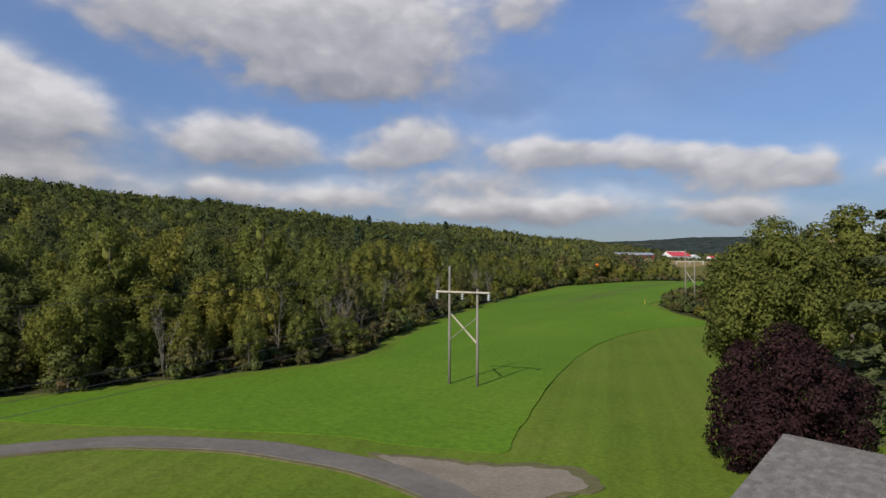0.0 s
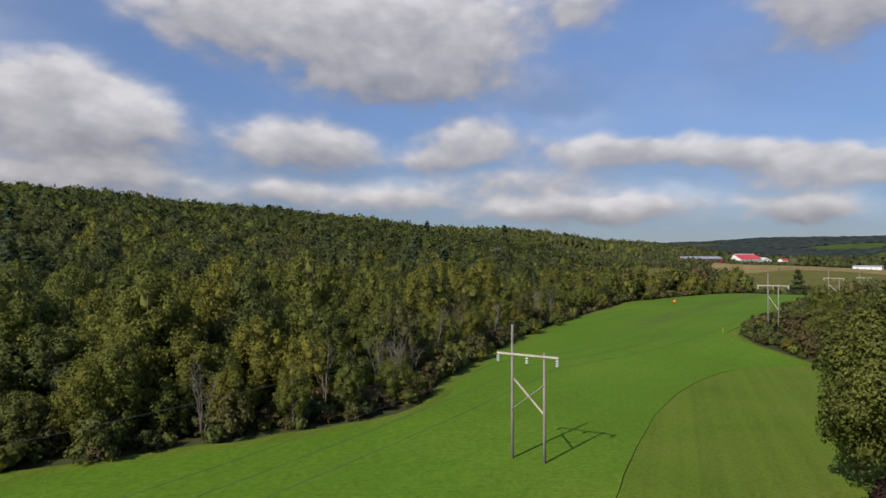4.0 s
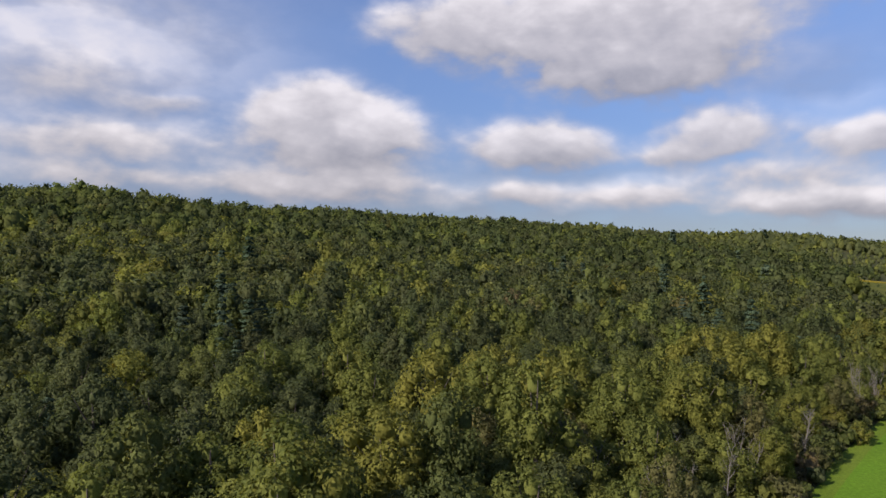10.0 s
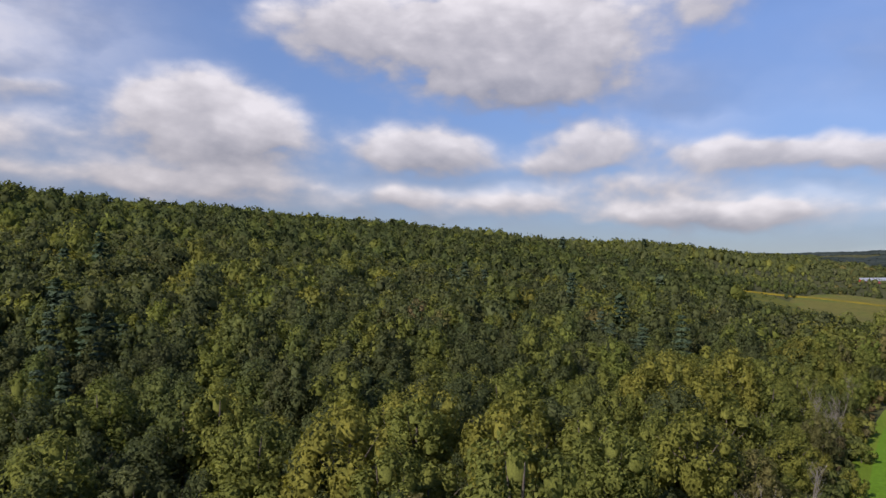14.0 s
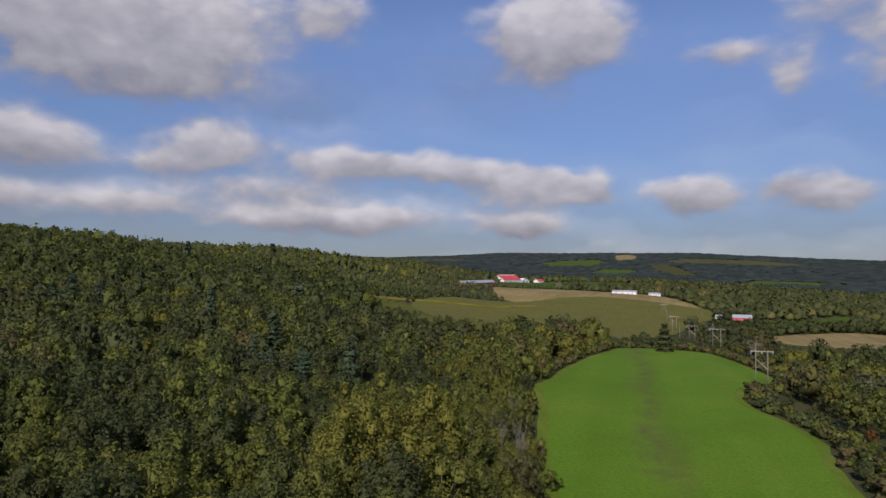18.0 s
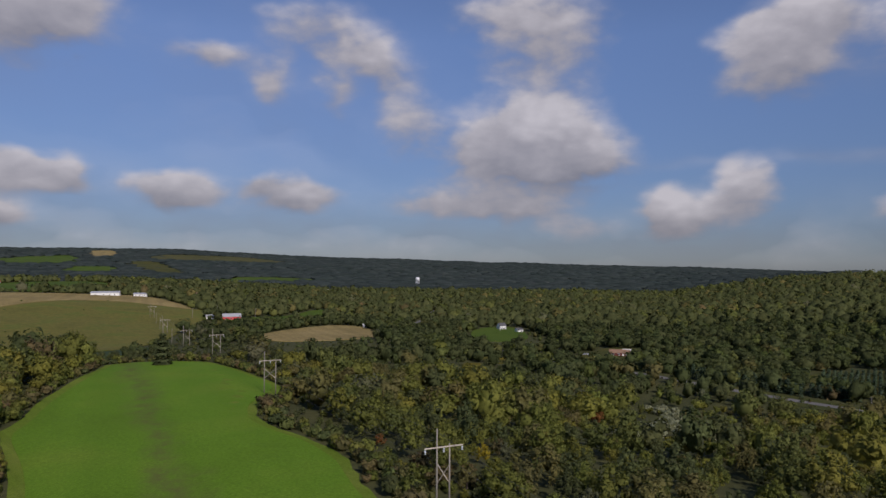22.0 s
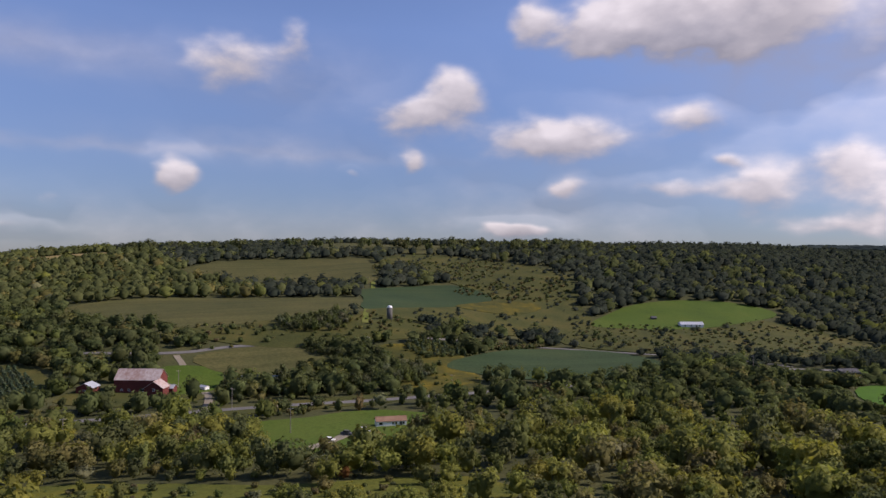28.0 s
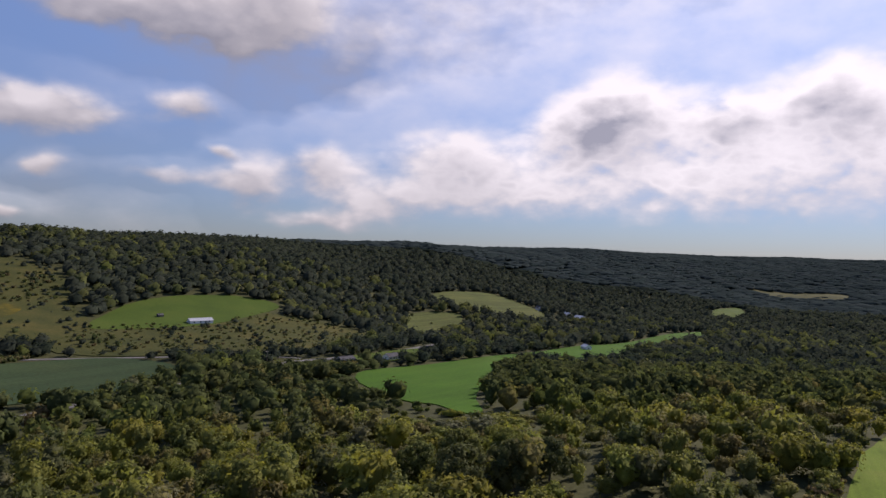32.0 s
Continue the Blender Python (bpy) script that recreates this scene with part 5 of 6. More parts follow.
    for nm in NAMES:
        for s, kind in enumerate(level[nm]):
            mine = (hue == nm) & (np.arange(len(x)) % len(level[nm]) == s)
            plainer = rest[nm][s]
            for q in np.nonzero(mine & single)[0]:
                m4 = place_matrix(x[q], y[q], rng.uniform(0, 6.28), size[q], tall[q])
                if kind.proto is None:
                    kind.proto = kind.thing(LABELS[nm], "pine tree" if nm == "pine" else "tree", "trees of the near wood")
                    kind.proto.matrix_basis = m4
                else:
                    copy_thing(kind.proto, m4)
            for form, far in ((NEARBY[nm][s], mine & second), (plainer, mine & ~single & ~second)):
                (firs if nm == "pine" else wood).add(rng, form, x[far], y[far], size[far], tall[far], 0.13 if inner < 700 else 0.08, rise[far])
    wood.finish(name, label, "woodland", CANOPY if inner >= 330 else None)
    firs.finish("pine_stand", "stands of dark blue-green pines in the wood", "pine wood", NEEDLES)
    return len(x)


counts = [
    plant(NEAR, CLOSE, 0, 165, 6.5, "near_wood", "dense mixed broadleaf wood in late summer leaf", (0.82, 1.26), 300),
    plant(MID, MID, 165, 330, 7.4, "middle_wood", "mixed broadleaf wood on the slopes and flats", (0.95, 1.45)),
    plant(FAR, FAR, 330, 720, 10.0, "hill_wood", "broadleaf wood covering the hillsides", (1.05, 1.55)),
    plant(HORIZON, HORIZON, 720, 1500, 14.5, "ridge_wood", "broadleaf wood on the ridges and far slopes", (1.25, 1.75)),
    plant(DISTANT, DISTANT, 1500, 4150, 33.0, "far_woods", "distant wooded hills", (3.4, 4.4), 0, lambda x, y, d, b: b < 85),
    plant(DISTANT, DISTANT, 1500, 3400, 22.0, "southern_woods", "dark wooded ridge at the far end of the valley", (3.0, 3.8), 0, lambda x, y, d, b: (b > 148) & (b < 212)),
]

# taller trees standing on the brow of the eastern hill
brow = Wood()
brow_rng = np.random.default_rng(44)
bb = np.radians(np.r_[brow_rng.uniform(103, 112, 22), brow_rng.uniform(114.5, 118.5, 10), brow_rng.uniform(120, 140, 60)])
br = 1130 + brow_rng.uniform(-25, 70, len(bb))
bx, by = HUB[0] + br * np.sin(bb), HUB[1] + br * np.cos(bb)
for n in range(3):
    brow.add(brow_rng, MID["dark"][n], bx[n::3], by[n::3], brow_rng.uniform(1.1, 1.9, len(bx[n::3])), np.full(len(bx[n::3]), 1.0))
brow.finish("brow_trees", "row of tall dark trees along the hill's brow", "tree row")

# brush along the foot of the wood and round the hay field
brush = np.random.default_rng(31)
bush_kinds = [Kind(940 + k, "bush", hue, 4.2, 2.6, 0.1, 420, 0.4, 0, 9) for k, hue in enumerate(("olive", "green", "dark", "brown", "leaf"))]
plain_bushes = [Kind(950 + k, "bush", hue, 4.2, 2.6, 0.0, 60, 0.8, 0, 5, False) for k, hue in enumerate(("olive", "green", "dark", "brown", "leaf"))]
field = OPEN[0][0]
hedge = Wood()
spots = []
for k in range(len(field)):
    a, b = field[k], field[(k + 1) % len(field)]
    if not (70 < a[1] < 425 or -100 < a[1] < 8 and a[0] > -60) or (a[0] > 46 and 8 < a[1] < 140):
        continue
    way = (b - a) / (np.hypot(*(b - a)) + 1e-9)
    out = np.array((way[1], -way[0]))
    if inside(field, *(a + out * 3)):
        out = -out
    for q in np.arange(0, np.hypot(*(b - a)), 1.7):
        spots.append((*(a + way * q + out * brush.uniform(1.2, 6.5)), brush.uniform(0.4, 1.05)))
spots = np.array(spots)
order = np.argsort(np.hypot(spots[:, 0] + 5, spots[:, 1] - 120))
for n, k in enumerate(order):
    x, y, s = spots[k]
    if n < 110:
        kind = bush_kinds[n % 5]
        m4 = place_matrix(x, y, brush.uniform(0, 6), s, brush.uniform(0.7, 1.2))
        if kind.proto is None:
            kind.proto = kind.thing("leafy shrub at the edge of the hay field", "shrub", "shrubs round the hay field")
            kind.proto.matrix_basis = m4
        else:
            copy_thing(kind.proto, m4)
for n, kind in enumerate(plain_bushes):
    k = order[110 + n::5]
    hedge.add(brush, kind, spots[k, 0], spots[k, 1], spots[k, 2], np.full(len(k), 1.0))
hedge.finish("hedge", "ragged brush along the edge of the hay field", "hedge")

# taller brush crowding the foot of the wood
tall_kinds = [Kind(955 + k, "bush", hue, 6.2, 3.3, 0.1, 750, 0.36, 0, 11) for k, hue in enumerate(("olive", "leaf", "green", "yellowish"))]
for k in range(84):
    y = brush.uniform(74, 250)
    x = float(wood_edge(y)) - brush.uniform(1.0, 13.0)
    kind = tall_kinds[k % 4]
    m4 = place_matrix(x, y, brush.uniform(0, 6), brush.uniform(0.6, 1.1), brush.uniform(0.8, 1.2))
    if kind.proto is None:
        kind.proto = kind.thing("tall olive green brush at the foot of the wood", "shrub", "brush along the wood")
        kind.proto.matrix_basis = m4
    else:
        copy_thing(kind.proto, m4)

# undergrowth of saplings and brambles inside the wood's margin
under = Wood()
ux, uy = scatter(brush, 3.6, (-95, 58), (30, 270))
back = wood_edge(uy) - ux
m = (back > 1.5) & (back < 30) & ~inside(field, ux, uy)
ux, uy, back = ux[m], uy[m], back[m]
for n, kind in enumerate(plain_bushes):
    k = slice(n, None, 5)
    under.add(brush, kind, ux[k], uy[k], brush.uniform(0.45, 1.05, len(ux[k])), brush.uniform(0.8, 1.3, len(ux[k])), 0.2)
under.finish("undergrowth", "brown and olive undergrowth along the margin of the wood", "undergrowth")

# rows of young conifers in the plantation
rows = Wood()
row_kind = Kind(970, "fir", "pine", 3.6, 1.3, 0.1, 60, 1.0, trunk=False)
px, py = [], []
for i in range(17):
    for j in range(24):
        x, y = 416 + i * 4.6, 86 + j * 3.1
        if inside(np.array([(480, 160), (503, 88), (421, 83), (412, 150)], float), x, y):
            px.append(x + brush.uniform(-0.3, 0.3)), py.append(y + brush.uniform(-0.3, 0.3))
rows.add(brush, row_kind, np.array(px), np.array(py), brush.uniform(0.8, 1.15, len(px)), np.ones(len(px)))
rows.finish("conifer_rows", "straight rows of young dark conifers", "plantation", NEEDLES)


# ---- the power line ----
def box(bm, low, high, bevel=0.0):
    made = bmesh.ops.create_cube(bm, size=1.0)["verts"]
    c, s = (Vector(low) + Vector(high)) / 2, Vector(high) - Vector(low)
    for v in made:
        v.co = Vector((v.co.x * s.x, v.co.y * s.y, v.co.z * s.z)) + c
    if bevel:
        bmesh.ops.bevel(bm, geom=list({e for v in made for e in v.link_edges}), offset=bevel, segments=1, affect="EDGES")
    return made


def stem(points, radii, sides=8):
    bm = bmesh.new()
    v, f = rod(points, radii, sides)
    vs = [bm.verts.new(p) for p in v]
    for q in f:
        bm.faces.new([vs[k] for k in q])
    bm.faces.new(vs[:sides]), bm.faces.new(vs[-sides:])
    return bm


def insulator():
    """A hanging string of three glazed bells."""
    prof = [(0.0, 0.03)]
    for k in range(3):
        z = -0.12 - 0.24 * k
        prof += [(z, 0.04), (z - 0.02, 0.17), (z - 0.10, 0.20), (z - 0.12, 0.06)]
    prof += [(-0.86, 0.03)]
    return stem([(0, 0, z) for z, _ in prof], [r for _, r in prof], 10)


def h_frame(half=1.9):
    root = new("power_pole")
    part("pole", stem([(-half, 0, -0.8), (-half, 0, 7), (-half, 0, 14.6)], [0.18, 0.155, 0.125], 10), POLE, root, "taller weathered timber pole", True)
    part("pole", stem([(half, 0, -0.8), (half, 0, 6), (half, 0, 11.9)], [0.18, 0.15, 0.12], 10), POLE, root, "shorter weathered timber pole", True)
    bm = bmesh.new()
    box(bm, (-3.65, -0.29, 11.38), (3.65, -0.17, 11.60), 0.02)
    part("crossarm", bm, ARM, root, "pale bleached timber crossarm")
    part("brace", stem([(-half, 0.2, 8.9), (half, 0.2, 5.3)], [0.105, 0.105], 6), ARM, root, "pale diagonal timber brace")
    part("brace", stem([(half, -0.2, 8.5), (-half, -0.2, 5.6)], [0.06, 0.06], 6), POLE, root, "thin grey diagonal brace")
    for x in (-3.5, 0.0, 3.5):
        bells = part("insulator", insulator(), CERAMIC, root, "pale glazed insulator string", True)
        bells.location = (x, -0.23, 11.35)
    for x, top in ((-half, 14.6), (half, 11.9)):
        band = part("pole_band", stem([(x, 0, 11.4), (x, 0, 11.6)], [0.2, 0.2], 10), WIRE, root)
    return tagged(root, "weathered grey timber H-frame power pole in the hay field", "power pole", "poles of the power line")


LINE = [(-60.0, -25.0), (2.6, 82.2), (68.2, 189.0), (134.0, 299.6), (198.5, 405.0), (263, 513), (325, 622), (388, 730)]
first = h_frame()
FEET = []
for k, (x, y) in enumerate(LINE):
    ahead, behind = LINE[min(k + 1, len(LINE) - 1)], LINE[max(k - 1, 0)]
    face = math.degrees(math.atan2(ahead[1] - behind[1], ahead[0] - behind[0])) - 90
    m4 = pose(x, y, float(land(x, y)) - 0.15, 0, 0, face)
    if k == 0:
        first.matrix_basis = m4
    elif k == 2:
        h_frame(1.2).matrix_basis = m4
    else:
        copy_thing(first, m4)
    FEET.append(m4)


def wire(a, b, sag, radius):
    n = 14
    pts = [Vector(a).lerp(Vector(b), q / n) - Vector((0, 0, sag * 4 * (q / n) * (1 - q / n))) for q in range(n + 1)]
    return stem([tuple(p) for p in pts], [radius] * (n + 1), 4)


for k in range(len(FEET) - 1):
    for local, sag in (((-3.5, -0.23, 10.45), 2.6), ((0, -0.23, 10.45), 2.6), ((3.5, -0.23, 10.45), 2.6), ((-1.9, 0, 14.55), 1.7)):
        a, b = FEET[k] @ Vector(local), FEET[k + 1] @ Vector(local)
        bm = wire(a, b, sag, 0.015)
        ob = new("power_line", mesh_of("power_line", bm, WIRE))
        tagged(ob, "thin dark wire strung between the timber power poles", "power line", "wires of the power line")
        if k == 1 and local[0] == -1.9:
            q = 0.43
            spot = a.lerp(b, q) - Vector((0, 0, sag * 4 * q * (1 - q)))
            bm = bmesh.new()
            bmesh.ops.create_icosphere(bm, subdivisions=3, radius=0.3)
            ball = new("marker_ball", mesh_of("marker_ball", bm, ORANGE, smooth=True))
            ball.location = spot
            tagged(ball, "orange aviation marker ball on the power wire", "marker ball")
            collar = part("collar", stem([(-0.46, 0, 0), (0.46, 0, 0)], [0.06, 0.06], 8), WIRE, ball)
            collar.rotation_euler = (0, 0, math.atan2(b.y - a.y, b.x - a.x))


# a guard tube on the anchor of the second frame's stay
root = new("guy_marker")
part("tube", stem([(0, 0, -0.3), (0.2, 0.3, 1.35)], [0.075, 0.075], 8), plain("yellow_plastic", (0.50, 0.34, 0.03), (0.60, 0.42, 0.04), 2.0, 0.5, 0.3), root)
part("anchor_rod", stem([(0, 0, -0.4), (0.02, 0.03, 0.1)], [0.05, 0.05], 6), WIRE, root)
root.matrix_basis = pose(54.7, 185.5, float(land(54.7, 185.5)) + 0.2)
tagged(root, "yellow plastic guard tube on a stay anchor in the hay", "guy marker")


# ---- the house by the drive ----
def gable_house(name, at, face, length, width, eave, ridge, wall, roof, label, category="house", windows=(), overhang=0.4, chimney=False, doors=(), wall_label="", roof_label=""):
    """Walls with openings filled by framed panes, a gable roof with thick slopes. x runs along the ridge."""
    root = new(name)
    L, W = length / 2, width / 2
    bm = bmesh.new()
    ring = [(-L, -W), (L, -W), (L, W), (-L, W)]
    lows = [bm.verts.new((x, y, -1.5)) for x, y in ring]
    tops = [bm.verts.new((x, y, eave)) for x, y in ring]
    peaks = [bm.verts.new((-L, 0, ridge - 0.05)), bm.verts.new((L, 0, ridge - 0.05))]
    bm.faces.new((lows[0], lows[1], tops[1], tops[0])), bm.faces.new((lows[2], lows[3], tops[3], tops[2]))
    bm.faces.new((lows[1], lows[2], tops[2], peaks[1], tops[1])), bm.faces.new((lows[3], lows[0], tops[0], peaks[0], tops[3]))
    part("wall", bm, wall, root, wall_label)
    slope = (ridge - eave) / W
    for s in (-1, 1):
        bm = bmesh.new()
        y1, z1 = s * (W + overhang), eave - slope * overhang
        pts = [(-L - overhang, 0, ridge), (L + overhang, 0, ridge), (L + overhang, y1, z1), (-L - overhang, y1, z1)]
        a = [bm.verts.new(p) for p in pts]
        b = [bm.verts.new((p[0], p[1], p[2] + 0.16)) for p in pts]
        bm.faces.new(a), bm.faces.new(b)
        for k in range(4):
            bm.faces.new((a[k], a[(k + 1) % 4], b[(k + 1) % 4], b[k]))
        part("roof", bm, roof, root, roof_label)
    bm = bmesh.new()
    box(bm, (-L - overhang, -0.14, ridge + 0.11), (L + overhang, 0.14, ridge + 0.2), 0.02)
    part("ridge_cap", bm, roof, root)
    for side, along, z, w, h in windows:
        pane = bmesh.new()
        frame_bm = bmesh.new()
        if side in "fb":
            y = (-W if side == "f" else W)
            d = -0.05 if side == "f" else 0.05
            box(frame_bm, (along - w / 2 - 0.12, min(y, y + d), z - 0.12), (along + w / 2 + 0.12, max(y, y + d), z + h + 0.12))
            box(pane, (along - w / 2, min(y, y + 1.5 * d), z), (along + w / 2, max(y, y + 1.5 * d), z + h))
        else:
            x = (-L if side == "l" else L)
            d = -0.05 if side == "l" else 0.05
            box(frame_bm, (min(x, x + d), along - w / 2 - 0.12, z - 0.12), (max(x, x + d), along + w / 2 + 0.12, z + h + 0.12))
            box(pane, (min(x, x + 1.5 * d), along - w / 2, z), (max(x, x + 1.5 * d), along + w / 2, z + h))
        win = part("window", frame_bm, TRIM, root)
        part("pane", pane, GLASS, win)
    for side, along, w, h in doors:
        bm = bmesh.new()
        y = -W if side == "f" else W
        d = -0.06 if side == "f" else 0.06
        box(bm, (along - w / 2, min(y, y + d), -0.2), (along + w / 2, max(y, y + d), h))
        part("door", bm, TRIM if wall is not WHITE else DARK_ROOF, root)
    if chimney:
        bm = bmesh.new()
        box(bm, (L * 0.3 - 0.35, -0.35, eave), (L * 0.3 + 0.35, 0.35, ridge + 0.9), 0.03)
        part("chimney", bm, CONCRETE, root)
    x, y = at
    root.matrix_basis = pose(x, y, float(land(x, y)), 0, 0, face)
    return tagged(root, label, category)


RIDGE_END, RIDGE_WAY = Vector((19.1, 38.4)), Vector((0.59, -0.807))
middle = RIDGE_END + RIDGE_WAY * 7.0
house = gable_house("house", tuple(middle), math.degrees(math.atan2(RIDGE_WAY.y, RIDGE_WAY.x)), 13.2, 10.4, 2.45, 4.85, WHITE, SHINGLE, "grey shingle-roofed house beside the driveway", windows=[("f", -4, 0.9, 1.2, 1.3), ("f", 0, 0.9, 1.2, 1.3), ("f", 4, 0.9, 1.2, 1.3), ("b", -3, 0.9, 1.2, 1.3), ("b", 3, 0.9, 1.2, 1.3), ("l", 0, 0.9, 1.2, 1.3)], doors=[("b", 0, 1.0, 2.1)], wall_label="white clapboard wall", roof_label="grey asphalt shingle slope")

# shingles of the slope towards the lawn: the ones by the near gable singly, the rest together
SLOPE_W, SLOPE_L = 5.6, 7.0
rise_run = (4.85 - 2.45) / 5.2
tab_rng = np.random.default_rng(5)


def tab_corners(width):
    drop = 0.25
    z = -drop * rise_run
    top = [(0, 0, 0.005), (width, 0, 0.005), (width, -drop, z + 0.026), (0, -drop, z + 0.026)]
    return top + [(x, y, q - 0.02) for x, y, q in top]


TAB_FACES = [(0, 1, 2, 3), (3, 2, 6, 7), (0, 3, 7, 4), (1, 5, 6, 2)]
shades = [plain("shingle_tab", (0.155 * k, 0.147 * k, 0.135 * k), (0.315 * k, 0.30 * k, 0.28 * k), 14.0, 0.92, 0.12, bump=0.3) for k in (0.55, 0.61, 0.68)]
tab_meshes = [mesh_from("shingle", tab_corners(0.415), TAB_FACES, m) for m in shades]
half_tab = mesh_from("shingle", tab_corners(0.2), TAB_FACES, shades[1])
spots_roof = []
for row in range(24):
    y = -0.1 - row * 0.225
    for col in range(34):
        x = -SLOPE_L - 0.05 + (col - 0.5 * (row % 2)) * 0.43
        half = x < -SLOPE_L - 0.1
        if x < SLOPE_L - 0.45:
            spots_roof.append((-SLOPE_L - 0.05 if half else x, y, 4.85 + 0.165 + y * rise_run, 3 if half else tab_rng.integers(0, 3)))
spots_roof.sort(key=lambda p: (p[0] + SLOPE_L) ** 2 + p[1] ** 2)
front = next(o for o in house.children if o.name.startswith("roof") and min(v.co.y for v in o.data.vertices) < -1)
for x, y, z, k in spots_roof[:300]:
    ob = new("shingle", half_tab if k == 3 else tab_meshes[k])
    ob.parent = front
    ob.location = (x, y, z)
tv, tf = [], []
for x, y, z, k in spots_roof[300:]:
    tf += [[len(tv) + q for q in f] for f in TAB_FACES]
    tv += [(a + x, b + y, c + z) for a, b, c in tab_corners(0.2 if k == 3 else 0.415)]
MIXED, _t, _b = surface("mixed_shingle", 0.92, 0.12)
_isle = _t.nodes.new("ShaderNodeNewGeometry")
_tone = ramp_of(_t, _isle.outputs["Random Per Island"], (0.0, (0.125, 0.119, 0.11)), (0.5, (0.142, 0.135, 0.124)), (1.0, (0.16, 0.152, 0.14)))
_t.links.new(mixed(_t, 1.0, _tone, ramp_of(_t, noise_of(_t, 14.0, 5.0, 0.7), (0.3, (0.7, 0.7, 0.7)), (0.7, (1.3, 1.3, 1.3))), "MULTIPLY"), _b.inputs["Base Color"])
rest = new("shingles", mesh_from("shingles", tv, tf, MIXED))
rest.parent = front
rest["kind"] = "stuff"
cap = bmesh.new()
for k in range(44):
    x = -SLOPE_L - 0.06 + k * 0.32
    lift = 0.004 * (k % 2)
    v = [cap.verts.new(c) for c in ((x, -0.17, 4.985 + lift), (x + 0.34, -0.17, 4.985 + lift), (x + 0.34, 0, 5.06 + lift), (x, 0, 5.06 + lift), (x + 0.34, 0.17, 4.985 + lift), (x, 0.17, 4.985 + lift), (x, -0.17, 4.93), (x + 0.34, -0.17, 4.93))]
    for f in ((0, 1, 2, 3), (3, 2, 4, 5), (0, 6, 7, 1)):
        cap.faces.new([v[q] for q in f])
part("ridge_cap", cap, shades[0], house, "row of darker ridge shingles")

# garden trees round the house
def specimen(kind, x, y, name, label, category, turn=0.0, size=1.0):
    ob = kind.thing(label, category, "")
    ob.name = name
    ob.matrix_basis = place_matrix(x, y, turn, size)
    return ob


specimen(Kind(901, "broad", "purple", 10.6, 5.6, -1.8, 24000, 0.19, 0, 30), 24.2, 48.5, "purple_maple", "dense dark purple-leaved maple behind the house", "maple tree")
specimen(Kind(902, "broad", "leaf", 19.8, 8.2, 1.6, 26000, 0.25, 0, 40), 35.5, 73.5, "maple_tree", "tall rounded green maple beside the mown strip", "maple tree")
specimen(Kind(903, "broad", "leaf", 21.6, 7.8, 3.0, 14000, 0.33, 0, 30), 47.5, 80.0, "maple_tree", "taller green maple behind the garden trees", "maple tree")
specimen(Kind(904, "fir", "dark", 20.0, 5.4, 0.5, 9000, 0.5), 36.5, 55.5, "spruce_tree", "tall drooping Norway spruce beside the maples", "spruce tree")
for x, y, s, hue in ((46, -30, 1.3, "dark"), (58, -22, 1.35, "dark"), (70, -34, 1.2, "green"), (38, -44, 1.1, "dark"), (62, -46, 1.25, "green"), (50, -56, 1.1, "leaf")):
    specimen(Kind(int(920 + x), "broad", hue, 10.8, 5.2, 1.0, 4500, 0.36, 0, 20), x, y, "maple_tree", "large dark green maple with a heavy rounded crown", "maple tree", x, s)
# the shrubs at the second power pole and the lone pine at the field's tip
for k in range(46):
    q = brush.uniform(0, 1)
    x = 62 + 16 * q + brush.uniform(-4, 14)
    y = 148 + 56 * q + brush.uniform(-7, 7)
    if inside(OPEN[1][0], x, y):
        continue
    m4 = place_matrix(x, y, brush.uniform(0, 6), brush.uniform(0.8, 1.35))
    kind = bush_kinds[k % 5]
    if kind.proto is None:
        pass
    else:
        copy_thing(kind.proto, m4)
specimen(Kind(960, "fir", "dark", 14.5, 5.2, 0.3, 3600, 0.95), 158, 391, "pine_tree", "lone dark pine at the tip of the hay field", "pine tree")
# bare and dying trees along the wood's edge
bare_rng = np.random.default_rng(12)
bare_kinds = []
for k in range(5):
    root = mesh_from("bare_tree", *joined(bare_rods(bare_rng, 10.5, 0.095, 20)), PALE_BARK, smooth=True)
    bare_kinds.append(root)
for k in range(130):
    y = bare_rng.uniform(70, 270)
    edge = np.interp(y, [75, 92, 106, 134, 180, 236, 279, 325], [-48, -26, -13, -8, 4, 24, 44, 66])
    x = edge - (bare_rng.uniform(5, 30) if k % 3 else bare_rng.uniform(20, 75))
    ob = new("bare_tree", bare_kinds[k % 5])
    ob.matrix_basis = place_matrix(x, y, bare_rng.uniform(0, 6), bare_rng.uniform(0.7, 1.1))
    tagged(ob, "pale grey leafless tree standing in the wood", "bare tree", "bare trees along the field")


# ---- farms and houses of the valley ----
def absorb(root, other):
    """Makes the parts of another thing parts of this one."""
    for child in list(other.children):
        local = root.matrix_basis.inverted() @ other.matrix_basis @ child.matrix_basis
        child.parent = root
        child.matrix_basis = local
    bpy.data.objects.remove(other)


def heading(a, b):
    return math.degrees(math.atan2(b[1] - a[1], b[0] - a[0]))


def midway(a, b, back=0.0):
    """The middle of a front wall from a to b, moved back into the building."""
    d = Vector((b[0] - a[0], b[1] - a[1])).normalized()
    m = (Vector(a) + Vector(b)) / 2 + Vector((-d.y, d.x)) * back
    return m.x, m.y


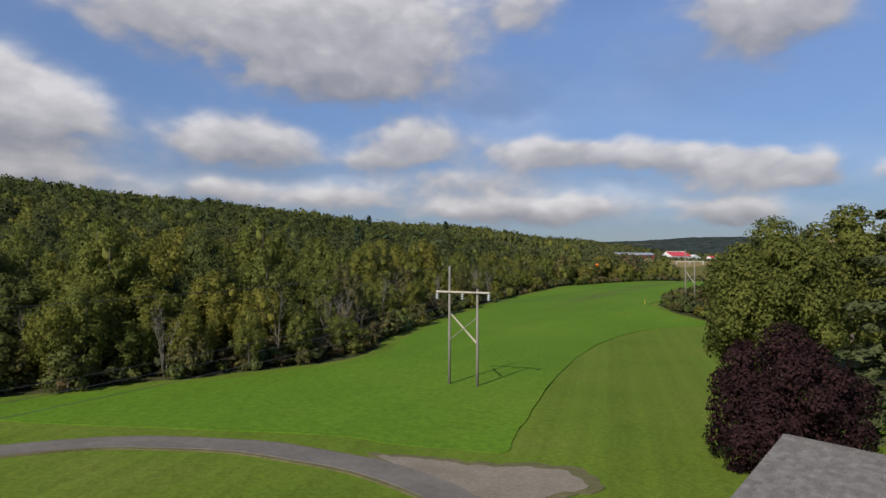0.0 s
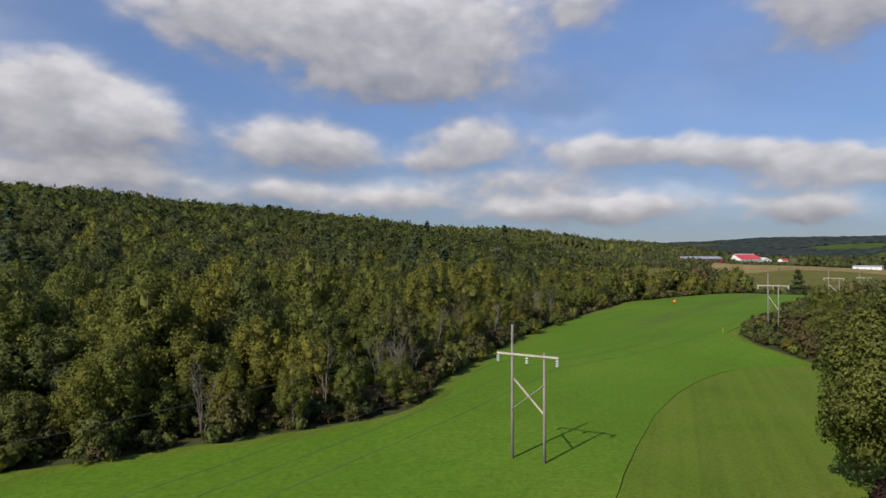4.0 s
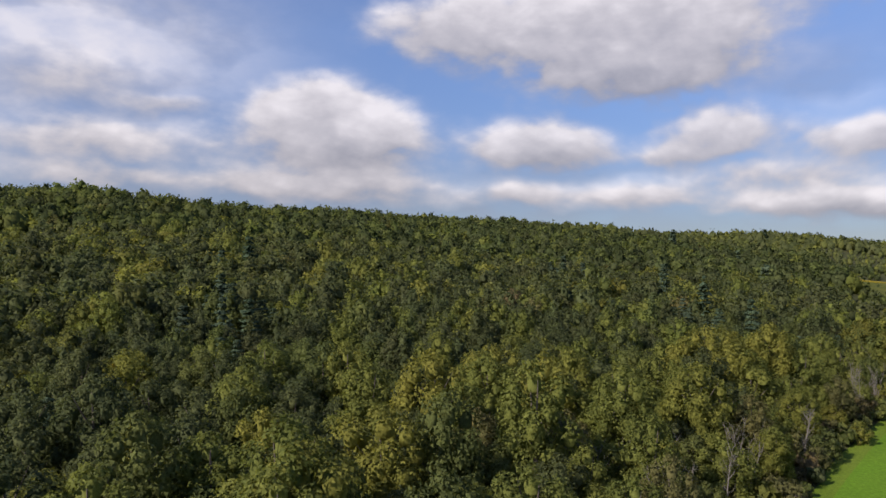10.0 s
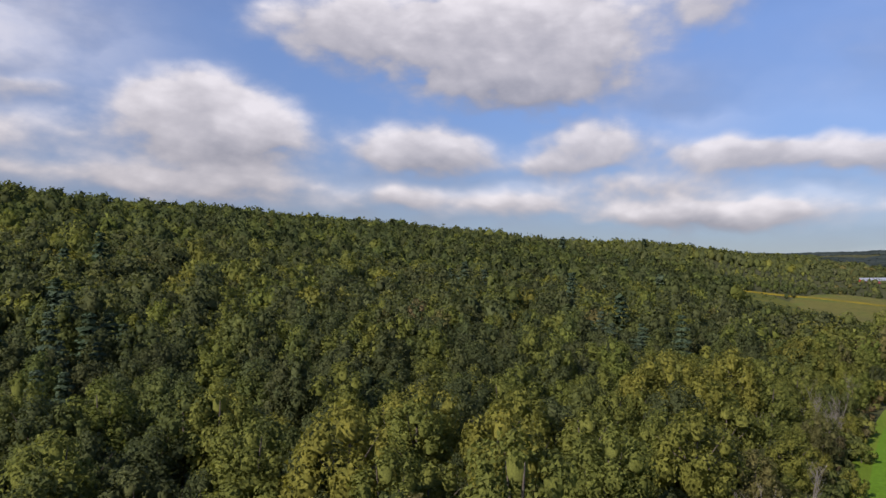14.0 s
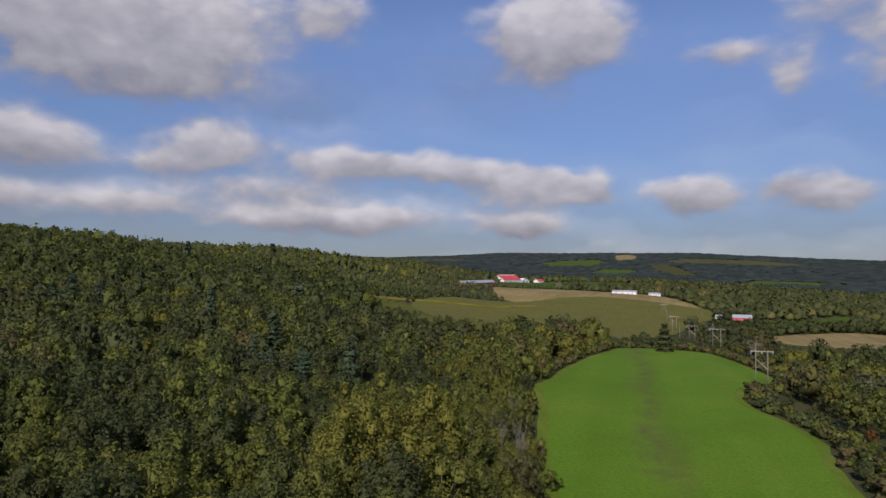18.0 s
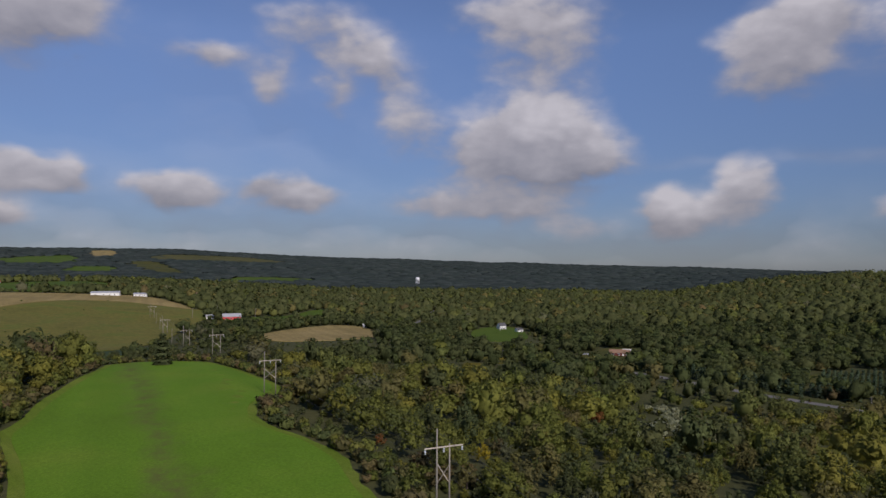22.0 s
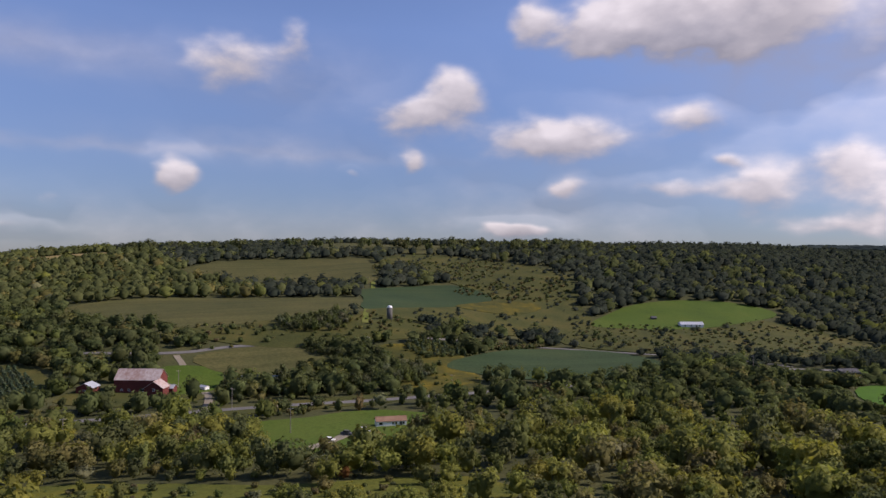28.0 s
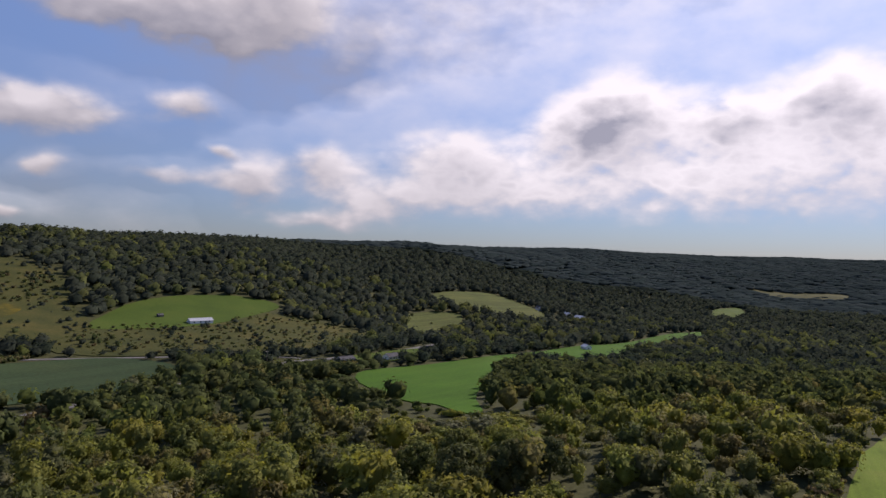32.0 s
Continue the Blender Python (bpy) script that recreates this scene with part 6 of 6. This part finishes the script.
A, B = (409, 51), (392, 30)
barn = gable_house("barn", midway((410, 52.2), (394, 32.4), 6), heading(A, B), 24, 12, 7.2, 12.2, RED, RUST_ROOF, "old faded red timber barn with a rusting tin roof", "barn", windows=[("f", 3, 1.0, 2.6, 1.2), ("f", -8, 1.2, 1.0, 1.0), ("f", -4, 1.2, 1.0, 1.0)], wall_label="faded dark red board wall", roof_label="rust-streaked tin roof slope")
wing = gable_house("wing", midway((397.5, 36.5), (391, 28.6), -3.0), heading(A, B) + 90, 9, 10, 4.6, 8.0, RED, RUST_ROOF, "wing", windows=[("l", 0, 3.0, 1.0, 1.2)])
absorb(barn, wing)
shed = gable_house("barn_shed", (417, 63), heading(A, B) + 90, 8, 9, 3.2, 5.4, RED, TIN, "small weathered shed beside the red barn", "shed", windows=[("l", 0, 1.0, 0.9, 0.9)])
annex = gable_house("annex", midway((393, 30.5), (390, 27), 3.5), heading(A, B), 4.5, 6, 3.0, 4.4, RED, TIN, "annex")
absorb(barn, annex)
for low, high in (((-12.1, -6.2, -0.2), (-11.85, -6.02, 7.3)), ((11.85, -6.2, -0.2), (12.1, -6.02, 7.3)), ((-12.0, -6.14, 6.95), (12.0, -6.02, 7.2))):
    bm = bmesh.new()
    box(bm, low, high)
    part("trim_board", bm, RED, barn)
wagon = gable_house("field_shelter", (392, 9), 20, 5, 3, 1.6, 2.4, WHITE, TIN, "small white field shelter on the barn's lawn", "shelter", overhang=0.2)

A, B = (252.8, -15), (247.3, -27)
home = gable_house("mobile_home", midway(A, B, 2.2), heading(A, B), 13, 4.6, 2.5, 3.9, WHITE, BROWN_ROOF, "white mobile home with a brown shingle roof", "mobile home", windows=[("f", 0.6, 1.0, 0.8, 1.0), ("f", 2.0, 1.0, 0.8, 1.0), ("f", -4.6, 1.0, 1.4, 1.0), ("f", 5.2, 1.0, 0.9, 1.0)], doors=[("f", 4.0, 1.0, 2.0)], overhang=0.3, wall_label="white metal siding", roof_label="brown shingle roof slope")
bm = bmesh.new()
box(bm, (-3.4, -2.36, 0.1), (0.1, -2.3, 2.2))
part("garage_door", bm, TRIM, home)


def vehicle(name, x, y, face, length, width, height, paint, label, category):
    """A parked vehicle: body, cabin with windows, wheels with tyre and rim."""
    root = new(name)
    L, W = length / 2, width / 2
    bm = bmesh.new()
    box(bm, (-L, -W, 0.35), (L, W, height * 0.58), 0.08)
    part("body", bm, paint, root)
    bm = bmesh.new()
    for v in box(bm, (-L * 0.45, -W * 0.92, height * 0.56), (L * 0.6, W * 0.92, height), 0.0):
        if v.co.z > height * 0.8:
            v.co.x *= 0.8
            v.co.y *= 0.88
    part("cabin", bm, GLASS, root)
    bm = bmesh.new()
    box(bm, (-L * 0.37, -W * 0.8, height), (L * 0.49, W * 0.8, height + 0.05), 0.02)
    part("roof", bm, paint, root)
    for sx in (-0.62, 0.62):
        for sy in (-1, 1):
            tyre = part("wheel", stem([(sx * L, sy * (W - 0.2), 0.34), (sx * L, sy * W, 0.34)], [0.34, 0.34], 12), DARK_ROOF, root, "black tyre")
            part("rim", stem([(sx * L, sy * (W - 0.02), 0.34), (sx * L, sy * (W + 0.02), 0.34)], [0.2, 0.2], 10), STEEL, tyre)
    root.matrix_basis = pose(x, y, float(land(x, y)) + 0.36, 0, 0, face)
    return tagged(root, label, category)


vehicle("camper", 240, -1, 60, 6.2, 2.4, 2.9, WHITE, "white camper parked on the lawn by the mobile home", "camper")
vehicle("pickup_truck", 243, 5, 30, 5.2, 1.9, 1.8, DARK_ROOF, "dark pickup truck parked beside the camper", "pickup truck")
vehicle("car", 234, 18, 35, 4.6, 1.8, 1.45, WHITE, "white car parked on the grass", "car")
vehicle("car", 231, 6, 80, 4.4, 1.8, 1.4, STEEL, "pale grey car parked on the drive", "car")
vehicle("car", 385, -470, 70, 4.6, 1.8, 1.45, WHITE, "white car parked by the grey-roofed house", "car")

# the silo without its barn
# shade of the trees round the shaft is painted into this concrete
SHADE_CONCRETE = plain("shade_concrete", (0.07, 0.068, 0.06), (0.16, 0.155, 0.14), 1.0, 0.9, 0.2)
silo = new("silo")
part("shaft", stem([(0, 0, -1), (0, 0, 10.2)], [2.3, 2.3], 20), SHADE_CONCRETE, silo, "grey stave silo shaft, darkened as in tree shade", True)
for k in range(9):
    part("hoop", stem([(0, 0, 0.6 + 1.1 * k), (0, 0, 0.68 + 1.1 * k)], [2.34, 2.34], 20), WIRE, silo)
part("dome", stem([(0, 0, 10.2), (0, 0, 11.1), (0, 0, 11.9), (0, 0, 12.3)], [2.42, 2.1, 1.3, 0.2], 20), STEEL, silo, "pale metal dome", True)
silo.matrix_basis = pose(484, -178, float(land(484, -178)))
tagged(silo, "old concrete stave silo with a pale metal dome", "silo")

# the water tower up the valley
tower = new("water_tower")
part("tank", stem([(0, 0, 17), (0, 0, 18.5), (0, 0, 24.5), (0, 0, 26.2), (0, 0, 27)], [2.0, 5.4, 5.4, 3.4, 0.4], 20), STEEL, tower, "white steel tank", True)
part("riser", stem([(0, 0, -1), (0, 0, 17.5)], [0.9, 0.9], 10), STEEL, tower)
for k in range(6):
    q = k * math.pi / 3
    part("leg", stem([(6.2 * math.cos(q), 6.2 * math.sin(q), -1), (5.0 * math.cos(q), 5.0 * math.sin(q), 19)], [0.35, 0.3], 6), STEEL, tower)
for z in (6.5, 12.5):
    part("ring_brace", stem([(5.9 * math.cos(q * math.pi / 6), 5.9 * math.sin(q * math.pi / 6), z) for q in range(13)], [0.14] * 13, 4), STEEL, tower)
tower.matrix_basis = pose(1470, 1158, float(land(1470, 1158)) - 1)
tagged(tower, "white steel water tower standing above the woods", "water tower")

# the long farm buildings to the north
A, B = (350, 1108), (240, 1000)
gable_house("long_barn", midway((255, 1010), (340, 1095), 5), heading((255, 1010), (340, 1095)), 112, 12, 3.6, 7.0, RED_ROOF, TIN, "very long low red barn with a grey metal roof", "barn", windows=[("f", -45 + 15 * k, 1.2, 3, 1.2) for k in range(7)], wall_label="bright red wall", roof_label="grey metal roof slope")
gable_house("riding_barn", (463, 1362), heading((427, 1330), (505, 1385)), 62, 30, 4.5, 13.0, WHITE, RED_ROOF, "large white barn with a bright red metal roof", "barn", windows=[("f", -24 + 8 * k, 1.2, 3.4, 1.6) for k in range(7)], wall_label="white metal wall", roof_label="bright red metal roof slope")
for k in range(8):
    bm = bmesh.new()
    box(bm, (-26 + 7.4 * k - 1.0, -1.0, 13.0), (-26 + 7.4 * k + 1.0, 1.0, 14.6), 0.1)
    part("cupola", bm, TRIM, bpy.data.objects["riding_barn"], "white ridge vent")
gable_house("white_barn", (505, 1386), heading((490, 1372), (530, 1400)) + 90, 18, 30, 4.5, 9.5, WHITE, TRIM, "white barn end joined to the red-roofed barn", "barn", windows=[("l", -6, 1.0, 5, 3), ("l", 6, 1.0, 5, 3), ("f", 0, 1.0, 3, 2)])
gable_house("small_barn", (556, 1416), heading((490, 1372), (530, 1400)), 22, 12, 4.2, 8.0, WHITE, RED_ROOF, "smaller white barn with a red roof", "barn", windows=[("f", -5, 1.0, 2, 1.5), ("f", 5, 1.0, 2, 1.5)])
dome = new("grain_bin", mesh_of("grain_bin", stem([(0, 0, -1), (0, 0, 7), (0, 0, 9.5), (0, 0, 10.4)], [4.2, 4.2, 2.2, 0.3], 18), STEEL, smooth=True))
dome.location = (330, 1265, float(land(330, 1265)))
tagged(dome, "pale steel grain bin behind the long barn", "grain bin")

SMALL = [
    # name, place, face, length, width, eave, ridge, wall, roof, label, category
    ("store_shed", (492, 978), -40, 34, 12, 4.0, 5.6, WHITE, TIN, "long white flat-roofed shed at the field's edge", "shed"),
    ("store_shed", (520, 945), -40, 16, 10, 3.6, 5.0, WHITE, TIN, "white shed at the field's edge", "shed"),
    ("store_shed", (572, 915), -40, 36, 14, 4.6, 6.4, WHITE, BROWN_ROOF, "long pale store with a brownish roof", "shed"),
    ("red_shed", (452, 690), -35, 18, 9, 3.4, 6.2, RED_ROOF, TIN, "bright red shed with a grey roof", "shed"),
    ("lean_to", (436, 703), -35, 9, 6, 2.6, 3.8, WHITE, TIN, "open white lean-to beside the red shed", "shed"),
    ("garden_shed", (532, 578), -30, 6, 4, 2.4, 3.8, WHITE, WHITE, "small white shed at the tan field's edge", "shed"),
    ("cottage", (640, 476), -30, 8, 6.5, 4.2, 7.0, WHITE, DARK_ROOF, "small white gabled cottage on a green lawn", "house"),
    ("garage", (634, 452), -30, 7, 6, 2.6, 4.2, WHITE, DARK_ROOF, "small white garage by the lawn", "garage"),
    ("bungalow", (497, 298), -70, 15, 8, 2.7, 4.8, RED, BROWN_ROOF, "low brown bungalow among trees", "house"),
    ("trailer", (513, 296), -75, 9, 3, 2.6, 3.1, WHITE, TRIM, "white trailer with a flat roof", "trailer"),
    ("garden_shed", (478, 318), -60, 5, 4, 2.2, 3.2, WHITE, TIN, "small white shed in the yard", "shed"),
    ("farmhouse", (1030, 1145), -40, 14, 10, 6.0, 9.5, WHITE, DARK_ROOF, "distant white farmhouse in the valley", "house"),
    ("farmhouse", (1064, 1112), -40, 12, 9, 6.0, 9.0, WHITE, TIN, "distant white farmhouse with a pale roof", "house"),
    ("farmhouse", (1010, 1180), -40, 18, 9, 4.0, 7.0, WHITE, TIN, "distant long white farm shed", "shed"),
    ("ranch_house", (381, -461), heading((387, -452), (372, -472)), 22, 9, 2.7, 4.9, WHITE, TIN, "low white ranch house with a grey roof", "house"),
    ("garden_shed", (421, -458), 60, 5, 4, 2.2, 3.4, DARK_ROOF, DARK_ROOF, "small dark shed on the lawn", "shed"),
    ("roadside_house", (202, -362), heading((205, -352), (196, -366)), 13, 9, 2.8, 5.2, WHITE, DARK_ROOF, "white house with a dark roof by the road", "house"),
    ("roadside_house", (176, -398), heading((181, -390), (172, -402)), 12, 8, 2.8, 5.0, WHITE, DARK_ROOF, "dark-roofed white house among roadside trees", "house"),
    ("village_house", (46, -935), -60, 16, 9, 3.0, 6.0, WHITE, TIN, "distant white-roofed house in the village", "house"),
    ("village_house", (27, -915), -60, 20, 10, 3.0, 6.0, WHITE, TIN, "distant long white house in the village", "house"),
    ("village_house", (90, -960), -60, 12, 9, 3.0, 6.5, WHITE, DARK_ROOF, "distant white village house with a dark roof", "house"),
    ("village_house", (22, -560), -60, 9, 7, 2.8, 5.0, WHITE, TIN, "small white house behind the valley field", "house"),
    ("village_house", (266, -668), -60, 9, 7, 3.2, 5.6, WHITE, TRIM, "pale house among trees below the hill", "house"),
    ("village_house", (-515, -1150), -60, 22, 10, 3.4, 6.4, WHITE, TIN, "distant white house far down the valley", "house"),
    ("village_house", (-540, -1135), -60, 12, 9, 3.4, 6.4, WHITE, TRIM, "distant white house beside the clearing", "house"),
    ("hill_farm", (1500, 150), -80, 14, 9, 5.0, 8.0, WHITE, TIN, "white farmhouse on the hill's shoulder", "house"),
]
for nm, at, face, length, width, eave, ridge, wall, roof, text, cat in SMALL:
    wins = [("f", q * length, 1.0, 1.3, 1.2) for q in (-0.33, -0.05, 0.33)] + [("l", 0, 1.0, 1.2, 1.2), ("r", 0, 1.0, 1.2, 1.2)]
    gable_house(nm, at, face, length, width, eave, ridge, wall, roof, text, cat, windows=wins if length > 7 else wins[:1], doors=[("f", 0.16 * length, 1.0, 2.0)])


def utility_pole(height, arm=True):
    root = new("utility_pole")
    part("pole", stem([(0, 0, -0.6), (0, 0, height)], [0.18, 0.12], 8), POLE, root)
    if arm:
        bm = bmesh.new()
        box(bm, (-1.2, -0.18, height - 0.7), (1.2, -0.06, height - 0.55))
        part("crossarm", bm, ARM, root)
    return tagged(root, "slender weathered timber utility pole", "utility pole", "utility poles of the valley")


first_pole = utility_pole(10.5)
for k, (x, y) in enumerate([(331, 17), (262, 20), (300, 95), (345, 130), (366, 692), (341, 651), (308, 600), (290, 565), (418, 708), (460, 722), (487, 724), (495, 702), (300, -95), (246, -320), (402, 20)]):
    m4 = pose(x, y, float(land(x, y)), 0, 0, 35 + 20 * (k % 3))
    if k == 0:
        first_pole.matrix_basis = m4
    else:
        copy_thing(first_pole, m4)

# flowering brush on the flat, and the dark trees round the pond
bloom = Kind(980, "bush", "bloom", 3.2, 2.6, 0.1, 320, 0.45, 0, 9)
for k, (x, y, s) in enumerate([(289, 209, 1.2), (285, 204, 1.0), (293, 214, 1.1), (281, 200, 0.8), (297, 219, 0.9), (276, 206, 0.9), (289, 198, 0.7), (212, 172, 0.7), (236, 200, 1.1), (230, 197, 1.2), (225, 203, 1.0), (240, 206, 0.9), (219, 195, 0.9), (232, 190, 0.8), (299, 208, 1.0), (304, 214, 0.9), (270, 204, 1.1), (262, 200, 1.2), (254, 196, 1.1), (246, 197, 1.2), (214, 192, 1.1), (206, 196, 1.2), (198, 195, 1.1), (190, 193, 1.2), (184, 195, 1.0), (196, 200, 0.9), (248, 203, 0.9)]):
    m4 = place_matrix(x, y, k, s)
    if bloom.proto is None:
        bloom.proto = bloom.thing("shrub covered in creamy white bloom", "shrub", "flowering brush")
        bloom.proto.matrix_basis = m4
    else:
        copy_thing(bloom.proto, m4)
pond_kind = Kind(985, "broad", "dark", 8.0, 3.4, 0.3, 400, 0.7, 0, 10)
for k, (x, y, s) in enumerate([(362, -12, 1.15), (358, -22, 1.0), (352, -36, 0.9), (350, -50, 0.95), (350, -64, 0.9), (356, -78, 0.85), (366, -86, 0.9), (380, -86, 0.8), (366, -2, 0.85), (374, 4, 0.7), (345, -28, 0.8), (343, -44, 0.8), (344, -60, 0.8), (392, -78, 0.7), (404, -64, 0.6)]):
    m4 = place_matrix(x, y, k * 1.3, s * 1.15, 1.35 if k == 1 else 1.0)
    if pond_kind.proto is None:
        pond_kind.proto = pond_kind.thing("dark green tree on the bank of the pond", "tree", "trees round the pond")
        pond_kind.proto.matrix_basis = m4
    else:
        copy_thing(pond_kind.proto, m4)


# ---- thickets, scrub and hedges of the valley side ----
thick_rng = np.random.default_rng(66)


def thicket(name, corners, spacing, kinds, sizes, label, category, tall=1.0, gaps=0.0):
    """A dense growth of bushes or young trees filling the outline."""
    outline = rounded(corners, 4, 1.5)
    x, y = scatter(thick_rng, spacing, outline.min(0), outline.max(0))
    m = inside(outline, x, y) & (thick_rng.uniform(0, 1, len(x)) > gaps * np.clip(1 + wood_noise(x, y, 14, 5.0), 0, 2))
    x, y = x[m], y[m]
    growth = Wood()
    for n, kind in enumerate(kinds):
        k = np.arange(len(x)) % len(kinds) == n
        growth.add(thick_rng, kind, x[k], y[k], thick_rng.uniform(*sizes, k.sum()), thick_rng.uniform(0.8, 1.25, k.sum()) * tall, 0.16)
    return growth.finish(name, label, category)


SCRUB = [plain_bushes[k] for k in (0, 1, 2, 3, 2)]
SPRUCE = [Kind(990 + k, "fir", "pine", 6.5, 2.3, 0.2, 110, 0.95, trunk=False) for k in range(2)]
DARK_TREES = [MID["dark"][0], MID["green"][1], MID["dark"][2], MID["willow"][0]]
thicket("alder_thicket", [(449, -77), (447, -93), (409, -119), (394, -109), (399, -91), (435, -79)], 3.4, SCRUB[1:3] + DARK_TREES[:1], (0.5, 0.8), "dense dark alder thicket beyond the pond", "thicket")
thicket("alder_thicket", [(415, -148), (418, -175), (395, -194), (380, -181), (382, -148), (401, -138)], 3.4, SCRUB[1:3] + SPRUCE[:1], (0.6, 0.95), "dense dark thicket beside the bean field", "thicket")
thicket("hill_scrub", [(811, -379), (764, -553), (672, -470), (679, -379), (730, -338)], 7.0, SCRUB, (0.55, 1.1), "brownish scrub spreading over the upper hillside", "scrub", 0.8, 0.35)
thicket("tree_clump", [(514, -92), (523, -129), (512, -153), (472, -127), (483, -97)], 6.0, DARK_TREES, (0.5, 0.8), "clump of rounded dark trees in the meadow", "tree clump")
thicket("field_hedge", [(401, -197), (398, -278), (391, -276), (391, -191)], 3.0, SCRUB, (0.6, 0.95), "hedge along the back of the bean field", "hedge")
thicket("hill_scrub", [(646, -381), (639, -464), (607, -530), (519, -433), (555, -386), (597, -359)], 7.0, SCRUB, (0.6, 1.2), "scattered scrub on the weedy slope", "scrub", 0.85, 0.45)
thicket("pond_thicket", [(366, 13), (348, -16), (342, -60), (338, -100), (350, -122), (380, -112), (366, -92), (356, -66), (354, -30)], 4.2, DARK_TREES + SPRUCE[:1], (0.5, 0.75), "row of dark trees and brush behind the pond", "thicket")
thicket("road_brush", [(318, 16), (315, -14), (318, -50), (322, -80), (308, -78), (302, -50), (300, -14), (306, 16)], 4.4, SCRUB + DARK_TREES[:1], (0.5, 0.9), "brush and small trees along the valley road", "thicket", 0.8, 0.75)
thicket("spruce_row", [(412, 230), (394, 188), (387, 139), (397, 139), (406, 186), (420, 226)], 4.2, SPRUCE, (0.85, 1.25), "double row of dark young spruces by the road", "tree row")
thicket("meadow_scrub", [(470, -20), (478, -90), (440, -170), (470, -196), (532, -160), (534, -30)], 8.5, SCRUB, (0.5, 1.0), "bushes scattered over the weedy meadow", "scrub", 0.9, 0.4)
thicket("weedy_brush", [(236, 156), (228, 122), (198, 94), (168, 68), (150, 34), (122, 38), (137, 80), (167, 128), (192, 162)], 5.2, SCRUB, (0.22, 0.6), "low brush growing over the rough olive meadow", "scrub", 0.9, 0.35)
thicket("verge_brush", [(394, 210), (374, 140), (342, 62), (326, 62), (352, 145), (374, 208)], 5.0, SCRUB, (0.25, 0.6), "low brush along the verge of the valley road", "scrub", 0.9, 0.3)
thicket("low_scrub", [(436, -384), (372, -464), (364, -556), (254, -556), (240, -424), (272, -368), (390, -294)], 7.5, SCRUB, (0.4, 0.9), "low brown scrub on the slope below the lawn", "scrub", 0.8, 0.3)
